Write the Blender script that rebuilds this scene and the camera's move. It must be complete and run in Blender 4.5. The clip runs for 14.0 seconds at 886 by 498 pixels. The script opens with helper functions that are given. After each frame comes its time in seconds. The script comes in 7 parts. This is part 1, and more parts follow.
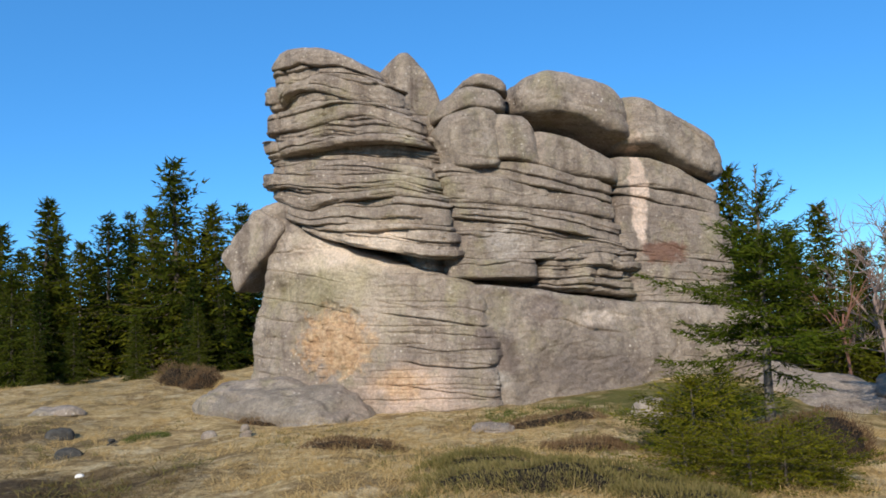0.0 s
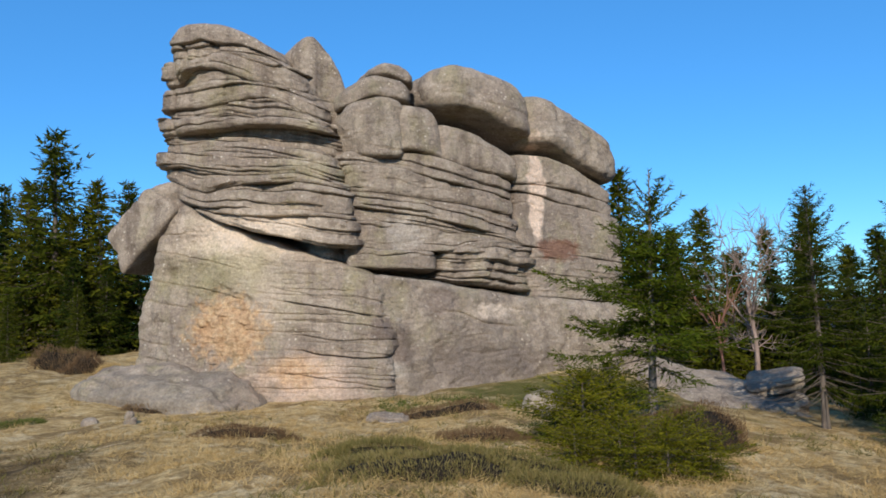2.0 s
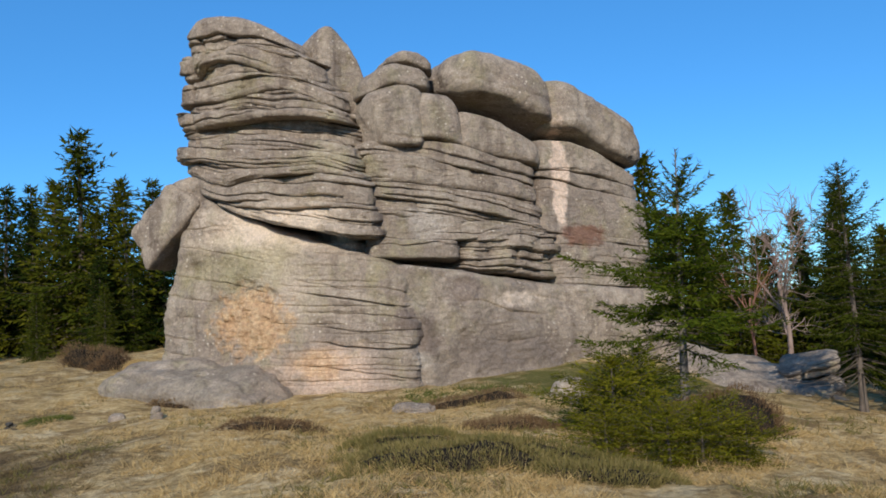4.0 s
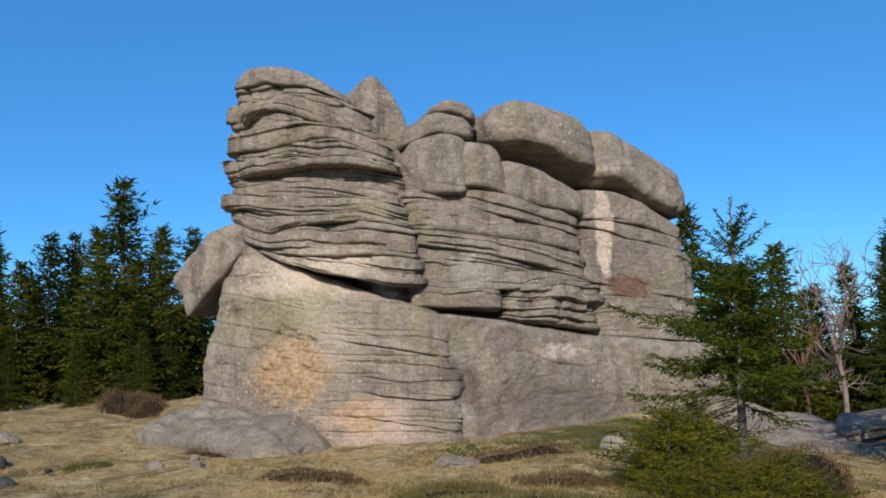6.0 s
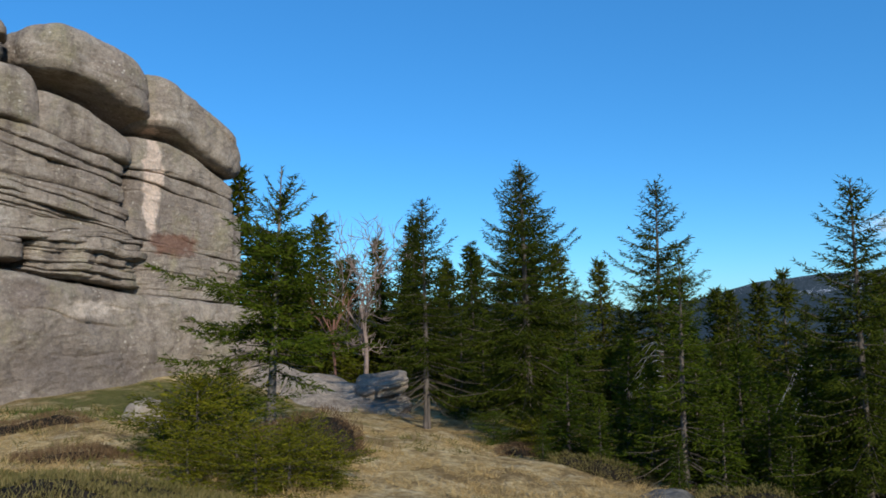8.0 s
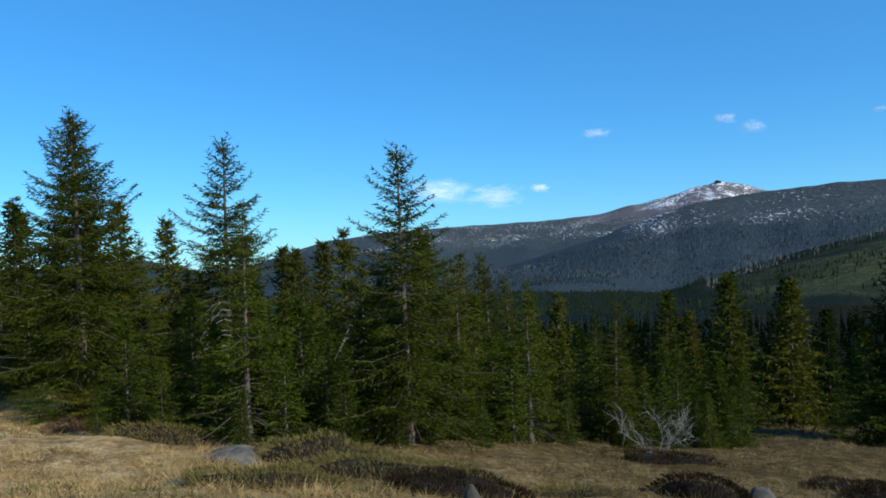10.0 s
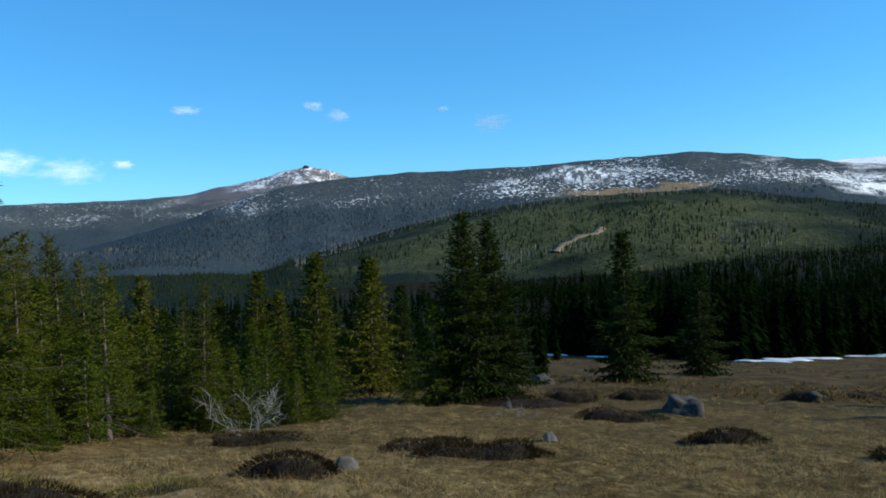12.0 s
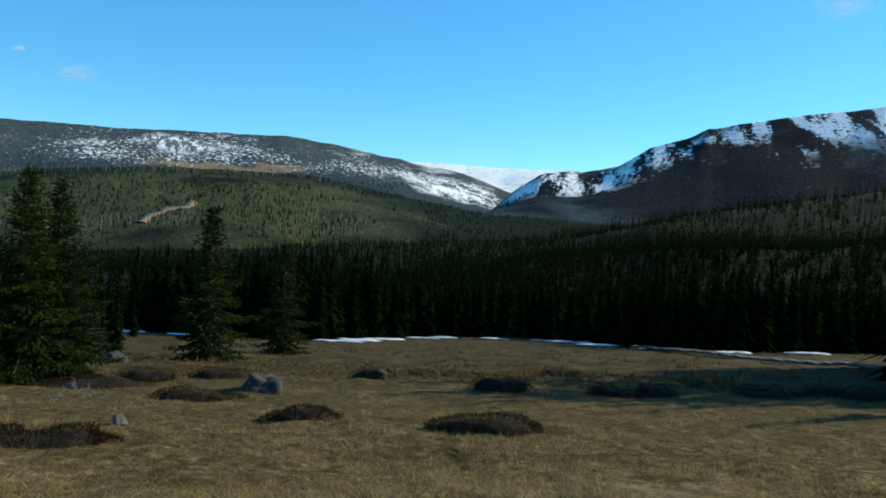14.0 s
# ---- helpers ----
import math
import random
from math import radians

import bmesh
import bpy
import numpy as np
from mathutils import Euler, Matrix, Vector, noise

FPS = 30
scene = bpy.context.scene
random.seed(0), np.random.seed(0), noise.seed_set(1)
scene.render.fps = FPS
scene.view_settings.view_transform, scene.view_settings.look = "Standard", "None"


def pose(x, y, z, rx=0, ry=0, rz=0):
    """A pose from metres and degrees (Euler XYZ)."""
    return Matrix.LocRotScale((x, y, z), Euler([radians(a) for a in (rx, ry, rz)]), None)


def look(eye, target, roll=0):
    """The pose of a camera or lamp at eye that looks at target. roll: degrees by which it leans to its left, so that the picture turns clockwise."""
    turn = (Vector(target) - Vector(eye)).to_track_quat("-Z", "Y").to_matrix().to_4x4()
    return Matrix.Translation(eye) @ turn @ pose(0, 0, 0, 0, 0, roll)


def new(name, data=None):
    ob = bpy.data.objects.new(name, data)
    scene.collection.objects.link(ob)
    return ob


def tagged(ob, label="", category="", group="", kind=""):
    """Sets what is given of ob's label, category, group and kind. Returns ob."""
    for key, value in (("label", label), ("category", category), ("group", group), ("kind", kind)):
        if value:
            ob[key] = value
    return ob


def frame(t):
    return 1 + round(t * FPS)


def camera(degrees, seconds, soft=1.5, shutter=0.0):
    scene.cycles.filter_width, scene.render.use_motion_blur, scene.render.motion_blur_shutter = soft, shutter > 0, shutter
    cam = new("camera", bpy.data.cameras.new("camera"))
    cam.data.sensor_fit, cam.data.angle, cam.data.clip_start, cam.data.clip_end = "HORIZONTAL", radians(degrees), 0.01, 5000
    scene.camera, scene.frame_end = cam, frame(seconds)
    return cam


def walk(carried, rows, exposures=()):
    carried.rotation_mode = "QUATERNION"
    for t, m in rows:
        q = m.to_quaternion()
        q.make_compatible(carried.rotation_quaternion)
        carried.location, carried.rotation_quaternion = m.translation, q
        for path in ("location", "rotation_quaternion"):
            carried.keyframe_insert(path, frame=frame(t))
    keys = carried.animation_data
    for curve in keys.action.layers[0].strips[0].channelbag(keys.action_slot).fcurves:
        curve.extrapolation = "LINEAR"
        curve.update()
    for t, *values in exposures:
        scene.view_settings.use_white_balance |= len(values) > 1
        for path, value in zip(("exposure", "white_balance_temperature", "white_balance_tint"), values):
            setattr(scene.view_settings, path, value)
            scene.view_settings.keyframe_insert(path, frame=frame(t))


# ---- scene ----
cam = camera(58.4, 14.0, soft=1.75)
EYE = 1.7
# seconds, drift of the hand in x, y, z, then yaw, pitch, roll
ROWS = [
    (0.0, -0.000, -0.004, 0.001, 0.00, 6.39, 3.54),
    (0.5, -0.071, -0.049, -0.015, 0.64, 6.19, 3.02),
    (1.0, -0.113, -0.048, -0.024, -2.37, 5.78, 2.56),
    (1.5, -0.125, -0.038, -0.016, -5.07, 5.54, 2.22),
    (2.0, -0.147, -0.017, 0.003, -7.93, 5.34, 2.02),
    (2.5, -0.147, 0.042, -0.035, -10.05, 5.37, 1.89),
    (3.0, -0.125, 0.055, -0.001, -9.86, 5.03, 1.78),
    (3.5, -0.127, 0.089, -0.041, -7.78, 5.13, 2.55),
    (3.7, -0.098, 0.126, -0.049, -6.76, 4.76, 3.02),
    (5.8, -0.292, 0.445, -0.075, -4.04, 8.31, 2.80),
    (6.0, -0.308, 0.436, -0.094, -3.82, 8.75, 2.34),
    (6.5, -0.341, 0.400, -0.008, -8.70, 7.95, 1.28),
    (7.0, -0.285, 0.539, -0.027, -17.09, 7.13, 0.81),
    (7.5, -0.197, 0.661, -0.034, -25.86, 5.75, 1.15),
    (8.0, -0.111, 0.708, 0.004, -35.72, 4.87, 0.72),
    (8.2, -0.020, 0.780, 0.019, -40.32, 4.32, 1.12),
    (10.3, 0.132, 0.651, -0.050, -69.24, 0.70, 2.14),
    (10.5, 0.164, 0.637, -0.071, -71.92, 0.34, 1.89),
    (11.0, 0.244, 0.655, -0.074, -80.34, -0.68, 1.63),
    (11.5, 0.359, 0.680, -0.063, -87.81, -1.43, 1.93),
    (12.0, 0.427, 0.715, -0.074, -94.68, -1.35, 2.32),
    (12.5, 0.488, 0.747, -0.077, -101.24, -1.63, 1.29),
    (13.0, 0.462, 0.793, -0.091, -107.70, -1.97, -0.58),
    (13.5, 0.601, 0.688, -0.088, -115.03, -2.09, -2.01),
    (14.0, 0.662, 0.672, -0.111, -123.47, -2.63, -3.40),
]
EXPOSURES = [(0.0, 0.20, 6500, 10), (3.5, 0.12, 6500, 10), (6.0, 0.0, 6400, 9), (8.2, -0.03, 6200, 7), (10.3, 0.14, 6250, 5), (12.0, 0.28, 6500, 2), (14.0, 0.36, 6900, -4)]
walk(cam, [(t, pose(x, y, EYE + z, 90 + pitch, roll, yaw)) for t, x, y, z, yaw, pitch, roll in ROWS], EXPOSURES)

# ---- world and sun ----
SUN_AZ, SUN_EL = 170.0, 27.0          # degrees left of +y, degrees up
world = bpy.data.worlds.new("sky")
scene.world = world
world.use_nodes = True
wn = world.node_tree
sky = wn.nodes.new("ShaderNodeTexSky")
sky.sky_type = "NISHITA"
sky.sun_disc = False
sky.sun_elevation = radians(SUN_EL)
sky.sun_rotation = radians(-SUN_AZ)
sky.altitude = 1200
sky.air_density, sky.dust_density, sky.ozone_density = 1.0, 0.7, 3.5
vivid = wn.nodes.new("ShaderNodeHueSaturation")
vivid.inputs["Saturation"].default_value = 1.2
wn.links.new(sky.outputs[0], vivid.inputs["Color"])
tint = wn.nodes.new("ShaderNodeMix")
tint.data_type, tint.blend_type = "RGBA", "MULTIPLY"
tint.inputs[0].default_value, tint.inputs[7].default_value = 1.0, (0.60, 0.95, 1.10, 1)
wn.links.new(vivid.outputs[0], tint.inputs[6])
even = wn.nodes.new("ShaderNodeMix")
even.data_type = "RGBA"
even.inputs[0].default_value, even.inputs[7].default_value = 0.32, (0.60, 2.2, 4.8, 1)
wn.links.new(tint.outputs[2], even.inputs[6])
wn.links.new(even.outputs[2], wn.nodes["Background"].inputs[0])
wn.nodes["Background"].inputs[1].default_value = 0.155
sun_dir = Vector((-math.sin(radians(SUN_AZ)) * math.cos(radians(SUN_EL)), math.cos(radians(SUN_AZ)) * math.cos(radians(SUN_EL)), math.sin(radians(SUN_EL))))
sun = new("sun", bpy.data.lights.new("sun", "SUN"))
sun.data.energy, sun.data.angle, sun.data.color = 5.0, radians(0.6), (1.0, 0.90, 0.76)
sun.matrix_world = look(sun_dir * 50, (0, 0, 0))


# ---- numeric noise ----
def lattice(ix, iy, iz, seed):
    n = (ix * 374761393 + iy * 668265263 + iz * 1440662683 + seed * 974634777) & 0xFFFFFFFF
    n = ((n ^ (n >> 13)) * 1274126177) & 0xFFFFFFFF
    n = ((n ^ (n >> 16)) * 2246822519) & 0xFFFFFFFF
    return ((n ^ (n >> 15)) & 0xFFFFFF) / 8388608.0 - 1.0


def vnoise(p, seed=0):
    i = np.floor(p).astype(np.int64)
    f = p - i
    u = f * f * f * (f * (f * 6 - 15) + 10)
    out = 0.0
    for a in (0, 1):
        wx = u[..., 0] if a else 1 - u[..., 0]
        for b in (0, 1):
            wy = u[..., 1] if b else 1 - u[..., 1]
            for c in (0, 1):
                wz = u[..., 2] if c else 1 - u[..., 2]
                out = out + wx * wy * wz * lattice(i[..., 0] + a, i[..., 1] + b, i[..., 2] + c, seed)
    return out


def fbm(p, octaves=4, seed=0, gain=0.5):
    p = np.asarray(p, float)
    out, amp, k = 0.0, 1.0, 1.0
    for o in range(octaves):
        out = out + amp * vnoise(p * k + 17.3 * o, seed + o)
        amp, k = amp * gain, k * 2.03
    return out


def step(x, a, b):
    t = np.clip((np.asarray(x, float) - a) / (b - a), 0, 1)
    return t * t * (3 - 2 * t)


# ---- terrain ----
def ridge_table(text):
    return np.array([[float(q) for q in pair.split(":")] for pair in text.split()])


# crest radius, foot radius, foot height, crest profile as degrees to the right of +y : degrees up
RIDGES = [
    (4450, 3500, -20, 1.1, ridge_table("0:.3 30:.4 42:1.0 45:1.2 49:.1 52.7:.65 57:2.0 60.6:2.4 66.3:2.72 73:2.9 77:3.13 81.1:4.03 83.2:4.5 85:4.9 86.8:4.53 88.2:4.0 96:3 110:1 125:.2 200:.2 360:.3")),
    (4200, 2600, 0, 1.2, ridge_table("0:-2 108:-1 115:3.3 121.5:3.55 126:3.4 130.4:3.42 136:3.6 152:3 170:0 360:-2")),
    (3000, 2000, -60, 1.05, ridge_table("0:-2 55:-2.4 65.7:-1.1 71.3:0 77:1.5 81:3.0 84:3.6 88.2:4.03 93:4.27 100.6:4.3 105:4.48 112:4.72 115:4.4 119.7:3.68 125:2.8 129:1.4 133:0 150:-1 360:-2")),
    (1500, 900, -60, 1.0, ridge_table("0:-2.2 60:-2.6 71:-2.1 81:-2.5 86:-1.2 89:-.3 95:1.1 102.5:1.9 109:2.1 114:2.1 120:1.1 126:.1 130:-1 140:-2 360:-2.2")),
    (2300, 1500, 0, 1.3, ridge_table("0:-2 120:-2 125:-.8 126.6:.05 128.4:1.8 130.4:3.2 133:3.45 135.7:3.95 137.7:5.35 140.5:6.1 141.4:6.7 146.6:7.6 152:8.22 160:8.6 172:7 202:2 250:0 360:-2")),
    (800, 230, -24, 1.0, ridge_table("0:-3 97:-4.4 107:-3.6 118:-2.6 128:-1.9 136:-.4 143.5:1.4 152:2.9 160:3.4 182:2.5 230:0 300:-2 360:-3")),
]


def near_ground(x, y):
    """Height of the meadow round the rock."""
    p = 0.94 * x - 0.342 * y
    q = np.where(p > 25, p, np.log1p(np.exp(np.clip(p / 1.4, -30, 30))) * 1.4)
    z = -0.16 * q / (1 + (q / 300.0) ** 2) + 0.155
    d = -0.6 * x + 0.8 * y
    z = z + 0.8 * step(d, 13.5, 25) * step(-x, -2, 6)
    z = z + 0.42 * np.exp(-((x - 6.2) ** 2 + (y - 19.3) ** 2) / 6.0)
    z = z - 0.03 * np.clip(y - 22, 0, 40) * step(x, -4, 8)
    return z


def ground_z(x, y):
    x, y = np.asarray(x, float), np.asarray(y, float)
    r = np.hypot(x, y)
    az = np.degrees(np.arctan2(x, y)) % 360
    near = near_ground(x, y)
    bumps = np.stack([x, y, x * 0], -1)
    near = near + (0.10 * fbm(bumps * 0.35, 3, 5) + 0.045 * fbm(bumps * 1.7, 3, 9)) * step(r, 1.5, 6) * (1 - step(r, 60, 120))
    far = -30 - 45 * step(r, 300, 900)
    for crest_r, foot_r, foot_z, power, prof in RIDGES:
        rough = 1 + 0.05 * fbm(np.stack([az * 0.12, az * 0, az * 0], -1), 3, int(crest_r))
        cz = crest_r * np.tan(np.radians(np.interp(az, prof[:, 0], prof[:, 1]))) + EYE
        cz = cz + crest_r * 0.0009 * fbm(np.stack([az * 0.9, az * 0, az * 0], -1), 4, 31)
        u = np.clip((r - foot_r * rough) / (crest_r - foot_r * rough), 0, 1)
        up = foot_z + (cz - foot_z) * u ** power - np.clip(foot_r * rough - r, 0, None) * 0.3
        gully = fbm(np.stack([x, y, x * 0], -1) * (6.0 / crest_r), 5, 77) * crest_r * 0.013 * u * (1 - u) * 3
        down = cz - np.clip(r - crest_r, 0, None) * 0.35
        far = np.maximum(far, np.where(r > crest_r, down, np.minimum(up + gully, cz)))
    w = step(r, 100, 330)
    return near * (1 - w) + far * w


# ---- materials ----
def material(name):
    m = bpy.data.materials.new(name)
    m.use_nodes = True
    t = m.node_tree
    return m, t, t.nodes["Principled BSDF"]


def node(t, kind, **inputs):
    n = t.nodes.new(kind)
    for key, value in inputs.items():
        key = key.replace("_", " ")
        if isinstance(value, bpy.types.NodeSocket):
            t.links.new(value, n.inputs[key])
        else:
            n.inputs[key].default_value = value
    return n


def noise_tex(t, vector, scale, detail=5.0, rough=0.6, distortion=0.0):
    n = node(t, "ShaderNodeTexNoise", Scale=scale, Detail=detail, Roughness=rough, Distortion=distortion)
    t.links.new(vector, n.inputs["Vector"])
    return n.outputs["Fac"]


def ramp(t, fac, *stops):
    n = t.nodes.new("ShaderNodeValToRGB")
    while len(n.color_ramp.elements) < len(stops):
        n.color_ramp.elements.new(0.5)
    for e, (pos, col) in zip(n.color_ramp.elements, stops):
        e.position = pos
        e.color = (*col, 1) if isinstance(col, tuple) else (col, col, col, 1)
    t.links.new(fac, n.inputs[0])
    return n.outputs[0]


def mix(t, fac, a, b, mode="MIX"):
    n = t.nodes.new("ShaderNodeMix")
    n.data_type, n.blend_type = "RGBA", mode
    for k, v in ((0, fac), (6, a), (7, b)):
        if isinstance(v, bpy.types.NodeSocket):
            t.links.new(v, n.inputs[k])
        else:
            n.inputs[k].default_value = (*v, 1) if isinstance(v, tuple) else v
    return n.outputs[2]


def math_node(t, op, a, b=0.0, clamp=False):
    n = t.nodes.new("ShaderNodeMath")
    n.operation, n.use_clamp = op, clamp
    for k, v in ((0, a), (1, b)):
        if isinstance(v, bpy.types.NodeSocket):
            t.links.new(v, n.inputs[k])
        else:
            n.inputs[k].default_value = v
    return n.outputs[0]


def bump(t, bsdf, height, strength, distance):
    n = node(t, "ShaderNodeBump", Strength=strength, Distance=distance)
    t.links.new(height, n.inputs["Height"])
    t.links.new(n.outputs[0], bsdf.inputs["Normal"])


def stretched(t, vector, sx, sy, sz, ox=0.0, oy=0.0, oz=0.0):
    n = t.nodes.new("ShaderNodeMapping")
    n.inputs["Scale"].default_value = (sx, sy, sz)
    n.inputs["Location"].default_value = (ox, oy, oz)
    t.links.new(vector, n.inputs["Vector"])
    return n.outputs[0]


def downhill(t, pos, tx, ty, along):
    """Coordinates drawn out down a slope whose contours run along (tx, ty)."""
    out = []
    for v in ((tx, ty, 0.0), (ty * along, -tx * along, 0.0), (0.0, 0.0, along)):
        d = t.nodes.new("ShaderNodeVectorMath")
        d.operation = "DOT_PRODUCT"
        t.links.new(pos, d.inputs[0])
        d.inputs[1].default_value = v
        out.append(d.outputs["Value"])
    c = t.nodes.new("ShaderNodeCombineXYZ")
    for k in range(3):
        t.links.new(out[k], c.inputs[k])
    return c.outputs[0]


def patch(t, pos, centre, size, edge=0.35, scale=2.0):
    """A ragged stain round a place: 1 inside, 0 outside."""
    m = stretched(t, pos, 1 / size[0], 1 / size[1], 1 / size[2], *[-c / s for c, s in zip(centre, size)])
    ln = t.nodes.new("ShaderNodeVectorMath")
    ln.operation = "LENGTH"
    t.links.new(m, ln.inputs[0])
    wob = math_node(t, "MULTIPLY", math_node(t, "SUBTRACT", noise_tex(t, pos, scale, 5, 0.65), 0.5), 1.8)
    d = math_node(t, "ADD", ln.outputs["Value"], wob)
    return ramp(t, d, (1 - edge, 1.0), (1.0, 0.0))


def granite(name, stained):
    m, t, b = material(name)
    pos = t.nodes.new("ShaderNodeNewGeometry").outputs["Position"]
    big = noise_tex(t, pos, 0.55, 6, 0.62)
    mid = noise_tex(t, pos, 2.6, 7, 0.68)
    fine = noise_tex(t, pos, 38, 4, 0.7)
    col = ramp(t, mid, (0.25, (0.17, 0.145, 0.125)), (0.48, (0.30, 0.262, 0.222)), (0.72, (0.42, 0.375, 0.318)))
    col = mix(t, ramp(t, big, (0.42, 0.0), (0.62, 0.7)), col, (0.225, 0.19, 0.165))
    lichen = noise_tex(t, stretched(t, pos, 1, 1, 0.7, 3, 1, 5), 1.25, 7, 0.7)
    col = mix(t, ramp(t, lichen, (0.52, 0.0), (0.70, 0.55)), col, (0.27, 0.26, 0.135))
    streak = noise_tex(t, stretched(t, pos, 1.3, 1.3, 0.16), 2.2, 5, 0.6)
    col = mix(t, ramp(t, streak, (0.51, 0.0), (0.70, 0.72)), col, (0.125, 0.102, 0.088))
    blot = noise_tex(t, stretched(t, pos, 1, 1, 1, 7, 4, 2), 5.5, 8, 0.78)
    col = mix(t, ramp(t, blot, (0.56, 0.0), (0.66, 0.5)), col, (0.15, 0.125, 0.11))
    col = mix(t, ramp(t, blot, (0.34, 0.45), (0.44, 0.0)), col, (0.46, 0.42, 0.36))
    spots = node(t, "ShaderNodeTexVoronoi", Scale=7.0)
    t.links.new(pos, spots.inputs["Vector"])
    spot = math_node(t, "MULTIPLY", ramp(t, spots.outputs["Distance"], (0.10, 1.0), (0.22, 0.0)), ramp(t, noise_tex(t, pos, 1.1, 4, 0.6), (0.50, 0.0), (0.60, 0.9)))
    col = mix(t, spot, col, (0.56, 0.53, 0.47))
    flecks = node(t, "ShaderNodeTexVoronoi", Scale=17.0)
    t.links.new(pos, flecks.inputs["Vector"])
    fleck = math_node(t, "MULTIPLY", ramp(t, flecks.outputs["Distance"], (0.12, 1.0), (0.24, 0.0)), ramp(t, noise_tex(t, stretched(t, pos, 1, 1, 1, 2, 9, 4), 1.7, 4, 0.65), (0.48, 0.0), (0.60, 0.75)))
    col = mix(t, fleck, col, (0.50, 0.49, 0.43))
    if stained:
        pinkish = noise_tex(t, stretched(t, pos, 0.8, 0.8, 1.2, 9, 2, 1), 1.6, 6, 0.65)
        pale = patch(t, pos, (-1.9, 18.2, 3.75), (2.3, 3.0, 0.75), 0.6, 1.7)
        col = mix(t, math_node(t, "MULTIPLY", pale, 0.9), col, (0.60, 0.52, 0.435))
        wash = patch(t, pos, (-1.55, 17.6, 2.6), (0.95, 3.0, 1.3), 0.7, 1.3)
        col = mix(t, math_node(t, "MULTIPLY", wash, 0.55), col, (0.50, 0.44, 0.37))
        foot = patch(t, pos, (-0.7, 17.2, 0.55), (1.6, 3.0, 0.75), 0.6, 1.7)
        col = mix(t, math_node(t, "MULTIPLY", foot, 0.85), col, (0.52, 0.41, 0.34))
        apron = patch(t, pos, (-3.75, 17.6, 0.2), (2.7, 1.7, 0.75), 0.3, 1.5)
        col = mix(t, math_node(t, "MULTIPLY", apron, 0.6), col, (0.19, 0.175, 0.15))
        orange = patch(t, pos, (-2.45, 18.2, 1.75), (1.0, 3.0, 0.85), 0.3, 4.5)
        orange2 = patch(t, pos, (-1.0, 17.4, 0.75), (0.75, 3.0, 0.4), 0.5, 2.6)
        warm = ramp(t, noise_tex(t, pos, 6.0, 6, 0.75), (0.36, (0.26, 0.155, 0.085)), (0.48, (0.46, 0.30, 0.165)), (0.64, (0.56, 0.43, 0.28)))
        col = mix(t, math_node(t, "MULTIPLY", orange, 0.75), col, warm)
        col = mix(t, math_node(t, "MULTIPLY", orange2, 0.65), col, warm)
        for spot_at, spot_size, spot_col, amount in (((1.25, 17.0, 0.75), (0.32, 3.0, 0.2), (0.55, 0.52, 0.47), 0.7), ((3.5, 18.0, 1.95), (0.75, 3.0, 0.22), (0.56, 0.49, 0.42), 0.7), ((3.3, 18.0, 0.75), (1.6, 3.0, 0.5), (0.15, 0.125, 0.115), 0.6), ((0.9, 16.9, 1.6), (0.4, 3.0, 0.3), (0.12, 0.095, 0.09), 0.6), ((2.3, 17.4, 2.2), (0.7, 3.0, 0.35), (0.20, 0.165, 0.155), 0.5), ((1.5, 17.2, 3.7), (0.5, 3.0, 0.5), (0.50, 0.47, 0.43), 0.5)):
            stain = patch(t, pos, spot_at, spot_size, 0.4, 5.0)
            col = mix(t, math_node(t, "MULTIPLY", stain, amount), col, spot_col)
        grey = patch(t, pos, (3.3, 17.6, 0.7), (3.4, 3.0, 1.3), 0.6, 1.1)
        col = mix(t, math_node(t, "MULTIPLY", grey, 0.55), col, (0.185, 0.16, 0.145))
        band = patch(t, pos, (4.95, 18.7, 4.85), (0.27, 3.0, 1.55), 0.3, 2.4)
        col = mix(t, math_node(t, "MULTIPLY", band, 0.95), col, (0.62, 0.51, 0.43))
        rust = patch(t, pos, (5.5, 19.0, 3.45), (0.8, 3.0, 0.32), 0.3, 3.4)
        col = mix(t, math_node(t, "MULTIPLY", rust, 0.75), col, (0.16, 0.075, 0.05))
        dark = patch(t, pos, (1.4, 17.2, 1.2), (0.35, 3.0, 0.55), 0.5, 3.2)
        col = mix(t, math_node(t, "MULTIPLY", dark, 0.6), col, (0.10, 0.075, 0.07))
        green = patch(t, pos, (-2.6, 18.4, 3.0), (1.9, 3.0, 0.8), 0.7, 2.0)
        col = mix(t, math_node(t, "MULTIPLY", green, 0.35), col, (0.30, 0.29, 0.13))
    grain = mix(t, 1.0, ramp(t, fine, (0.3, 0.88), (0.7, 1.2)), ramp(t, noise_tex(t, pos, 15, 6, 0.8), (0.35, 0.72), (0.65, 1.25)), "MULTIPLY")
    col = mix(t, 1.0, col, grain, "MULTIPLY")
    col = mix(t, 1.0, col, (1.09, 1.04, 0.985), "MULTIPLY")
    t.links.new(col, b.inputs["Base Color"])
    b.inputs["Roughness"].default_value = 0.92
    b.inputs["Specular IOR Level"].default_value = 0.15
    h = math_node(t, "ADD", math_node(t, "MULTIPLY", noise_tex(t, stretched(t, pos, 1, 1, 2.2), 9, 10, 0.78), 1.0), math_node(t, "MULTIPLY", fine, 0.25))
    bump(t, b, h, 0.9, 0.09)
    return m


ROCK = granite("granite_weathered", True)
STONE = granite("granite_loose", False)


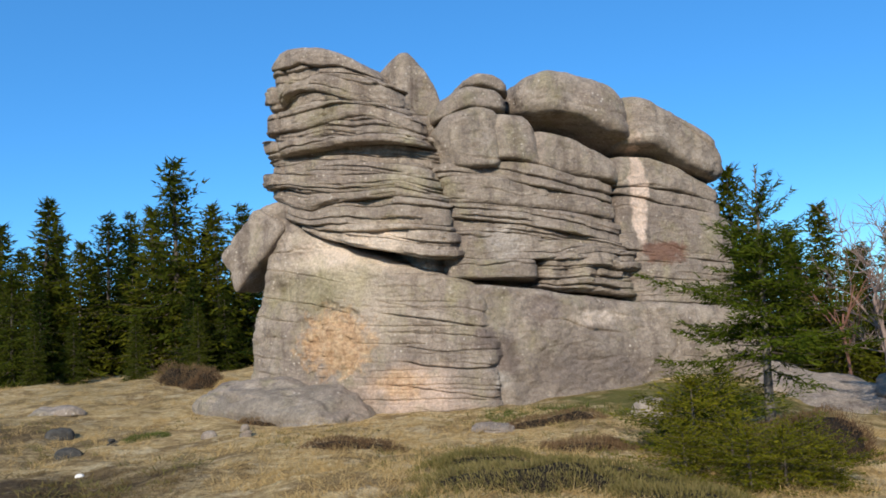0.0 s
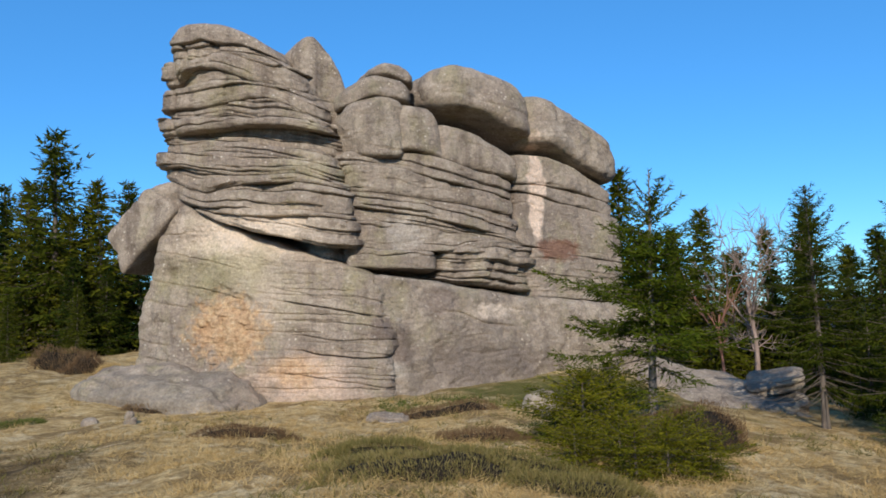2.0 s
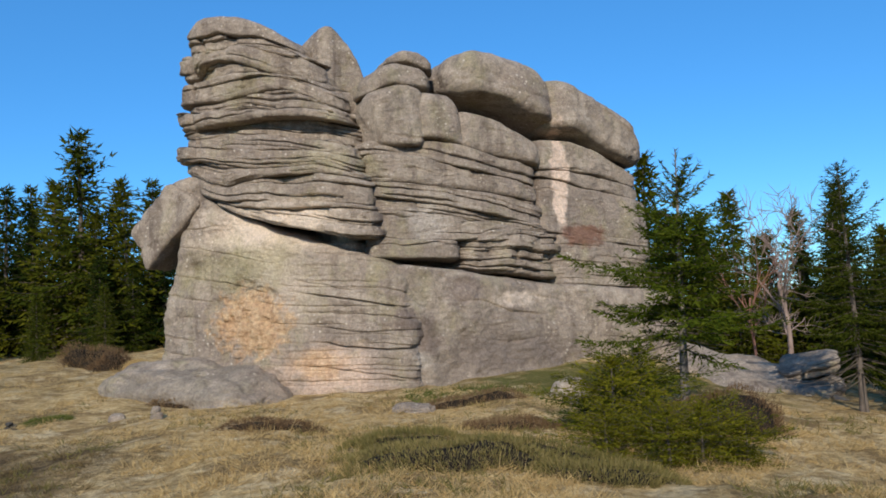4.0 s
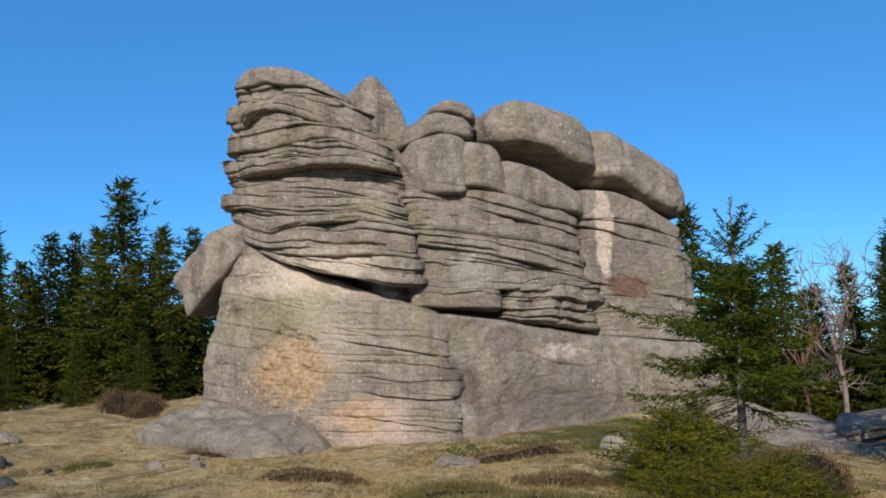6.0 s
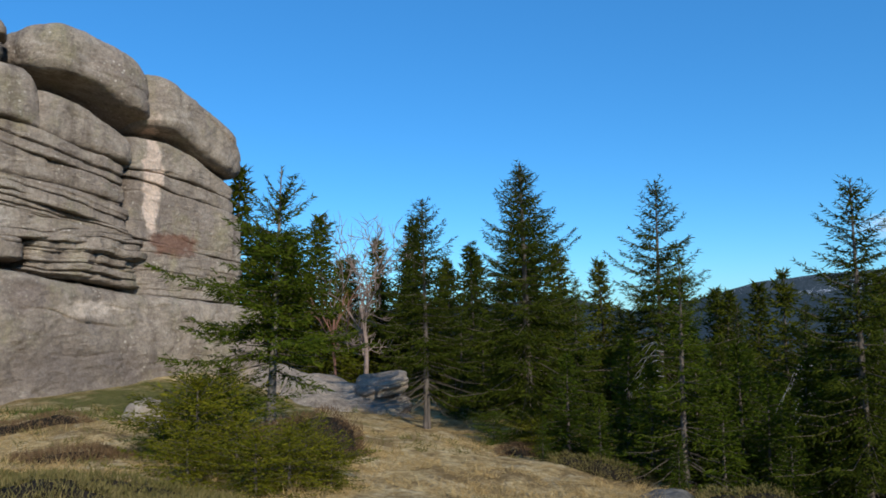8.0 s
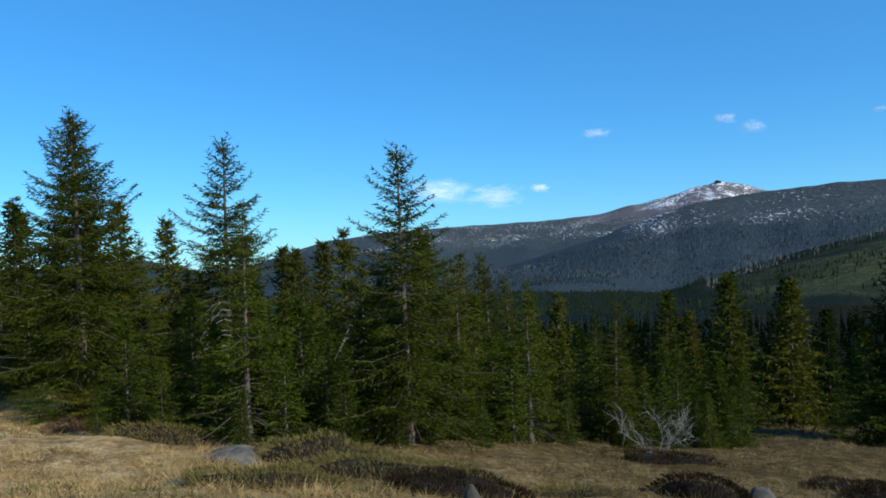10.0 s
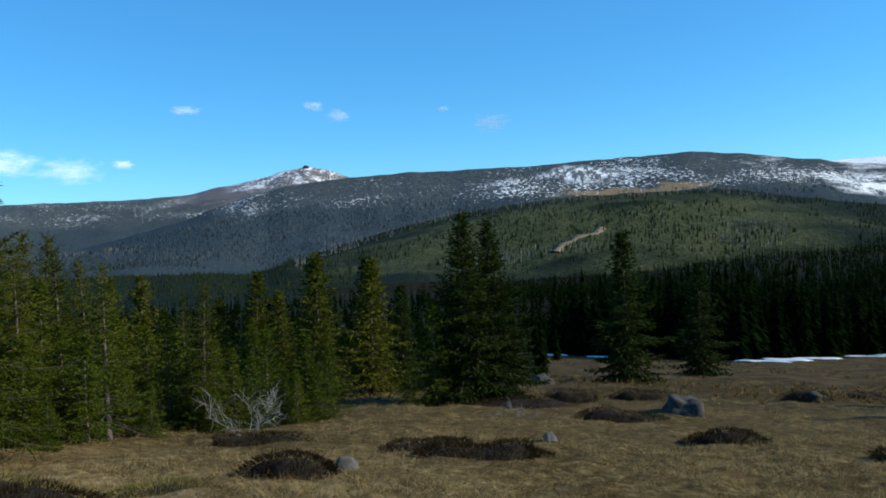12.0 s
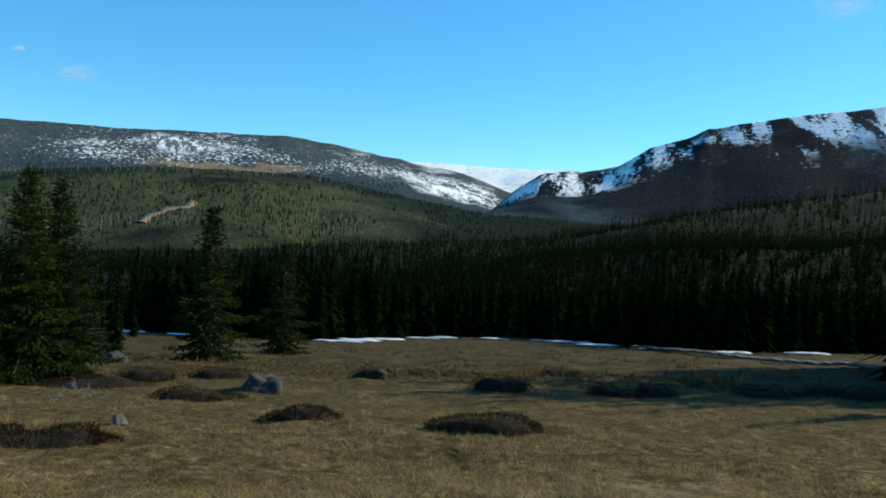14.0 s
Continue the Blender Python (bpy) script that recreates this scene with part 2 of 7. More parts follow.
def bark_material(name, a, c, scale=14):
    m, t, b = material(name)
    pos = t.nodes.new("ShaderNodeTexCoord").outputs["Object"]
    n = noise_tex(t, stretched(t, pos, 1, 1, 0.25), scale, 6, 0.7)
    t.links.new(ramp(t, n, (0.3, a), (0.7, c)), b.inputs["Base Color"])
    b.inputs["Roughness"].default_value = 0.9
    bump(t, b, n, 0.8, 0.03)
    return m


BARK = bark_material("spruce_bark", (0.055, 0.043, 0.033), (0.145, 0.118, 0.098))
GREY_BARK = bark_material("grey_spruce_bark", (0.075, 0.063, 0.052), (0.20, 0.175, 0.15))
TWIG = bark_material("twig_bark", (0.045, 0.034, 0.024), (0.10, 0.08, 0.058))
ROWAN = bark_material("rowan_bark", (0.15, 0.105, 0.085), (0.30, 0.225, 0.19))
ROWAN_RED = bark_material("red_bark", (0.16, 0.07, 0.045), (0.26, 0.13, 0.09))
SNAG = bark_material("bleached_snag", (0.16, 0.145, 0.13), (0.30, 0.28, 0.26), 0.5)
SILVER = bark_material("silver_deadwood", (0.11, 0.105, 0.10), (0.25, 0.24, 0.23), 20)


def foliage_material(name, *cols):
    m, t, b = material(name)
    g = t.nodes.new("ShaderNodeNewGeometry")
    info = t.nodes.new("ShaderNodeObjectInfo")
    tone = math_node(t, "ADD", math_node(t, "MULTIPLY", g.outputs["Random Per Island"], 0.55), math_node(t, "MULTIPLY", info.outputs["Random"], 0.45))
    col = ramp(t, tone, *[(i / (len(cols) - 1), c) for i, c in enumerate(cols)])
    t.links.new(col, b.inputs["Base Color"])
    b.inputs["Roughness"].default_value = 0.8
    b.inputs["Specular IOR Level"].default_value = 0.06
    thin = node(t, "ShaderNodeBsdfTranslucent", Color=col)
    both = t.nodes.new("ShaderNodeMixShader")
    both.inputs[0].default_value = 0.34
    t.links.new(b.outputs[0], both.inputs[1])
    t.links.new(thin.outputs[0], both.inputs[2])
    t.links.new(both.outputs[0], t.nodes["Material Output"].inputs["Surface"])
    return m


NEEDLES = foliage_material("spruce_needles", (0.028, 0.038, 0.003), (0.062, 0.070, 0.005), (0.104, 0.102, 0.009))
NEEDLES_BRIGHT = foliage_material("young_spruce_needles", (0.023, 0.041, 0.003), (0.051, 0.073, 0.005), (0.094, 0.110, 0.010))
MATURE_NEEDLES = foliage_material("mature_spruce_needles", (0.019, 0.031, 0.003), (0.042, 0.054, 0.005), (0.074, 0.082, 0.008))
# needles darkened in colour for spruces standing backlit and deep in the wood
SHADED_NEEDLES = foliage_material("shaded_spruce_needles", (0.008, 0.017, 0.003), (0.017, 0.030, 0.004), (0.032, 0.046, 0.006))
# near-black needles: the backlit far wood's shade is put into their colour
FAR_SHADE_NEEDLES = foliage_material("shaded_far_needles", (0.002, 0.005, 0.0015), (0.005, 0.011, 0.003), (0.013, 0.024, 0.006))
FAR_SHADE_NEEDLES.node_tree.nodes["Principled BSDF"].inputs["Specular IOR Level"].default_value = 0.0
FOOTHILL_NEEDLES = foliage_material("foothill_spruce_needles", (0.016, 0.026, 0.011), (0.034, 0.046, 0.018), (0.060, 0.070, 0.030))
# slightly brighter, bluer needles carry the distance haze of the ridges
HAZY_NEEDLES = foliage_material("hazy_hillside_needles", (0.014, 0.022, 0.018), (0.026, 0.038, 0.030), (0.044, 0.058, 0.044))
BUSH_NEEDLES = foliage_material("low_spruce_needles", (0.050, 0.058, 0.003), (0.105, 0.106, 0.006), (0.175, 0.155, 0.014))
# sedge browned and darkened to carry the dim light of the lower meadow
DIM_SEDGE = foliage_material("brown_sedge", (0.045, 0.030, 0.012), (0.125, 0.086, 0.034), (0.26, 0.19, 0.085))
SEDGE_PALE = foliage_material("pale_sedge", (0.10, 0.068, 0.026), (0.23, 0.165, 0.072), (0.38, 0.29, 0.14))
STRAW = foliage_material("dry_grass", (0.26, 0.17, 0.068), (0.48, 0.345, 0.155), (0.66, 0.51, 0.26))
HEATHER = foliage_material("heather_sprigs", (0.010, 0.007, 0.004), (0.024, 0.016, 0.008), (0.055, 0.038, 0.018))
HEATHER_RUST = foliage_material("rusty_heather_sprigs", (0.085, 0.052, 0.028), (0.16, 0.10, 0.055), (0.25, 0.175, 0.09))
HEATHER_GREEN = foliage_material("bilberry_sprigs", (0.085, 0.08, 0.024), (0.15, 0.13, 0.042), (0.24, 0.19, 0.08))
MOSS = foliage_material("moss_grass", (0.06, 0.08, 0.02), (0.11, 0.125, 0.03), (0.20, 0.18, 0.07))


def ground_material():
    m, t, b = material("dry_mountain_grass")
    pos = t.nodes.new("ShaderNodeNewGeometry").outputs["Position"]
    big = noise_tex(t, pos, 0.16, 6, 0.6)
    mid = noise_tex(t, pos, 1.1, 7, 0.68)
    fine = noise_tex(t, pos, 14, 6, 0.75)
    tuft = noise_tex(t, stretched(t, pos, 1, 1, 0.3), 5.0, 6, 0.7)
    col = ramp(t, tuft, (0.28, (0.29, 0.19, 0.078)), (0.5, (0.53, 0.38, 0.18)), (0.74, (0.70, 0.55, 0.305)))
    col = mix(t, ramp(t, mid, (0.47, 0.0), (0.58, 0.75)), col, (0.185, 0.12, 0.055))
    col = mix(t, ramp(t, noise_tex(t, stretched(t, pos, 1, 1, 1, 5, 3, 0), 1.9, 6, 0.7), (0.53, 0.0), (0.62, 0.7)), col, (0.66, 0.53, 0.32))
    col = mix(t, ramp(t, big, (0.52, 0.0), (0.66, 0.5)), col, (0.17, 0.125, 0.05))
    moss = patch(t, pos, (4.9, 16.2, 0), (3.4, 2.9, 4), 0.5, 1.5)
    col = mix(t, math_node(t, "MULTIPLY", moss, 0.9), col, (0.105, 0.11, 0.03))
    # dark peat, deepened in colour for tree shade in the left foreground
    shaded_peat = patch(t, pos, (-5.8, 9.8, 0), (3.5, 2.8, 4), 0.6, 1.2)
    # shade under the trees on the left, painted as dark brown ground
    tree_shade = patch(t, pos, (-10.0, 15.0, 0), (4.0, 2.4, 4), 0.6, 1.2)
    col = mix(t, math_node(t, "MULTIPLY", tree_shade, 0.85), col, (0.085, 0.058, 0.034))
    col = mix(t, math_node(t, "MULTIPLY", shaded_peat, 0.9), col, (0.055, 0.038, 0.024))
    # the lower meadow's dim light is painted in: brown sedge, then darker heath
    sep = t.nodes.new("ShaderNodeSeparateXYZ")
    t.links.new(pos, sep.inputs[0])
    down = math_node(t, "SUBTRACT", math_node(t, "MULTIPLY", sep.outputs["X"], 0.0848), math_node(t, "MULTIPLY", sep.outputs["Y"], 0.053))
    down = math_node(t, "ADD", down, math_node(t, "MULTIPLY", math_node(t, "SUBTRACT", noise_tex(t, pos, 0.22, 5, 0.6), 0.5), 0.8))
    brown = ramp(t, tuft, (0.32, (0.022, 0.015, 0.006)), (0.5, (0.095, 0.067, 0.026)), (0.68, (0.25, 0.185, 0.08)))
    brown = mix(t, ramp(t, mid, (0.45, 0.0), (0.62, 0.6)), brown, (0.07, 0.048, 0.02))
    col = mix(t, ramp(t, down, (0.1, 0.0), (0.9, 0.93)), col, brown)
    far_dim = math_node(t, "DIVIDE", down, 10.0)
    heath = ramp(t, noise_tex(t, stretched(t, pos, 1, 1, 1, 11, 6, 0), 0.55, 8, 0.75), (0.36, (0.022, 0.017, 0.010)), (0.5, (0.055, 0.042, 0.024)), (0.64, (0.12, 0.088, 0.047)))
    col = mix(t, ramp(t, far_dim, (0.10, 0.0), (0.28, 0.8)), col, heath)
    col = mix(t, 1.0, col, ramp(t, fine, (0.3, 0.6), (0.7, 1.3)), "MULTIPLY")
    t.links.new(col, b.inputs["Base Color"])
    b.inputs["Roughness"].default_value = 0.95
    b.inputs["Specular IOR Level"].default_value = 0.03
    h = math_node(t, "ADD", math_node(t, "MULTIPLY", tuft, 1.0), math_node(t, "MULTIPLY", fine, 0.4))
    bump(t, b, h, 1.0, 0.12)
    return m


def mountain_material():
    m, t, b = material("mountainside")
    pos = t.nodes.new("ShaderNodeNewGeometry").outputs["Position"]
    sep = t.nodes.new("ShaderNodeSeparateXYZ")
    t.links.new(pos, sep.inputs[0])
    z = sep.outputs["Z"]
    wob = math_node(t, "MULTIPLY", math_node(t, "SUBTRACT", noise_tex(t, pos, 0.004, 6, 0.65), 0.5), 120.0)
    zz = math_node(t, "ADD", z, wob)
    # dark forest, thinned to speckle; bluish distance haze is in its colour
    trees = noise_tex(t, pos, 0.11, 5, 0.8)
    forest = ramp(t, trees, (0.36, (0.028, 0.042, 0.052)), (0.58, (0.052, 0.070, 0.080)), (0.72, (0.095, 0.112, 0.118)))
    # felled foothill: green with stumps and stones
    flat = t.nodes.new("ShaderNodeVectorMath")
    flat.operation = "LENGTH"
    t.links.new(stretched(t, pos, 1, 1, 0), flat.inputs[0])
    foothill = ramp(t, math_node(t, "DIVIDE", flat.outputs["Value"], 2000.0), (0.755, 1.0), (0.77, 0.0))
    forest = mix(t, math_node(t, "MULTIPLY", foothill, 0.94), forest, (0.011, 0.018, 0.011))
    cut = noise_tex(t, stretched(t, pos, 1, 1, 1, 210, 80, 0), 0.0042, 5, 0.6)
    green = ramp(t, trees, (0.36, (0.028, 0.034, 0.014)), (0.52, (0.066, 0.076, 0.030)), (0.68, (0.11, 0.105, 0.055)))
    stones = ramp(t, noise_tex(t, pos, 0.28, 3, 0.7), (0.62, 0.0), (0.66, 0.8))
    green = mix(t, stones, green, (0.25, 0.23, 0.20))
    forest = mix(t, math_node(t, "MULTIPLY", foothill, math_node(t, "MULTIPLY", patch(t, pos, (1130, -270, 0), (440, 470, 170), 0.5, 0.006), ramp(t, cut, (0.36, 0.0), (0.46, 0.95)))), forest, green)
    # high scrub, blued and brightened to put haze into the far slopes
    hazy_scrub = ramp(t, noise_tex(t, pos, 0.06, 6, 0.8), (0.38, (0.034, 0.046, 0.052)), (0.52, (0.066, 0.080, 0.086)), (0.66, (0.12, 0.130, 0.128)))
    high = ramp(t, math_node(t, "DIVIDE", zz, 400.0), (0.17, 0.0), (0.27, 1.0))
    col = mix(t, high, forest, hazy_scrub)
    # rock and forest of the right mountain, its shade painted in as near-black
    shaded_crag = patch(t, pos, (1259, -1520, 170), (680, 620, 420), 0.4, 0.006)
    col = mix(t, math_node(t, "MULTIPLY", shaded_crag, 0.94), col, ramp(t, trees, (0.4, (0.004, 0.007, 0.009)), (0.66, (0.018, 0.022, 0.025))))
    # bare scree of the far summit cone
    cone = patch(t, pos, (4400, 390, 330), (900, 1000, 260), 0.3, 0.004)
    col = mix(t, math_node(t, "MULTIPLY", cone, 0.8), col, ramp(t, trees, (0.4, (0.12, 0.105, 0.115)), (0.66, (0.23, 0.205, 0.21))))
    # bare tan grass on the shelf above the foothill
    shelf = math_node(t, "MULTIPLY", patch(t, pos, (2437, -790, 104), (330, 250, 70), 0.3, 0.01), ramp(t, math_node(t, "DIVIDE", zz, 400.0), (0.225, 0.0), (0.24, 1.0), (0.285, 1.0), (0.30, 0.0)))
    col = mix(t, math_node(t, "MULTIPLY", shelf, 0.9), col, (0.30, 0.21, 0.12))
    # snow lies in small flecks over the scrub, thicker in hollows
    flecks = noise_tex(t, stretched(t, pos, 1, 1, 2.0), 0.085, 4, 0.65)
    broad = math_node(t, "MULTIPLY", math_node(t, "SUBTRACT", noise_tex(t, pos, 0.0035, 4, 0.55), 0.5), 0.55)
    belt = ramp(t, math_node(t, "DIVIDE", zz, 400.0), (0.20, 0.0), (0.30, 0.05), (0.42, 0.03), (0.50, -0.06))
    thick = math_node(t, "MAXIMUM", patch(t, pos, (2650, -760, 160), (420, 520, 120), 0.6, 0.006), patch(t, pos, (2330, -1440, 110), (420, 330, 140), 0.6, 0.006))
    belt = math_node(t, "ADD", belt, math_node(t, "MULTIPLY", math_node(t, "SUBTRACT", thick, 0.35), 0.085))
    cover = math_node(t, "ADD", math_node(t, "ADD", flecks, broad), belt)
    cover = math_node(t, "SUBTRACT", cover, math_node(t, "MULTIPLY", shaded_crag, 0.09))
    rocks = math_node(t, "MULTIPLY", math_node(t, "ADD", flecks, noise_tex(t, stretched(t, pos, 1, 1, 1.5), 0.013, 6, 0.7)), 0.5)
    snow = math_node(t, "MULTIPLY", ramp(t, cover, (0.652, 0.0), (0.672, 1.0)), ramp(t, math_node(t, "DIVIDE", zz, 400.0), (0.15, 0.0), (0.25, 1.0)))
    for centre, size, level in (((2700, -705, 182), (210, 115, 90), 0.43), ((3250, -2330, 200), (1150, 1100, 260), 0.40), ((2180, -1500, 70), (260, 190, 110), 0.475), ((4300, 480, 330), (420, 520, 110), 0.515)):
        field = patch(t, pos, centre, size, 0.5, 0.006)
        snow = math_node(t, "MAXIMUM", snow, math_node(t, "MULTIPLY", field, ramp(t, rocks, (level, 0.0), (level + 0.02, 1.0))))
    # gullies run down the dark crag from its crest
    gully = math_node(t, "ADD", math_node(t, "MULTIPLY", noise_tex(t, downhill(t, pos, 0.72, 0.69, 0.16), 0.017, 5, 0.62), 0.72), math_node(t, "MULTIPLY", flecks, 0.28))
    for centre, size, level in (((1075, -1862, 290), (480, 480, 130), 0.515), ((1585, -1452, 105), (330, 330, 110), 0.50), ((1500, -1560, 190), (320, 300, 90), 0.535)):
        field = patch(t, pos, centre, size, 0.5, 0.006)
        snow = math_node(t, "MAXIMUM", snow, math_node(t, "MULTIPLY", field, ramp(t, gully, (level, 0.0), (level + 0.012, 1.0))))
    bowl = patch(t, pos, (2690, -705, 175), (240, 130, 90), 0.3, 0.006)
    streaks = ramp(t, noise_tex(t, downhill(t, pos, 0.256, 0.967, 0.16), 0.06, 5, 0.65), (0.47, 0.0), (0.53, 0.9))
    snow = math_node(t, "MULTIPLY", snow, math_node(t, "SUBTRACT", 1.0, math_node(t, "MULTIPLY", bowl, streaks)))
    col = mix(t, snow, col, (0.93, 0.93, 0.93))
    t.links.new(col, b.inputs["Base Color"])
    b.inputs["Roughness"].default_value = 0.9
    b.inputs["Specular IOR Level"].default_value = 0.03
    bump(t, b, math_node(t, "ADD", trees, flecks), 1.0, 5.0)
    return m


def shaded_forest_floor():
    m, t, b = material("shaded_forest_floor")
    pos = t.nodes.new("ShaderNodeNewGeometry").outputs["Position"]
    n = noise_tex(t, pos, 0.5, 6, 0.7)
    # near-black, so the shade between the trees is in the ground colour
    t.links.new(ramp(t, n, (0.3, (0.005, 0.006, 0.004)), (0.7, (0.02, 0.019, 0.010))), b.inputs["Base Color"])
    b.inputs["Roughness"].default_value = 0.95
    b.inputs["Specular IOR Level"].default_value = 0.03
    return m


FLOOR = shaded_forest_floor()
GRASS = ground_material()
MOUNTAIN = mountain_material()


def plain(name, col, rough=0.9, noise_scale=3.0, vary=0.3):
    m, t, b = material(name)
    pos = t.nodes.new("ShaderNodeNewGeometry").outputs["Position"]
    n = noise_tex(t, pos, noise_scale, 5, 0.65)
    t.links.new(ramp(t, n, (0.3, tuple(c * (1 - vary) for c in col)), (0.7, tuple(min(1, c * (1 + vary)) for c in col))), b.inputs["Base Color"])
    b.inputs["Roughness"].default_value = rough
    b.inputs["Specular IOR Level"].default_value = 0.15
    bump(t, b, n, 0.4, 0.04)
    return m


# old snow, its colour lowered for the shade along the wood's edge
SNOW = plain("shaded_old_snow", (0.60, 0.64, 0.70), 0.7, 2.0, 0.08)
# dark stone; on the meadow the tone stands in for faces in shade
DARK_STONE = plain("dark_shaded_stone", (0.055, 0.052, 0.046), 0.95, 9.0, 0.55)
PLANK = plain("grey_planks", (0.095, 0.09, 0.085), 0.85, 6.0, 0.25)
TRACK = plain("earth_track", (0.18, 0.138, 0.09), 0.95, 0.2, 0.3)
PEBBLE = plain("white_quartz", (0.62, 0.60, 0.56), 0.8, 12.0, 0.15)
MID_STONE = plain("grey_granite_stone", (0.105, 0.098, 0.088), 0.95, 9.0, 0.5)
SOIL = plain("heather_soil", (0.020, 0.015, 0.010), 0.95, 6.0, 0.45)


# ---- mesh helpers ----
def mesh_of(name, verts, faces, mats, smooth=True):
    me = bpy.data.meshes.new(name)
    verts = np.asarray(verts, float)
    faces = np.asarray(faces)
    me.from_pydata([tuple(v) for v in verts.tolist()], [], faces.tolist())
    for m in mats:
        me.materials.append(m)
    if smooth:
        me.polygons.foreach_set("use_smooth", np.ones(len(me.polygons), bool))
    me.update()
    return me

# tufts on the darkened ground, which take the darker sedge tone

def thing(name, x, y, z, label, category, group="", kind=""):
    ob = new(name)
    ob.location = (x, y, z)
    return tagged(ob, label, category, group, kind)


def part(name, me, parent, label=""):
    ob = new(name, me)
    ob.parent = parent
    return tagged(ob, label) if label else ob


def grid_faces(rows, cols, closed=True, offset=0):
    c = np.arange(cols if closed else cols - 1)
    r = np.arange(rows - 1)[:, None]
    a = r * cols + c
    b = r * cols + (c + 1) % cols
    return (np.stack([a, b, b + cols, a + cols], -1).reshape(-1, 4) + offset)


# ---- ground sheet ----
def build_ground():
    az = np.concatenate([np.arange(-34, 158, 0.42), np.arange(158, 326, 3.0)])
    rad = [0.0, 0.8, 1.6]
    while rad[-1] < 4900:
        rad.append(rad[-1] * 1.034 + 0.02)
    rad = np.array(sorted(rad[1:] + [r[0] * k for r in RIDGES for k in (0.985, 1.0)]))
    R, A = np.meshgrid(rad, np.radians(az), indexing="ij")
    X, Y = R * np.sin(A), R * np.cos(A)
    Z = ground_z(X, Y)
    rows, cols = R.shape
    verts = np.concatenate([np.stack([X, Y, Z], -1).reshape(-1, 3), [[0, 0, float(ground_z(np.array([0.0]), np.array([0.0]))[0])]]])
    quads = grid_faces(rows, cols).tolist()
    hub = rows * cols
    fan = [(hub, c, (c + 1) % cols) for c in range(cols)]
    faces = [(a, d, c, b) for a, b, c, d in quads]
    me = bpy.data.meshes.new("ground")
    me.from_pydata([tuple(v) for v in verts.tolist()], [], faces + fan)
    me.materials.append(GRASS)
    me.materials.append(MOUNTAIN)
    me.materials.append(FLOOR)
    idx = np.zeros(len(me.polygons), np.int32)
    rr, aa = rad[:-1, None], az[None, :] % 360
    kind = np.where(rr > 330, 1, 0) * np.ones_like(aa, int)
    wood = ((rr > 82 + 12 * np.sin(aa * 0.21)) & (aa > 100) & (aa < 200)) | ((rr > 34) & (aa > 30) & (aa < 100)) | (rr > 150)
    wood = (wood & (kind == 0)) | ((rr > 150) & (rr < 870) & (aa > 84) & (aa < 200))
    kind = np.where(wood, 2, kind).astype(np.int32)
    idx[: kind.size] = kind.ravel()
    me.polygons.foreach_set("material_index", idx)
    me.polygons.foreach_set("use_smooth", np.ones(len(me.polygons), bool))
    me.update()
    tagged(new("ground", me), "dry straw-coloured mountain meadow running out to snow-patched mountains", "ground", kind="structure")


build_ground()


# ---- the granite outcrop ----
def chaikin(pts, times, corner):
    p = np.asarray(pts, float)
    q, b = np.roll(p, -1, 0), np.roll(p, 1, 0)
    out = []
    for here, nxt, prev in zip(p, q, b):
        for to in (prev, nxt):
            d = to - here
            n = np.hypot(*d)
            out.append(here + d * min(corner / n, 0.4))
    p = np.array(out)
    for _ in range(times):
        q = np.roll(p, -1, 0)
        p = np.stack([p * 0.78 + q * 0.22, p * 0.22 + q * 0.78], 1).reshape(-1, 2)
    return p


def outline(corners, spacing, corner):
    """A rounded closed loop round the corners, finer where it faces the meadow (towards -y)."""
    p = chaikin(corners, 3, corner)
    q = np.roll(p, -1, 0)
    seg = np.hypot(*(q - p).T)
    nrm = np.stack([(q - p)[:, 1], -(q - p)[:, 0]], -1) / np.maximum(seg, 1e-9)[:, None]
    area = np.sum(p[:, 0] * q[:, 1] - p[:, 1] * q[:, 0])
    if area < 0:
        nrm = -nrm
    weight = np.where(nrm[:, 1] < 0.25, 1.0, 0.22)
    cum = np.concatenate([[0], np.cumsum(seg * weight)])
    n = int(cum[-1] / spacing)
    at = np.arange(n) / n * cum[-1]
    px = np.interp(at, cum, np.append(p[:, 0], p[0, 0]))
    py = np.interp(at, cum, np.append(p[:, 1], p[0, 1]))
    P = np.stack([px, py], -1)
    d = np.roll(P, -1, 0) - np.roll(P, 1, 0)
    N = np.stack([d[:, 1], -d[:, 0]], -1) / np.hypot(*d.T)[:, None]
    return P, (-N if area < 0 else N)


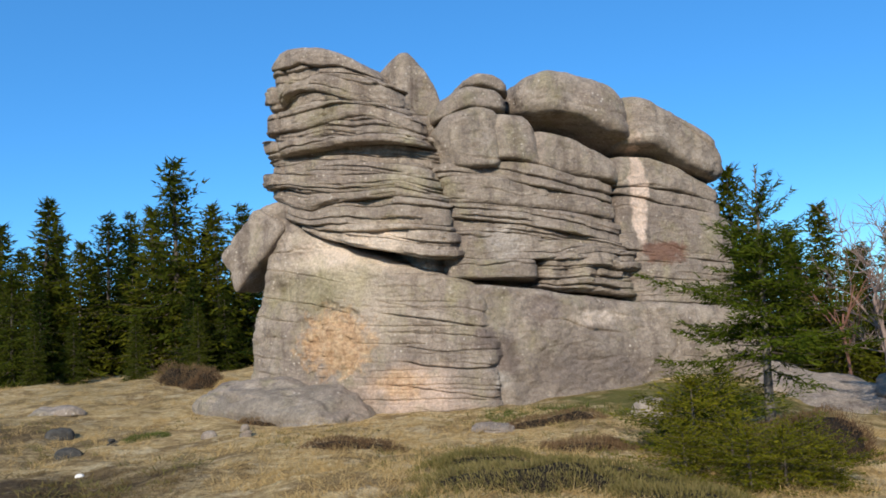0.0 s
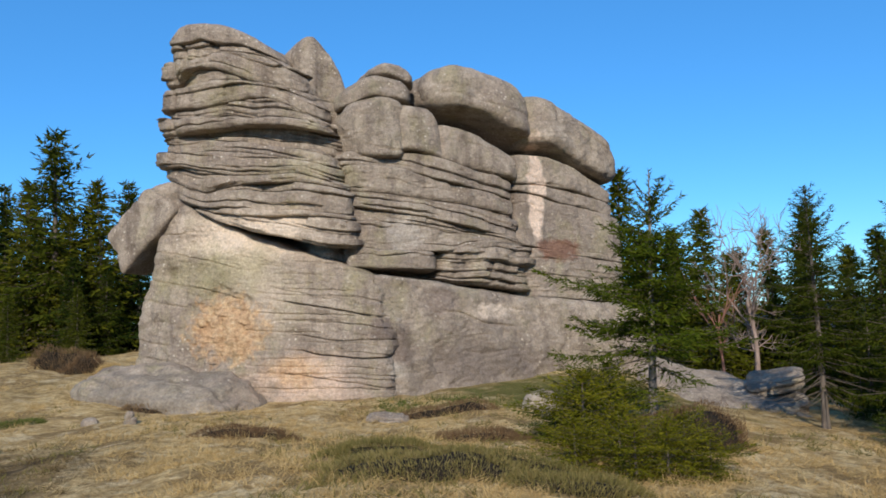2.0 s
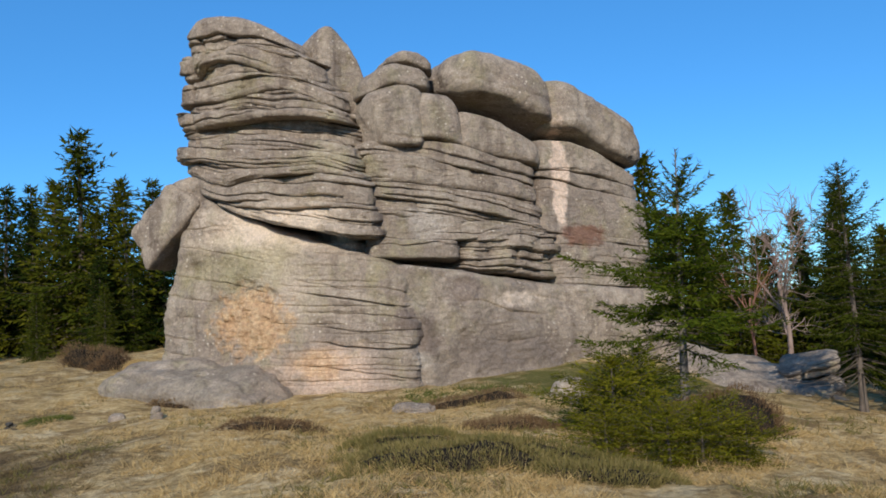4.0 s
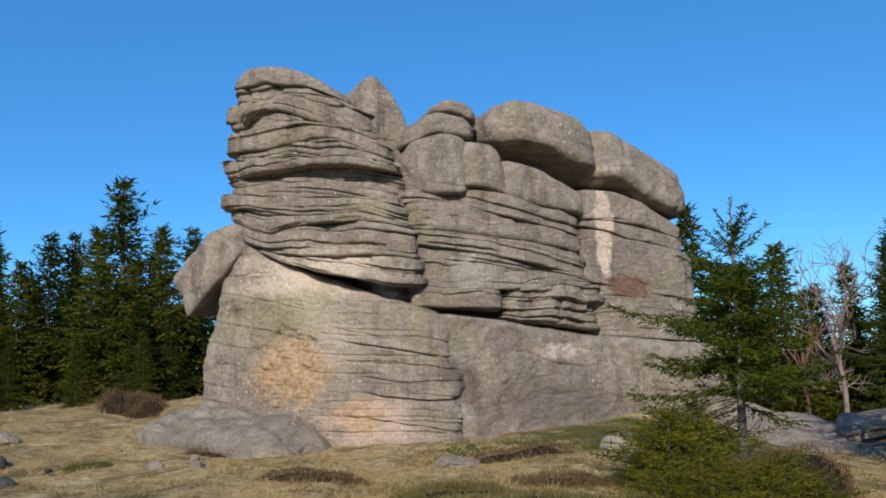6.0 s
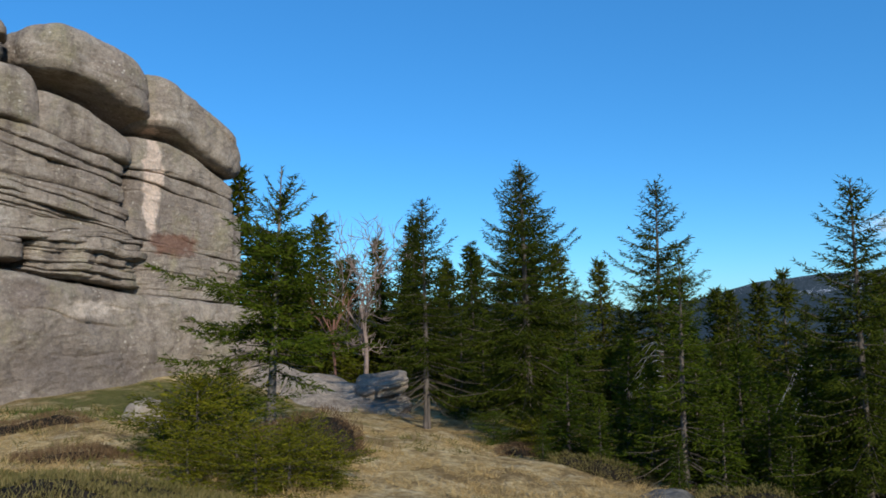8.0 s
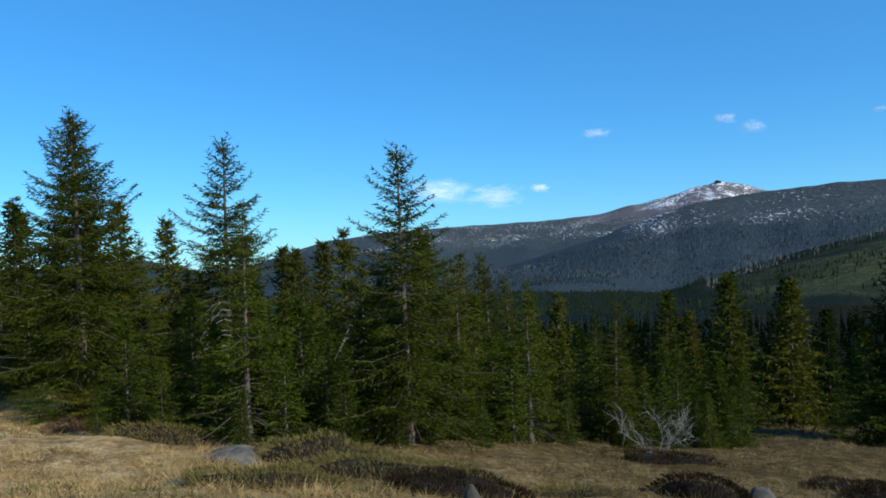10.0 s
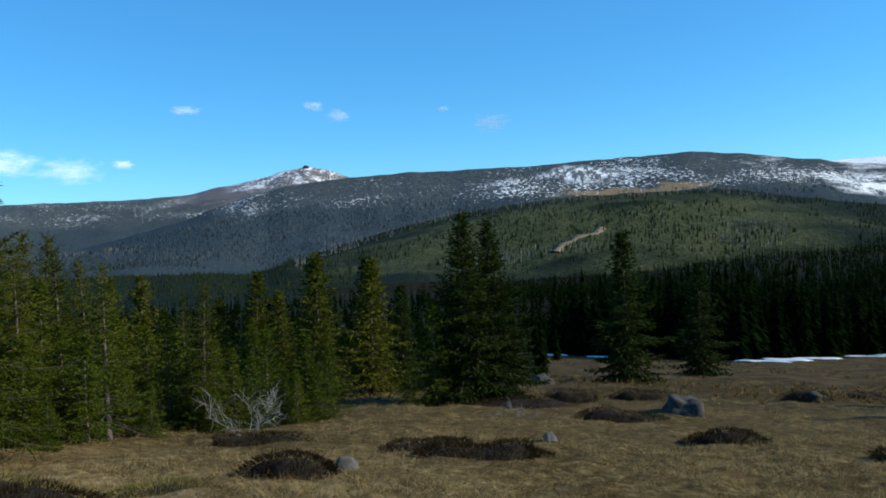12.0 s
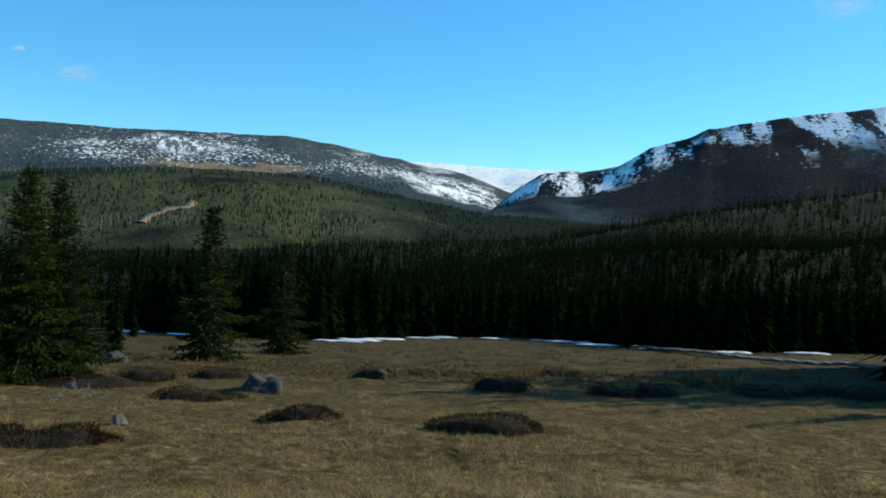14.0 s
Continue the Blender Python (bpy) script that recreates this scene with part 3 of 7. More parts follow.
def slab_mesh(name, corners, low, high, seed, edge=0.14, power=3.0, rough=0.07, strata=0.05, cracks=(), joints=(1, 2), base=(0, 0, 0), mat=None, spacing=0.034, batter=0.0, splits=(), lean=0.0, layers=0.0, corner=0.5, wobble=0.055):
    """A weathered bed of granite. corners: front left, front right, back right, back left; low, high: heights at its two front ends;
    cracks: (share of height, tilt, depth); splits: shares of the front with an upright crack."""
    P, N = outline(corners, spacing, corner)
    c0, c1 = np.asarray(corners[0], float), np.asarray(corners[1], float)
    axis = (c1 - c0) / np.dot(c1 - c0, c1 - c0)
    centre = np.mean(np.asarray(corners, float), 0)
    thick = max(0.1, (high[0] + high[1] - low[0] - low[1]) / 2)
    nrim = max(9, int(thick / 0.027))
    v = np.linspace(-1, 1, nrim)
    rim = edge * (1 - (1 - np.abs(v) ** power) ** (1 / power))
    insets = np.concatenate([[1.5, 0.8, 0.45, 0.25], rim, [0.25, 0.45, 0.8, 1.5]])
    level = np.concatenate([[-1] * 4, v, [1] * 4])
    upright = np.concatenate([[0] * 4, (1 - np.abs(v) ** 4), [0] * 4])
    dist = np.hypot(*(P - centre).T)
    k = np.clip(1 - (insets[:, None] + batter * (level[:, None] + 1) / 2) / dist[None, :], 0.12, 1)
    XY = centre + (P - centre)[None] * k[..., None]
    q = (XY - c0) @ axis
    XY = XY + (c1 - c0) / np.hypot(*(c1 - c0)) * (lean * (level[:, None] + 1) / 2 * np.clip(1 - q, 0, 1.2) ** 2)[..., None]
    q = (XY - c0) @ axis
    flat = np.concatenate([XY, np.zeros_like(XY[..., :1])], -1)
    zb = low[0] + (low[1] - low[0]) * q + wobble * fbm(flat * 0.75, 4, joints[0] * 13)
    zt = high[0] + (high[1] - high[0]) * q + wobble * fbm(flat * 0.75, 4, joints[1] * 13)
    h = (level[:, None] + 1) / 2
    Z = zb + np.maximum(zt - zb, 0.06) * h
    X = np.concatenate([XY, Z[..., None]], -1)
    d = rough * 1.5 * fbm(X * np.array([0.7, 0.7, 0.5]), 3, seed) + rough * 0.45 * fbm(X * 3.1, 3, seed + 50) + 0.012 * fbm(X * 11.0, 2, seed + 70)
    d += strata * fbm(X * np.array([0.55, 0.55, 5.5]), 3, seed + 90, 0.6)
    if layers:
        tz = (Z - (zt - high[0]) * 0.8 + 0.05 * fbm(flat * 0.7, 4, seed + 7) + 0.03 * seed) / 0.125
        tz = tz + 0.5 * vnoise(np.stack([tz * 0 + seed, tz * 0, np.floor(tz) * 0.7], -1), 5)
        k = np.floor(tz)
        fr = tz - k
        ids = np.stack([flat[..., 0] * 0.6 + k * 7.1, flat[..., 1] * 0.6, k * 3.3], -1)
        ledge = vnoise(ids, seed + 2)
        d += layers * ledge * 1.1
        cut = step(vnoise(ids * np.array([1.3, 1.3, 1]), seed + 4), -0.25, 0.25)
        d -= 1.5 * layers * cut * np.exp(-(np.minimum(fr, 1 - fr) * 0.125 / 0.013) ** 2)
    for i, (share, tilt, depth) in enumerate(cracks):
        zc = zb + (zt - zb) * share + tilt * (q - 0.5) + 0.06 * fbm(flat * 1.0, 4, seed * 7 + i)
        mask = step(vnoise(flat * 0.55 + seed + i * 3.7, seed + i), -0.35, 0.15)
        gap = np.where(Z > zc, np.exp(-((Z - zc) / 0.018) ** 2), np.exp(-((Z - zc) / 0.032) ** 2))
        d -= depth * gap * mask
        d += 0.035 * np.tanh((Z - zc) / 0.06) * mask * np.exp(-np.abs(Z - zc) / 0.25)
    for i, share in enumerate(splits):
        along = (q - share) * np.hypot(*(c1 - c0)) + 0.10 * fbm(X * np.array([0, 0, 1.1]), 3, seed * 3 + i)
        d -= 0.16 * np.exp(-(along / 0.035) ** 2)
    X[..., :2] += N[None] * (d * np.maximum(upright[:, None], 0.25))[..., None]
    X[..., 2] += (0.05 * fbm(X * 2.3, 4, seed + 33)) * (1 - upright[:, None]) * np.where(level > 0, 1, 0.6)[:, None]
    rows, cols = X.shape[:2]
    verts = X.reshape(-1, 3) - np.asarray(base)
    faces = grid_faces(rows, cols).tolist()
    faces.append(list(range(cols - 1, -1, -1)))
    faces.append([(rows - 1) * cols + i for i in range(cols)])
    me = bpy.data.meshes.new(name)
    me.from_pydata([tuple(p) for p in verts.tolist()], [], faces)
    me.materials.append(mat or ROCK)
    me.polygons.foreach_set("use_smooth", np.ones(len(me.polygons), bool))
    me.update()
    return me


def boulder_mesh(name, centre, radii, turn, seed, power=3.0, rough=0.09, n=34, base=(0, 0, 0), mat=None, taper=0.0, fine=0.03, strata=0.03, shear=0.0, facets=0.06):
    """A rounded block: a cube swelled towards an ellipsoid, with its top narrowed by taper. turn: Euler degrees."""
    lin = np.tan(np.linspace(-1, 1, n + 1) * math.pi / 4)
    U, V = np.meshgrid(lin, lin, indexing="ij")
    one = np.ones_like(U)
    verts, faces, off = [], [], 0
    for a, b, c in ((one, U, V), (-one, V, U), (V, one, U), (U, -one, V), (U, V, one), (V, U, -one)):
        p = np.stack([a, b, c], -1).reshape(-1, 3)
        p = p / (np.sum(np.abs(p) ** power, -1) ** (1 / power))[:, None]
        verts.append(p)
        faces.append(grid_faces(n + 1, n + 1, False, off))
        off += len(p)
    p = np.concatenate(verts)
    p[:, :2] *= (1 - taper * (p[:, 2:] + 1) / 2)
    p[:, 0] += shear * (p[:, 2] + 1) / 2
    nrm = p / np.linalg.norm(p, axis=1)[:, None]
    r = np.asarray(radii, float)
    X = p * r
    M = np.array(Euler([radians(t) for t in turn]).to_matrix())
    X, nrm = X @ M.T, nrm @ M.T
    Y = X + np.asarray(centre)
    d = rough * 1.6 * fbm(Y * 0.9 / max(0.35, min(1.0, r.max())), 3, seed) + fine * fbm(Y * 4.2, 4, seed + 5) + strata * fbm(Y * np.array([0.6, 0.6, 5.0]), 3, seed + 8)
    d += facets * np.abs(fbm(Y * 1.3, 2, seed + 20)) - 0.05 * np.exp(-(fbm(Y * np.array([0.5, 0.5, 1.6]), 3, seed + 40) / 0.035) ** 2) * (facets > 0)
    Y = Y + nrm * d[:, None] - np.asarray(base)
    me = mesh_of(name, Y, np.concatenate(faces), [mat or ROCK])
    bm = bmesh.new()
    bm.from_mesh(me)
    bmesh.ops.remove_doubles(bm, verts=bm.verts, dist=0.0005)
    bm.to_mesh(me)
    bm.free()
    return me


ROCK_BASE = (0.5, 19.0, 0.0)
outcrop = thing("granite_outcrop", *ROCK_BASE, "tall weathered grey granite tor of stacked beds and boulders", "rock")
LEFT_DIR = np.array([5.2, -2.7]) / math.hypot(5.2, 2.7)
LEFT_OUT = np.array([-2.7, -5.2]) / math.hypot(5.2, 2.7)
RIGHT_DIR = np.array([6.9, 2.8]) / math.hypot(6.9, 2.8)
RIGHT_OUT = np.array([2.8, -6.9]) / math.hypot(6.9, 2.8)


def left_face(s, push):
    return np.array([-4.9, 19.3]) + LEFT_DIR * s + LEFT_OUT * push


def right_face(s, push):
    return np.array([0.3, 16.6]) + RIGHT_DIR * s + RIGHT_OUT * push




def smooth_table(text):
    """A height profile along a face, from 's:z' knots, with its corners eased."""
    k = ridge_table(text)
    s = np.arange(k[0, 0] - 0.6, k[-1, 0] + 0.61, 0.03)
    z = np.interp(s, k[:, 0], k[:, 1])
    g = np.exp(-(np.arange(-6, 7) / 3.0) ** 2)
    z = np.convolve(np.pad(z, 6, mode="edge"), g / g.sum(), "valid")
    return s, z


def bed_mesh(name, face, way, s0, s1, low, high, seed, push=0.0, turn=(0.0, 0.0), depth=3.6, skew=(0.0, 0.0), brow=0.10, sole=0.05, rough=0.06, leaf=0.13, ledge=0.05, groove=0.09, steps=0.035,
             cracks=(), corner=0.4, batter=0.0, lean=0.0, joints=(1, 2), wobble=0.03, spacing=0.048, fine=0.012, calm=None, tall=0.0135, bow=0.0, splits=(), spall=None):
    """A weathered bed of granite along a face, from s0 to s1. low, high: its lower and upper joint as profiles; push, turn: how far it stands out and its
    ends draw back; brow, sole: how round its upper and lower edges are; leaf: mean thickness of its thin layers, which stand out by ledge and part
    by grooves; steps: how far broken blocks differ; cracks: (profile, depth, width); calm: (s, s) where the layers begin to show; bow: swelling of the front;
    splits: (s, depth) of upright clefts; spall: (s, z, half width, half height) of a patch that has flaked off in small blocks."""
    rng = np.random.default_rng(seed)
    a, b = face(s0, push - turn[0]), face(s1, push - turn[1])
    out = face(0, 1) - face(0, 0)
    corners = [a, (a + b) / 2 + out * (bow + (turn[0] + turn[1]) / 4), b, b - out * depth + way * skew[1], a - out * depth + way * skew[0]]
    P, N = outline(corners, spacing, corner)
    centre = np.mean(np.asarray(corners), 0)
    zero = face(0, 0)
    ls, lz = smooth_table(low)
    hs, hz = smooth_table(high)

    def joint(s, flat, which):
        tab = (ls, lz) if which == 0 else (hs, hz)
        return np.interp(s, *tab) + wobble * fbm(flat * 0.9, 4, joints[which] * 13)

    s_edge = (P - zero) @ way
    thick = np.maximum(np.interp(s_edge, hs, hz) - np.interp(s_edge, ls, lz), 0.04)
    n = max(7, int(thick.max() / tall))
    lev = np.concatenate([[0, 0, 0], np.linspace(0, 1, n), [1, 1, 1]])[:, None]
    e_top, e_low = (1 - lev) * thick, lev * thick
    rt, rl = np.minimum(brow, thick * 0.55), np.minimum(sole, thick * 0.45)
    inset = rt * (1 - np.sqrt(np.clip(1 - np.clip(1 - e_top / rt, 0, 1) ** 2, 0, 1))) + rl * (1 - np.sqrt(np.clip(1 - np.clip(1 - e_low / rl, 0, 1) ** 2, 0, 1)))
    for r, extra in ((0, 1.3), (1, 0.6), (2, 0.22), (-1, 1.3), (-2, 0.6), (-3, 0.22)):
        inset[r] += extra
    inset = inset + batter * lev
    dist = np.hypot(*(P - centre).T)
    XY = centre + (P - centre)[None] * np.clip(1 - inset / dist, 0.12, 1)[..., None]
    share = np.clip(((XY - zero) @ way - s0) / (s1 - s0), 0, 1)
    XY = XY + way * (lean * lev * np.clip(1 - share, 0, 1) ** 2)[..., None]
    s = (XY - zero) @ way
    flat = np.concatenate([XY, np.zeros_like(XY[..., :1])], -1)
    zb, zt = joint(s, flat, 0), joint(s, flat, 1)
    t = np.maximum(zt - zb, 0.03)
    Z = zb + t * lev
    X = np.concatenate([XY, Z[..., None]], -1)
    d = rough * 1.5 * fbm(X * np.array([0.7, 0.7, 0.6]), 3, seed) + rough * 0.5 * fbm(X * 2.7, 3, seed + 50) + fine * fbm(X * np.array([10, 10, 14.0]), 3, seed + 70, 0.6)
    if leaf:
        # thin layers that run with the bed, pinch out and break off in blocks
        bounds = np.concatenate([[0.0], np.cumsum(leaf * rng.uniform(0.45, 1.7, int(t.max() / leaf * 2.5) + 3))])
        mean = float(np.median(thick))
        c = lev * (0.6 * t + 0.4 * mean) + leaf * 0.38 * fbm(flat * 0.5 + seed, 3, seed + 7) + 0.10 * leaf * fbm(flat * 3.0, 2, seed + 8) + leaf
        k = np.clip(np.searchsorted(bounds, c.ravel()).reshape(c.shape) - 1, 0, len(bounds) - 2)
        below, above = c - bounds[k], bounds[k + 1] - c
        amount = 1.0 if calm is None else step(s + 0.35 * fbm(X * 0.8, 3, seed + 61), calm[0], calm[1])
        stand = vnoise(np.stack([s * 0.42 + k * 7.13, k * 3.31, s * 0], -1), seed + 2)
        d += ledge * stand * amount
        cell = s / 0.8 + 0.15 * fbm(X * 1.5, 2, seed + 21) + lattice(k, k * 0, k * 0, seed)
        near = np.abs(cell - np.round(cell)) * 0.8
        ib = np.floor(cell).astype(np.int64)
        d += steps * lattice(ib, k, k * 0, seed + 3) * amount
        open_up = step(vnoise(np.stack([s * 0.75 + k * 5.7, k * 1.7, s * 0], -1), seed + 4), -0.25, 0.35)
        open_low = step(vnoise(np.stack([s * 0.75 + (k - 1) * 5.7, (k - 1) * 1.7, s * 0], -1), seed + 4), -0.25, 0.35)
        wide = 0.015 + 0.011 * vnoise(flat * 0.8, seed + 5)
        d -= groove * amount * (open_up * np.exp(-(above / wide) ** 2) + open_low * np.exp(-(below / (wide * 0.8)) ** 2))
        d -= 0.5 * groove * amount * np.exp(-(near / 0.014) ** 2) * (lattice(ib, k, k * 0, seed + 9) > 0.45)
    for i, (text, deep, width) in enumerate(cracks):
        cs, cz = smooth_table(text)
        ends = step(s, cs[0] + 0.4, cs[0] + 1.3) * (1 - step(s, cs[-1] - 0.8, cs[-1] - 0.5))
        off = Z - np.interp(s, cs, cz) - 0.025 * fbm(flat * 2.2, 3, seed * 7 + i)
        d -= deep * ends * np.exp(-(off / np.where(off > 0, width, width * 0.6)) ** 2)
        d += 0.3 * width * np.tanh(off / 0.03) * ends * np.exp(-np.abs(off) / 0.12)
    for i, (at, deep) in enumerate(splits):
        d -= deep * np.exp(-((s - at - 0.10 * fbm(X * np.array([0, 0, 1.3]), 3, seed * 3 + i)) / 0.05) ** 2)
    if spall:
        u, v = (s - spall[0]) / spall[2], (Z - spall[1]) / spall[3]
        inside = 1 - step(np.hypot(u, v) + 0.35 * fbm(X * 1.6, 3, seed + 81), 0.8, 1.0)
        cu = np.floor(s / 0.15 + 0.35 * fbm(X * 2.2, 2, seed + 82)).astype(np.int64)
        cv = np.floor(Z / 0.24 + 0.45 * fbm(X * 1.8, 2, seed + 83) + 0.5 * (cu % 2)).astype(np.int64)
        d += inside * (-0.07 + 0.055 * lattice(cu, cv, cu * 0, seed + 84))
    upright = np.ones_like(lev)
    upright[:3], upright[-3:] = 0.25, 0.25
    X[..., :2] += N[None] * (d * upright)[..., None]
    X[-3:, :, 2] += 0.05 * fbm(X[-3:] * 2.3, 4, seed + 33)
    rows, cols = X.shape[:2]
    verts = (X.reshape(-1, 3) - np.asarray(ROCK_BASE)).tolist()
    faces = grid_faces(rows, cols).tolist()
    faces.append(list(range(cols - 1, -1, -1)))
    faces.append([(rows - 1) * cols + i for i in range(cols)])
    me = bpy.data.meshes.new(name)
    me.from_pydata(verts, [], faces)
    me.materials.append(ROCK)
    me.polygons.foreach_set("use_smooth", np.ones(len(me.polygons), bool))
    me.update()
    return me


def head_bed(name, s0, s1, low, high, seed, **more):
    return part(name, bed_mesh(name, left_face, LEFT_DIR, s0, s1, low, high, seed, **more), outcrop)


def flank_bed(name, s0, s1, low, high, seed, **more):
    return part(name, bed_mesh(name, right_face, RIGHT_DIR, s0, s1, low, high, seed, **more), outcrop)


def boulder(name, centre, radii, turn, seed, **more):
    return part(name, boulder_mesh(name, centre, radii, turn, seed, base=ROCK_BASE, **more), outcrop)


# lower block under the head: smooth and stained at its outer end, thin-layered towards the seam
head_bed("base_block", -0.47, 6.42, "-0.3:-0.6 6.5:-0.6", "-0.3:4.7 1.5:4.66 2.46:4.16 3.37:3.74 4.24:3.46 5.08:3.17 5.91:2.86 6.4:2.55", 3, depth=5.0, push=0.12, turn=(0.2, 0.5), brow=0.35, rough=0.10, batter=0.1, lean=1.5, corner=0.22,
         leaf=0.16, ledge=0.016, groove=0.055, steps=0.010, calm=(1.6, 4.6), spall=(2.35, 1.75, 0.95, 0.95), joints=(40, 41), tall=0.022, spacing=0.05,
         cracks=[("0.6:3.62 2.25:3.30 2.95:3.08", 0.07, 0.015), ("0.4:3.01 1.41:2.76 2.14:2.64 3.1:2.38", 0.08, 0.015), ("3.6:2.66 4.75:2.39 5.3:2.29", 0.05, 0.015), ("3.8:2.37 4.73:2.17 5.54:2.0 6.5:1.84", 0.13, 0.022),
                 ("3.9:1.89 5.26:1.79 6.4:1.61", 0.07, 0.02), ("4.0:1.62 5.23:1.39 6.4:1.38", 0.08, 0.015), ("4.1:1.27 4.66:1.15 5.21:1.06 6.6:0.98", 0.13, 0.022), ("3.6:0.78 4.63:0.65 5.57:0.51 6.6:0.36", 0.08, 0.015), ("4.6:0.24 5.14:0.12 6.5:0.18", 0.08, 0.015),
                 ("0.2:2.52 1.75:2.23", 0.07, 0.02), ("0.6:2.05 1.55:1.85", 0.06, 0.02), ("0.0:1.62 1.3:1.4", 0.06, 0.02), ("0.6:3.97 1.9:3.95", 0.07, 0.015), ("0.1:1.2 1.2:1.05", 0.05, 0.02)])
# smooth block beside it
flank_bed("base_block", 0.42, 8.7, "0.4:-0.6 8.7:-0.4", "0.1:2.88 0.72:2.80 1.81:2.66 2.81:2.50 5.10:2.24 6.75:2.10 8.7:1.95", 6, push=-0.06, depth=4.5, brow=0.22, rough=0.10, batter=0.1, corner=0.12, leaf=0, joints=(42, 43), fine=0.016, tall=0.03, spacing=0.05,
          cracks=[("2.1:1.94 2.65:1.97 3.35:1.66 4.15:1.58", 0.10, 0.022), ("2.4:1.13 3.29:0.97 4.1:1.05", 0.05, 0.016), ("2.55:1.33 3.35:1.44", 0.04, 0.016), ("0.9:1.12 2.6:1.40", 0.02, 0.014), ("3.6:2.1 5.0:1.85", 0.03, 0.014)])

# the head, from the notch up; profiles of its joints
J = {
    "notch": "1.67:4.55 2.5:4.16 3.41:3.84 4.29:3.64 5.0:3.46 5.8:3.38 5.95:3.42",
    "j9": "1.45:4.72 2.35:4.38 3.13:4.2 3.88:4.14 4.6:4.11 5.44:4.02 5.95:3.9",
    "j8": "1.2:5.22 1.56:5.06 2.21:4.83 2.69:4.88 3.17:4.93 3.92:4.89 4.65:4.84 5.7:4.58",
    "j7": "0.9:5.55 1.75:5.46 2.24:5.31 3.02:5.13 3.78:5.06 4.66:5.04 5.65:4.73",
    "j6": "0.9:5.91 1.68:5.73 2.58:5.73 3.21:5.64 3.81:5.51 4.68:5.31 5.6:5.11",
    "j5b": "0.9:6.12 1.61:6.07 2.6:5.99 3.22:5.9 3.98:5.74 4.7:5.6 5.5:5.39",
    "j5": "0.9:6.21 1.7:6.23 2.61:6.23 3.24:6.22 3.85:6.18 4.73:6.02 5.45:5.82",
    "j4": "0.9:6.73 1.64:6.55 2.38:6.54 2.94:6.53 3.56:6.37 4.01:6.36 4.74:6.19 5.4:6.02",
    "j3": "0.9:6.84 1.65:6.78 2.31:6.74 2.8:6.78 3.43:6.84 3.89:6.79 4.33:6.61 4.75:6.39 5.3:6.18",
    "j2": "0.9:7.37 1.5:7.32 2.01:7.38 2.67:7.39 3.3:7.28 3.98:7.05 4.85:6.7",
    "j1": "0.9:7.43 1.42:7.41 1.78:7.65 2.2:7.7 2.6:7.64 3.0:7.46 3.46:7.27 3.98:7.12 4.8:6.89",
    "j01": "1.0:8.05 1.53:7.95 2.04:7.96 2.7:7.98 3.64:7.74 4.75:7.29",
    "j0": "1.2:8.45 1.64:8.34 1.98:8.31 2.23:8.35 2.71:8.18 3.19:8.13 3.5:8.0 3.87:7.8 4.75:7.29",
    "crown": "1.1:8.52 1.54:8.76 1.83:8.8 2.25:8.78 2.74:8.66 3.21:8.47 3.59:8.24 3.88:7.98 4.17:7.68",
}
HEAD = dict(depth=3.6, skew=(0.25, -0.9), corner=0.5, wobble=0.025, steps=0.055)
head_bed("rock_bed", 1.51, 5.95, J["notch"], J["j9"], 100, push=0.16, turn=(0.25, 0.25), brow=0.10, sole=0.10, leaf=0.12, ledge=0.06, joints=(10, 11), **HEAD)
head_bed("rock_bed", 1.02, 5.90, J["j9"], J["j8"], 101, push=0.22, turn=(0.2, 0.22), brow=0.14, sole=0.06, leaf=0.17, ledge=0.05, joints=(11, 12), **HEAD)
head_bed("rock_bed", 0.74, 5.72, J["j8"], J["j7"], 102, push=0.26, turn=(0.2, 0.22), brow=0.07, sole=0.18, leaf=0.10, ledge=0.05, joints=(12, 13), **HEAD)
head_bed("rock_bed", 0.60, 5.66, J["j7"], J["j6"], 103, splits=[(1.50, 0.13)], push=0.27, turn=(0.15, 0.22), brow=0.09, sole=0.06, leaf=0.12, ledge=0.05, joints=(13, 14), **HEAD)
head_bed("rock_bed", 0.74, 5.60, J["j6"], J["j5b"], 104, splits=[(1.55, 0.13)], push=0.26, turn=(0.15, 0.22), brow=0.14, sole=0.05, leaf=0.15, ledge=0.04, joints=(14, 15), **HEAD)
head_bed("rock_bed", 0.78, 5.50, J["j5b"], J["j5"], 105, push=-0.26, turn=(-0.35, 0.1), brow=0.03, sole=0.03, leaf=0.09, ledge=0.04, joints=(15, 16), **HEAD)
head_bed("rock_bed", 0.73, 5.46, J["j5"], J["j4"], 106, splits=[(1.42, 0.13)], push=0.30, turn=(0.1, 0.25), brow=0.13, sole=0.30, leaf=0.20, ledge=0.05, joints=(16, 17), **HEAD)
head_bed("rock_bed", 0.81, 5.38, J["j4"], J["j3"], 107, push=0.20, turn=(0.25, 0.25), brow=0.06, sole=0.05, leaf=0.08, ledge=0.06, joints=(17, 18), **HEAD)
head_bed("rock_bed", 0.76, 5.25, J["j3"], J["j2"], 108, splits=[(1.50, 0.13)], push=0.28, turn=(0.15, 0.35), brow=0.14, sole=0.10, leaf=0.19, ledge=0.05, joints=(18, 19), **HEAD)
head_bed("rock_bed", 1.11, 4.95, J["j2"], J["j1"], 109, push=0.14, turn=(0.2, 0.3), brow=0.06, sole=0.04, leaf=0.12, ledge=0.04, joints=(19, 20), **HEAD)
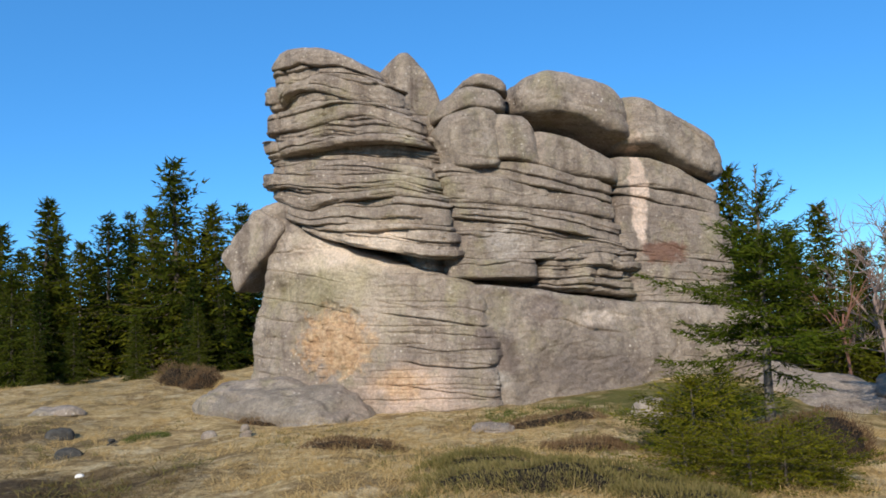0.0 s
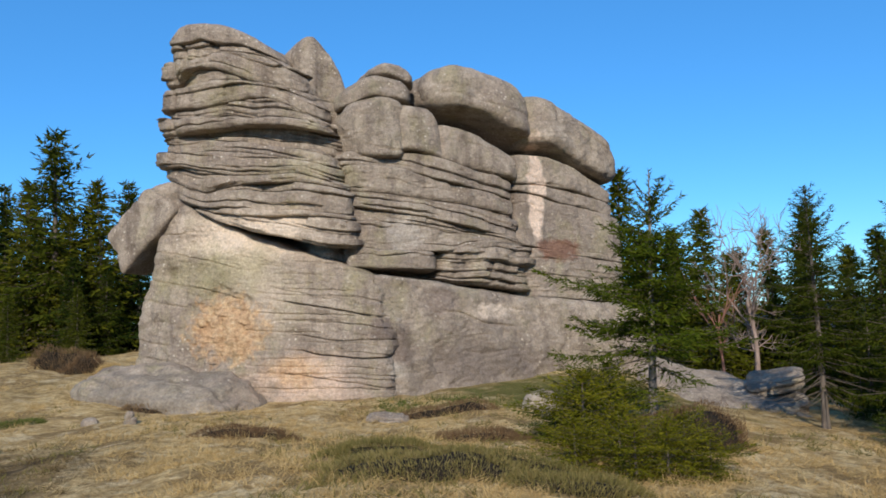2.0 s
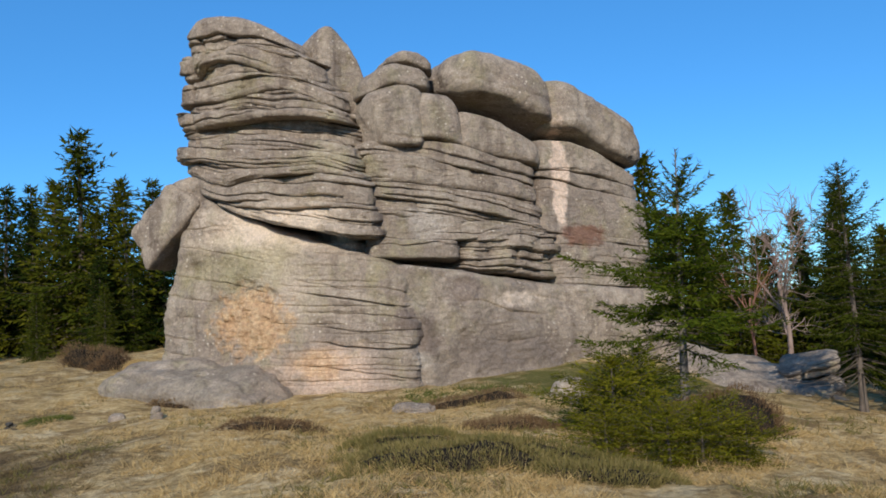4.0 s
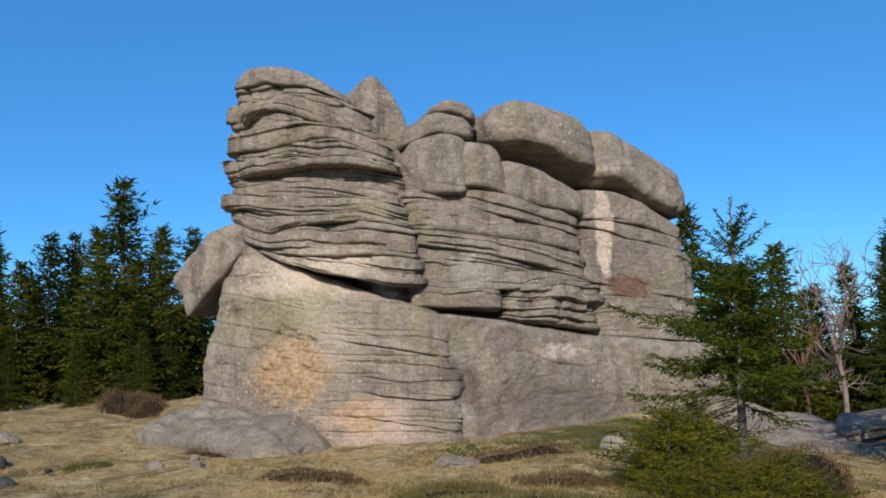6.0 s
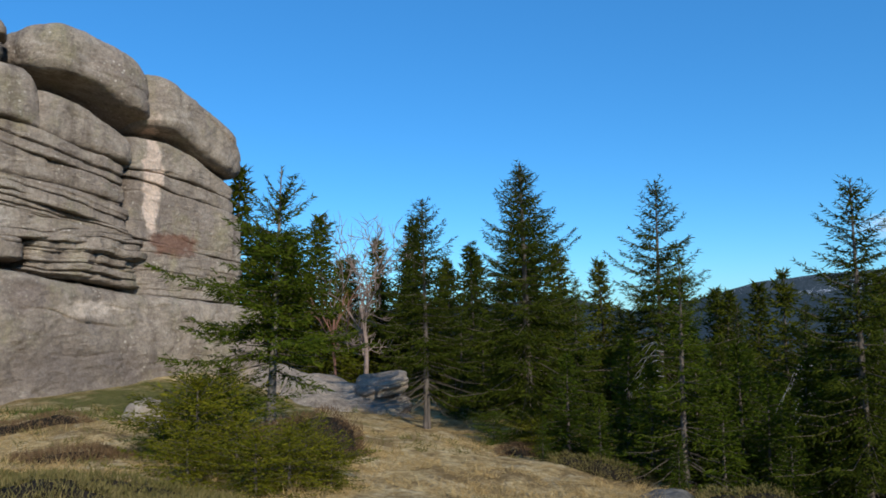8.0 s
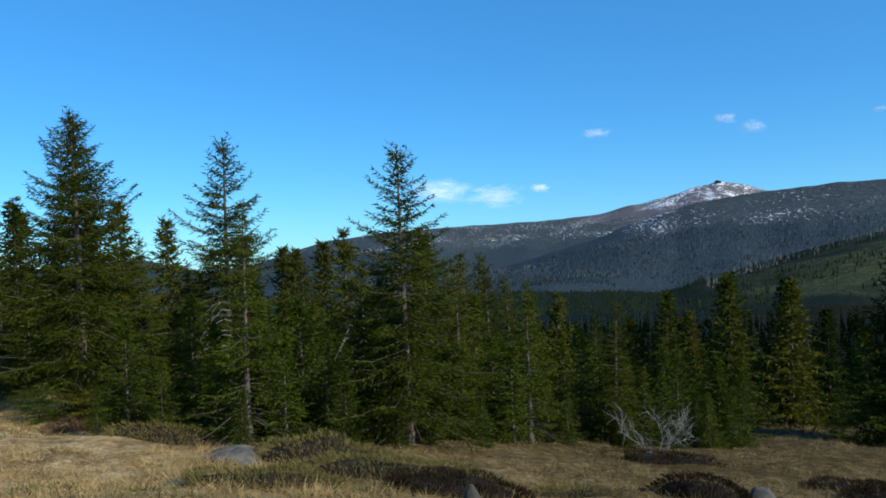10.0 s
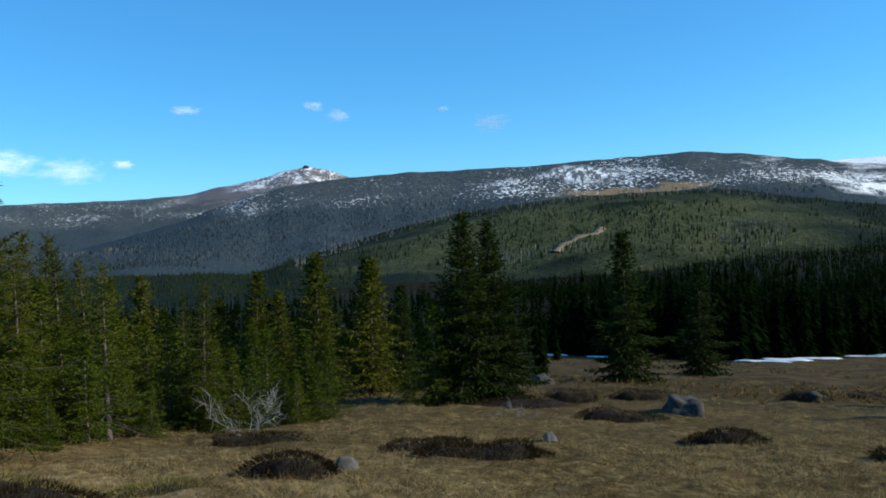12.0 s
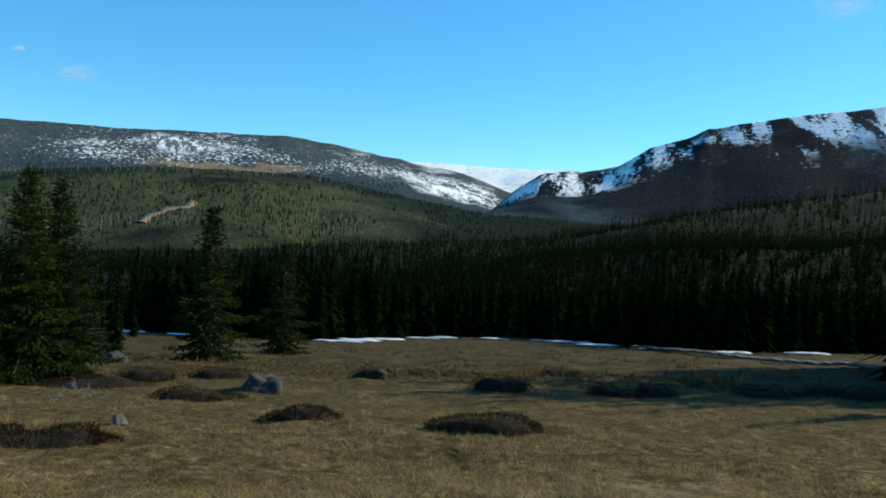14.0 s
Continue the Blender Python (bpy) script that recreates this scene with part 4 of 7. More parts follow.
head_bed("rock_bed", 0.79, 4.85, J["j1"], J["j01"], 110, splits=[(1.48, 0.13)], push=0.25, turn=(0.15, 0.35), brow=0.13, sole=0.10, leaf=0.26, ledge=0.05, groove=0.045, joints=(20, 21), **HEAD)
head_bed("rock_bed", 0.92, 4.75, J["j01"], J["j0"], 111, splits=[(1.75, 0.13)], push=0.18, turn=(0.15, 0.35), brow=0.10, sole=0.06, leaf=0.15, ledge=0.05, joints=(21, 22), **HEAD)
head_bed("cap_rock", 0.98, 4.20, J["j0"], J["crown"], 112, push=0.24, turn=(0.1, 0.3), brow=0.20, sole=0.06, leaf=0, rough=0.05, joints=(22, 23), depth=2.6, skew=(0.3, -0.5), corner=0.45, wobble=0.02)

# middle beds beside the head, with their joints
K = {
    "k7": "0.1:3.03 0.74:2.95 1.83:2.92 2.82:2.80 5.11:2.50",
    "k6": "0.1:3.49 0.77:3.38 1.73:3.31 2.89:3.34 3.8:3.44 4.9:3.46",
    "k5": "0.1:4.02 0.81:4.01 1.64:3.94 2.93:3.74 3.84:3.62 4.9:3.49",
    "k4": "-0.1:4.34 0.83:4.25 1.65:4.15 2.94:3.94 3.84:3.78 4.85:3.56",
    "k3": "-0.1:4.66 0.86:4.61 1.82:4.51 2.98:4.42 3.89:4.32 4.6:4.18",
    "k2": "-0.2:5.23 0.9:5.23 1.59:5.16 2.3:4.99 3.02:4.84 3.77:4.73 4.55:4.57",
    "k0": "-0.2:5.43 0.25:5.56 0.92:5.48 1.35:5.60 2.2:5.52 3.07:5.32 3.97:5.19 4.5:5.04",
}
FLANK = dict(depth=4.0, skew=(0.3, 0.0), corner=0.3, wobble=0.02)
flank_bed("rock_bed", 0.18, 2.35, K["k7"], K["k6"], 200, push=-0.20, turn=(0.3, 0.05), brow=0.06, sole=0.05, leaf=0.23, ledge=0.028, joints=(29, 30), **FLANK)
flank_bed("rock_bed", 0.16, 5.00, K["k6"], K["k5"], 201, push=-0.17, turn=(0.3, 0.1), brow=0.06, sole=0.04, leaf=0.30, ledge=0.028, joints=(30, 31), **FLANK)
flank_bed("rock_bed", 0.10, 4.90, K["k5"], K["k4"], 202, push=-0.22, turn=(0.3, 0.1), brow=0.06, sole=0.03, leaf=0.15, ledge=0.028, joints=(31, 32), **FLANK)
flank_bed("rock_bed", 0.05, 4.74, K["k4"], K["k3"], 203, push=-0.16, turn=(0.3, 0.1), brow=0.10, sole=0.04, leaf=0.18, ledge=0.028, joints=(32, 33), **FLANK)
flank_bed("rock_bed", -0.02, 4.60, K["k3"], K["k2"], 204, push=-0.13, turn=(0.3, 0.1), brow=0.08, sole=0.13, leaf=0.23, ledge=0.028, joints=(33, 34), **FLANK)
flank_bed("rock_bed", -0.06, 4.50, K["k2"], K["k0"], 205, push=-0.20, turn=(0.3, 0.1), brow=0.06, sole=0.04, leaf=0.16, ledge=0.028, joints=(34, 35), **FLANK)
# dark core behind the fissure and the broken overhang
flank_bed("core_block", -0.2, 5.3, "-1.2:2.5 5.3:2.1", "-1.2:6.3 0:6.3 5.3:5.0", 230, push=-1.05, depth=2.6, leaf=0.12, ledge=0.08, steps=0.08, joints=(60, 61), spacing=0.1, tall=0.06)
# broken, tilted leaves under the overhang
flank_bed("broken_bed", 2.20, 5.10, "2.2:2.72 2.82:2.60 5.1:2.36", "2.2:3.32 2.89:3.34 3.8:3.44 5.1:3.46", 206, push=-0.30, turn=(0.15, 0.1), brow=0.04, sole=0.10, leaf=0.09, ledge=0.12, groove=0.12, steps=0.10, wobble=0.06, joints=(29, 30), depth=3.0, skew=(0.3, 0.0), corner=0.3, rough=0.10)
# shoulder blocks under the boulders
LUMP = dict(leaf=0, corner=0.22, wobble=0.02, depth=2.6, tall=0.03, spacing=0.05)
flank_bed("shoulder_block", -0.75, 0.75, "-1.1:5.55 0.8:5.60", "-1.1:6.86 0.8:6.86", 219, push=-1.35, brow=0.10, rough=0.05, joints=(35, 39), **LUMP)
flank_bed("shoulder_block", 0.22, 1.62, "0.2:5.50 0.92:5.42 1.6:5.5", "0.2:6.45 0.5:6.68 1.02:6.84 1.6:6.72", 220, push=-0.24, turn=(0.25, 0.15), brow=0.22, sole=0.10, rough=0.08, joints=(35, 36), cracks=[("0.3:5.75 0.9:5.62 1.6:5.60", 0.06, 0.02)], **LUMP)
flank_bed("shoulder_block", 1.25, 2.55, "1.2:5.62 1.7:5.62 2.6:5.42", "1.2:6.62 1.6:6.70 2.1:6.66 2.4:6.45 2.6:6.3", 221, push=-0.16, turn=(0.25, 0.05), brow=0.22, sole=0.14, rough=0.08, joints=(35, 37), **LUMP)
flank_bed("shoulder_block", 2.30, 4.60, "2.3:5.48 3.07:5.33 3.97:5.20 4.6:5.06", "2.3:6.34 3.15:6.24 3.74:6.0 4.19:5.82 4.6:5.62", 222, push=-0.18, turn=(0.1, 0.15), brow=0.20, sole=0.16, rough=0.07, joints=(35, 38), cracks=[("2.5:5.95 3.4:5.85 4.5:5.6", 0.02, 0.02)], **LUMP)
# far end, under the last boulder
END = dict(depth=3.4, corner=0.3, wobble=0.02, leaf=0.5, ledge=0.03, groove=0.03, steps=0.02)
flank_bed("rock_bed", 4.72, 8.4, "4.7:2.30 6.27:2.2 8:2.1", "4.7:3.54 6.05:3.33 8:3.14", 240, push=-0.42, turn=(0.0, 0.3), brow=0.06, joints=(50, 51), **{**END, "leaf": 0.15, "ledge": 0.05})
flank_bed("rock_bed", 4.48, 8.35, "4.6:3.54 6.05:3.33 8:3.14", "4.4:4.92 5.38:4.80 5.86:4.67 8:4.34", 241, push=-0.40, turn=(0.0, 0.35), brow=0.07, joints=(51, 52), **END)
flank_bed("rock_bed", 4.42, 8.2, "4.4:4.92 5.38:4.80 5.86:4.67 8:4.34", "4.4:5.04 5.41:5.06 6.24:4.96 7.8:4.72", 242, push=-0.42, turn=(0.0, 0.35), brow=0.05, joints=(52, 53), **END)
flank_bed("rock_bed", 4.40, 8.15, "4.4:5.04 5.41:5.08 6.24:4.98 7.8:4.74", "4.3:5.80 5.49:5.80 6.32:5.63 7.4:5.31 7.8:5.1", 243, push=-0.36, turn=(0.0, 0.4), brow=0.12, sole=0.10, joints=(53, 54), **END)
# great boulders along the skyline
BIG = dict(leaf=0, wobble=0.03, tall=0.03, fine=0.014)
flank_bed("boulder", 2.00, 5.12, "2.0:6.92 2.52:6.76 3.27:6.70 3.73:6.56 4.17:6.33 5.0:6.08", "2.0:7.36 2.19:7.52 2.45:7.70 2.83:7.78 3.37:7.79 3.99:7.69 4.61:7.46 5.0:7.12", 301, push=0.06, turn=(0.25, 0.15), depth=2.6, brow=0.4, sole=0.24, rough=0.08, corner=0.55, joints=(70, 71), cracks=[("2.1:7.1 5.0:6.6", 0.02, 0.05)], **BIG)
flank_bed("boulder", 4.78, 8.25, "4.7:6.1 5.61:6.0 6.44:5.70 7.45:5.38 8.1:5.3", "4.5:7.36 4.8:7.42 5.25:7.38 5.9:7.14 6.74:6.84 7.23:6.58 7.75:6.15 8.1:5.8", 302, push=0.0, turn=(0.2, 0.45), depth=2.6, brow=0.36, sole=0.22, rough=0.08, corner=0.55, joints=(72, 73), cracks=[("6.1:6.85 6.7:6.55 7.5:6.0", 0.07, 0.03)], **BIG)
flank_bed("needle_rock", -0.55, 0.86, "-0.6:6.90 0.1:6.87 0.8:6.82", "-0.6:8.10 -0.45:8.32 -0.30:8.42 -0.10:8.42 0.2:8.12 0.46:7.72 0.72:7.28 0.87:7.0", 303, push=-1.45, turn=(0.05, 0.1), depth=1.2, brow=0.24, sole=0.08, rough=0.06, corner=0.2, joints=(74, 75), cracks=[("-1.2:7.55 -0.3:7.60", 0.05, 0.02)], **BIG)
flank_bed("capstone", 0.20, 2.00, "0.2:6.56 0.81:6.82 1.37:6.82 2.0:6.74", "0.2:6.93 0.59:7.22 0.92:7.36 1.41:7.30 2.0:7.14", 304, push=-0.34, turn=(0.1, 0.1), depth=1.8, brow=0.20, sole=0.10, rough=0.05, corner=0.4, joints=(76, 77), **BIG)
flank_bed("capstone", 0.82, 2.03, "0.8:7.35 1.4:7.29 2.1:7.14", "0.8:7.40 1.07:7.60 1.46:7.61 1.85:7.43 2.1:7.22", 305, push=-0.38, turn=(0.1, 0.1), depth=1.4, brow=0.12, sole=0.05, rough=0.04, corner=0.35, joints=(78, 79), **BIG)
boulder("side_boulder", (-4.35, 19.75, 4.25), (1.05, 0.8, 0.5), (8, -42, -26), 306, power=10.0, rough=0.04, taper=0.25)
boulder("side_boulder", (-3.55, 19.7, 4.85), (0.8, 0.9, 0.5), (0, -10, -26), 307, power=4.0)
boulder("apron_rock", (-3.75, 17.75, 0.15), (2.7, 1.35, 0.72), (15, 7, -26), 310, power=4.6, taper=0.38, rough=0.06, facets=0.03, n=60, fine=0.04, strata=0.05)


# ---- trees ----
def tubes(paths, sides=5):
    """Tapered tubes along polylines: paths of (points, radii)."""
    verts, faces, off = [], [], 0
    ang = np.arange(sides) / sides * 2 * math.pi
    for pts, rad in paths:
        pts = np.asarray(pts, float)
        d = np.gradient(pts, axis=0)
        d /= np.linalg.norm(d, axis=1)[:, None] + 1e-9
        ref = np.array([0.0, 0.0, 1.0]) if abs(d[0, 2]) < 0.8 else np.array([1.0, 0.0, 0.0])
        u = np.cross(d, ref)
        u /= np.linalg.norm(u, axis=1)[:, None] + 1e-9
        w = np.cross(d, u)
        ring = pts[:, None] + (u[:, None] * np.cos(ang)[:, None] + w[:, None] * np.sin(ang)[:, None]) * np.asarray(rad)[:, None, None]
        verts.append(ring.reshape(-1, 3))
        faces.append(grid_faces(len(pts), sides, True, off))
        off += len(pts) * sides
    return np.concatenate(verts), np.concatenate(faces)


def blades(base, direction, length, width, rng):
    """Lance-shaped sprigs: base points, directions, lengths and widths, each one slim triangle."""
    n = len(base)
    d = direction / (np.linalg.norm(direction, axis=1)[:, None] + 1e-9)
    r = rng.normal(size=(n, 3))
    side = np.cross(d, r)
    side /= np.linalg.norm(side, axis=1)[:, None] + 1e-9
    low = base + d * (length * 0.12)[:, None]
    v = np.stack([low + side * width[:, None] / 2, base + d * length[:, None], low - side * width[:, None] / 2], 1).reshape(-1, 3)
    return v, np.arange(n * 3).reshape(-1, 3)


def spruce_meshes(height, seed, spread=0.2, whorls=26, clear=0.08, gap=0.0, fine=1.0, leader=0.1, needles=None, droop=0.35, bare_low=0.0, stout=0.014, ragged=0.3, taper=0.9, slim=0.26, open_top=0.0, bark=None, twig=0.42):
    """Trunk, limb and foliage meshes of one spruce standing at the origin."""
    rng = np.random.default_rng(seed)
    lean = rng.normal(size=2) * 0.012 * height

    def axis(z):
        u = np.asarray(z) / height
        return np.stack([lean[0] * u ** 2, lean[1] * u ** 2, np.asarray(z)], -1)

    zs = np.linspace(-0.25, height, 12)
    r0 = stout * height + 0.015
    trunk = tubes([(axis(zs), np.maximum(r0 * (1 - np.clip(zs / height, 0, 1)) ** 0.8 * (1 + 0.5 * np.exp(-np.clip(zs, 0, 9) / 0.25)), 0.008))], 9)
    limbs, B, D, L, W = [], [], [], [], []
    t = np.linspace(0, 1, 6)
    big = 0.20 / fine ** 0.5 * (height / 6.0) ** 0.35
    for u in np.linspace(clear, 1 - leader * 0.4, whorls):
        if rng.random() < gap:
            continue
        n = rng.integers(5, 8)
        spiky = u > 1 - open_top
        if spiky:
            if rng.random() < 0.42:
                continue
            n = rng.integers(4, 6)
        full = spread * height * ((1 - u) ** taper + 0.02) * min(1, (u - clear) / 0.10 * 0.35 + 0.7)
        phase = rng.random() * 6.28
        if not spiky and u > bare_low:
            f = 9
            ang, rad = rng.random(f) * 6.28, full * rng.uniform(0.05, 0.5, f)
            away = np.stack([np.cos(ang), np.sin(ang), rng.uniform(-0.9, 0.1, f)], -1)
            B.append(axis(np.full(f, u * height)) + away * rad[:, None])
            D.append(away + rng.normal(size=(f, 3)) * 0.3)
            L.append(big * rng.uniform(0.9, 1.5, f))
            W.append(big * slim * rng.uniform(1.0, 1.8, f))
        for j in range(n):
            length = full * (1 + ragged * rng.normal() * 0.8)
            length = max(length, 0.12 * full + 0.05)
            a = phase + j * 6.283 / n + rng.normal() * 0.25
            out = np.array([math.cos(a), math.sin(a), 0.0])
            rise = 0.75 * u ** 1.6 - droop * (1 - u) + rng.normal() * 0.10
            rise += 0.25 * spiky
            z0 = u * height + rng.normal() * (0.004 if spiky else 0.012) * height
            curve = axis(z0)[None] + out[None] * (t * length)[:, None]
            curve[:, 2] += length * (rise * t - 0.30 * droop * t * t + 0.5 * droop * t ** 4)
            limbs.append((curve[[0, 3, 5]], (0.0032 * height * (1 - u * 0.6) * (1.05 - t) + 0.003)[[0, 3, 5]]))
            if u < bare_low and rng.random() < 0.7:
                continue
            m = max(3, int(length / ((0.06 if spiky else 0.115) / min(fine, 2.0 if spiky else 9.0))))
            s = np.linspace(0.1 if length > 0.5 else 0.0, 1.0, m)
            P = np.stack([np.interp(s, t, curve[:, i]) for i in range(3)], -1)
            ahead = np.gradient(P, axis=0)
            ahead /= np.linalg.norm(ahead, axis=1)[:, None] + 1e-9
            lateral = np.cross(ahead, [0, 0, 1.0])
            tw = (twig * length * (1 - s) ** 0.75 + 0.5 * big) * rng.uniform(0.6, 1.15, m)
            if spiky:
                tw = tw * 0.3
            c = max(1, int(np.ceil(tw.max() / (big * 0.75))))
            for sgn in (-1, 1):
                d = ahead * rng.uniform(0.4, 0.9, (m, 1)) + sgn * lateral * rng.uniform(0.6, 1.1, (m, 1))
                d[:, 2] += rng.normal(size=m) * 0.16 - 0.15 * droop
                d /= np.linalg.norm(d, axis=1)[:, None]
                for q in range(c):
                    use = tw > q * big * 0.75
                    if not use.any():
                        break
                    k = int(use.sum())
                    B.append(P[use] + d[use] * (q * big * 0.72) + rng.normal(size=(k, 3)) * 0.012)
                    D.append(d[use] + rng.normal(size=(k, 3)) * 0.34 + np.array([0, 0, -0.4 * droop]))
                    L.append(big * rng.uniform(0.75, 1.25, k))
                    W.append(big * slim * rng.uniform(0.7, 1.3, k))
            B.append(P)
            D.append(ahead + rng.normal(size=(m, 3)) * 0.35 + np.stack([s * 0, s * 0, rng.uniform(-0.9, 0.5, m)], -1))
            L.append(np.full(m, big * 0.9))
            W.append(np.full(m, big * slim))
    k = 60
    z = np.linspace(height * (1 - leader * 1.5), height, k)
    a = rng.random(k) * 6.28
    B.append(axis(z))
    D.append(np.stack([np.cos(a), np.sin(a), a * 0 + 0.9], -1))
    L.append(np.full(k, 0.09))
    W.append(np.full(k, 0.022))
    fv, ff = blades(np.concatenate(B), np.concatenate(D), np.concatenate(L), np.concatenate(W), rng)
    lv, lf = tubes(limbs, 3)
    return (mesh_of("trunk", *trunk, [bark or BARK]), mesh_of("branchwork", lv, lf, [TWIG]), mesh_of("foliage", fv, ff, [needles or NEEDLES], smooth=False))


def spruce(x, y, label, meshes, group, scale=1.0, turn=0.0, name="spruce"):
    ob = thing(name, x, y, float(ground_z(x, y)), label, "tree", group)
    part("trunk", meshes[0], ob)
    part("branchwork", meshes[1], ob)["kind"] = "stuff"
    part("foliage", meshes[2], ob)["kind"] = "stuff"
    ob.scale = (scale, scale, scale)
    ob.rotation_euler = (0, 0, turn)
    return ob


TALL = "tall dark green spruce with gappy drooping limbs on the slope"
YOUNG = "slim young green spruce standing among others at the meadow edge"
KINDS = {
    "full": (spruce_meshes(7.0, 1, fine=1.9, spread=0.29, whorls=30, clear=0.08, droop=0.55, stout=0.014, needles=MATURE_NEEDLES, taper=0.95, slim=0.22, twig=0.34), 7.0),
    "gappy": (spruce_meshes(7.0, 2, fine=1.9, spread=0.31, whorls=31, clear=0.10, gap=0.04, droop=0.5, bare_low=0.12, stout=0.013, ragged=0.36, taper=0.9, slim=0.22, needles=MATURE_NEEDLES, twig=0.32), 7.0),
    "slim": (spruce_meshes(6.0, 3, fine=1.6, spread=0.26, whorls=26, clear=0.03, droop=0.35, slim=0.22, twig=0.34), 6.0),
    "slim_b": (spruce_meshes(6.0, 4, fine=1.6, spread=0.25, whorls=24, clear=0.05, gap=0.06, droop=0.4, bare_low=0.18, ragged=0.4, needles=NEEDLES_BRIGHT, slim=0.22, twig=0.34), 6.0),
    "tall": (spruce_meshes(8.0, 9, fine=1.7, spread=0.21, whorls=28, clear=0.06, gap=0.06, droop=0.5, ragged=0.42, taper=0.75, slim=0.22, stout=0.018, needles=MATURE_NEEDLES, twig=0.32), 8.0),
    "grand": (spruce_meshes(7.0, 15, fine=1.9, spread=0.33, whorls=31, clear=0.15, gap=0.05, droop=0.6, stout=0.015, ragged=0.36, taper=0.95, slim=0.22, twig=0.36, needles=MATURE_NEEDLES), 7.0),
    "lofty": (spruce_meshes(7.0, 14, fine=1.9, spread=0.27, whorls=27, clear=0.15, gap=0.06, droop=0.5, bare_low=0.3, stout=0.012, ragged=0.45, taper=0.7, slim=0.22, needles=MATURE_NEEDLES, twig=0.32), 7.0),
    "dark": (spruce_meshes(7.0, 12, spread=0.26, whorls=44, clear=0.02, droop=0.55, ragged=0.3, slim=0.34, fine=1.3, needles=SHADED_NEEDLES), 7.0),
    "young": (spruce_meshes(3.0, 5, fine=0.95, spread=0.30, whorls=20, clear=0.01, droop=0.15, needles=NEEDLES_BRIGHT), 3.0),
    "young_b": (spruce_meshes(3.5, 6, fine=0.95, spread=0.25, whorls=22, clear=0.02, droop=0.2, needles=NEEDLES_BRIGHT), 3.5),
}
# plainer trees for the depth of the wood
FAR_KINDS = {
    "full": (spruce_meshes(7.0, 1, fine=0.6, spread=0.25, whorls=34, clear=0.07, droop=0.55, stout=0.02, slim=0.3, needles=MATURE_NEEDLES), 7.0),
    "gappy": (spruce_meshes(7.0, 2, fine=0.6, spread=0.25, whorls=32, clear=0.10, gap=0.12, droop=0.5, bare_low=0.2, stout=0.018, ragged=0.42, taper=0.78, slim=0.32, needles=MATURE_NEEDLES), 7.0),
    "slim": (spruce_meshes(6.0, 3, fine=0.6, spread=0.26, whorls=30, clear=0.03, droop=0.35, slim=0.3), 6.0),
    "slim_b": (spruce_meshes(6.0, 4, fine=0.6, spread=0.25, whorls=28, clear=0.05, gap=0.06, droop=0.4, ragged=0.4, slim=0.3), 6.0),
    "dark": (spruce_meshes(7.0, 12, spread=0.26, whorls=36, clear=0.02, droop=0.55, ragged=0.3, slim=0.36, fine=0.6, needles=SHADED_NEEDLES), 7.0),
}
tree_rng = random.Random(4)


def plant(rows, group):
    """rows: kind, x, y, height."""
    for kind, x, y, h in rows:
        meshes, own = (FAR_KINDS if math.hypot(x, y) > 24 and kind in FAR_KINDS else KINDS)[kind]
        spruce(x, y, YOUNG if "young" in kind else TALL, meshes, group, h / own, tree_rng.uniform(0, 6.28))


plant([
    ("slim", -15.22, 30.4, 7.0),
    ("full", -16.08, 33.32, 6.44),
    ("slim", -13.65, 30.04, 5.23),
    ("gappy", -13.88, 33.21, 6.8),
    ("slim_b", -13.37, 34.5, 7.01),
    ("slim", -11.28, 31.01, 6.55),
    ("gappy", -10.06, 30.37, 8.25),
    ("slim", -9.2, 29.6, 5.04),
    ("slim", -8.28, 29.87, 6.27),
    ("gappy", -8.19, 33.0, 6.83),
    ("full", -14.23, 26.41, 3.86),
    ("slim", -17.8, 31.29, 5.66),
    ("full", -9.86, 25.67, 2.09),
    ("full", -12.17, 26.32, 2.25),
    ("full", -8.48, 27.73, 2.38),
    ("full", -12.76, 24.92, 2.04),
    ("full", -7.9, 28.94, 3.21),
    ("slim", -14.89, 34.96, 4.88),
    ("slim", -12.45, 35.9, 5.87),
    ("full", -18.62, 35.4, 5.92),
    ("full", -16.4, 37.57, 5.85),
    ("slim", -17.08, 36.16, 5.13),
], "spruces behind the outcrop")
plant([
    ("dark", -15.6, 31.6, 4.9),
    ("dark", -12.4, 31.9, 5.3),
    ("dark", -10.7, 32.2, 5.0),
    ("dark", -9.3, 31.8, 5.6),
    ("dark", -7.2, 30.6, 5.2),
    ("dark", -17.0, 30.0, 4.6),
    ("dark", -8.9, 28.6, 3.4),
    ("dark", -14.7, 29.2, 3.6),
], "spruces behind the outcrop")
plant([
    ("full", -14.89, 37.12, 4.87),
    ("full", -10.94, 34.29, 3.95),
    ("slim", -18.34, 33.28, 6.63),
    ("slim", 10.51, 28.09, 7.32),
    ("slim", 14.02, 30.97, 5.24),
    ("slim_b", 14.1, 29.83, 4.73),
    ("slim", 14.76, 28.39, 4.82),
], "spruces behind the outcrop")
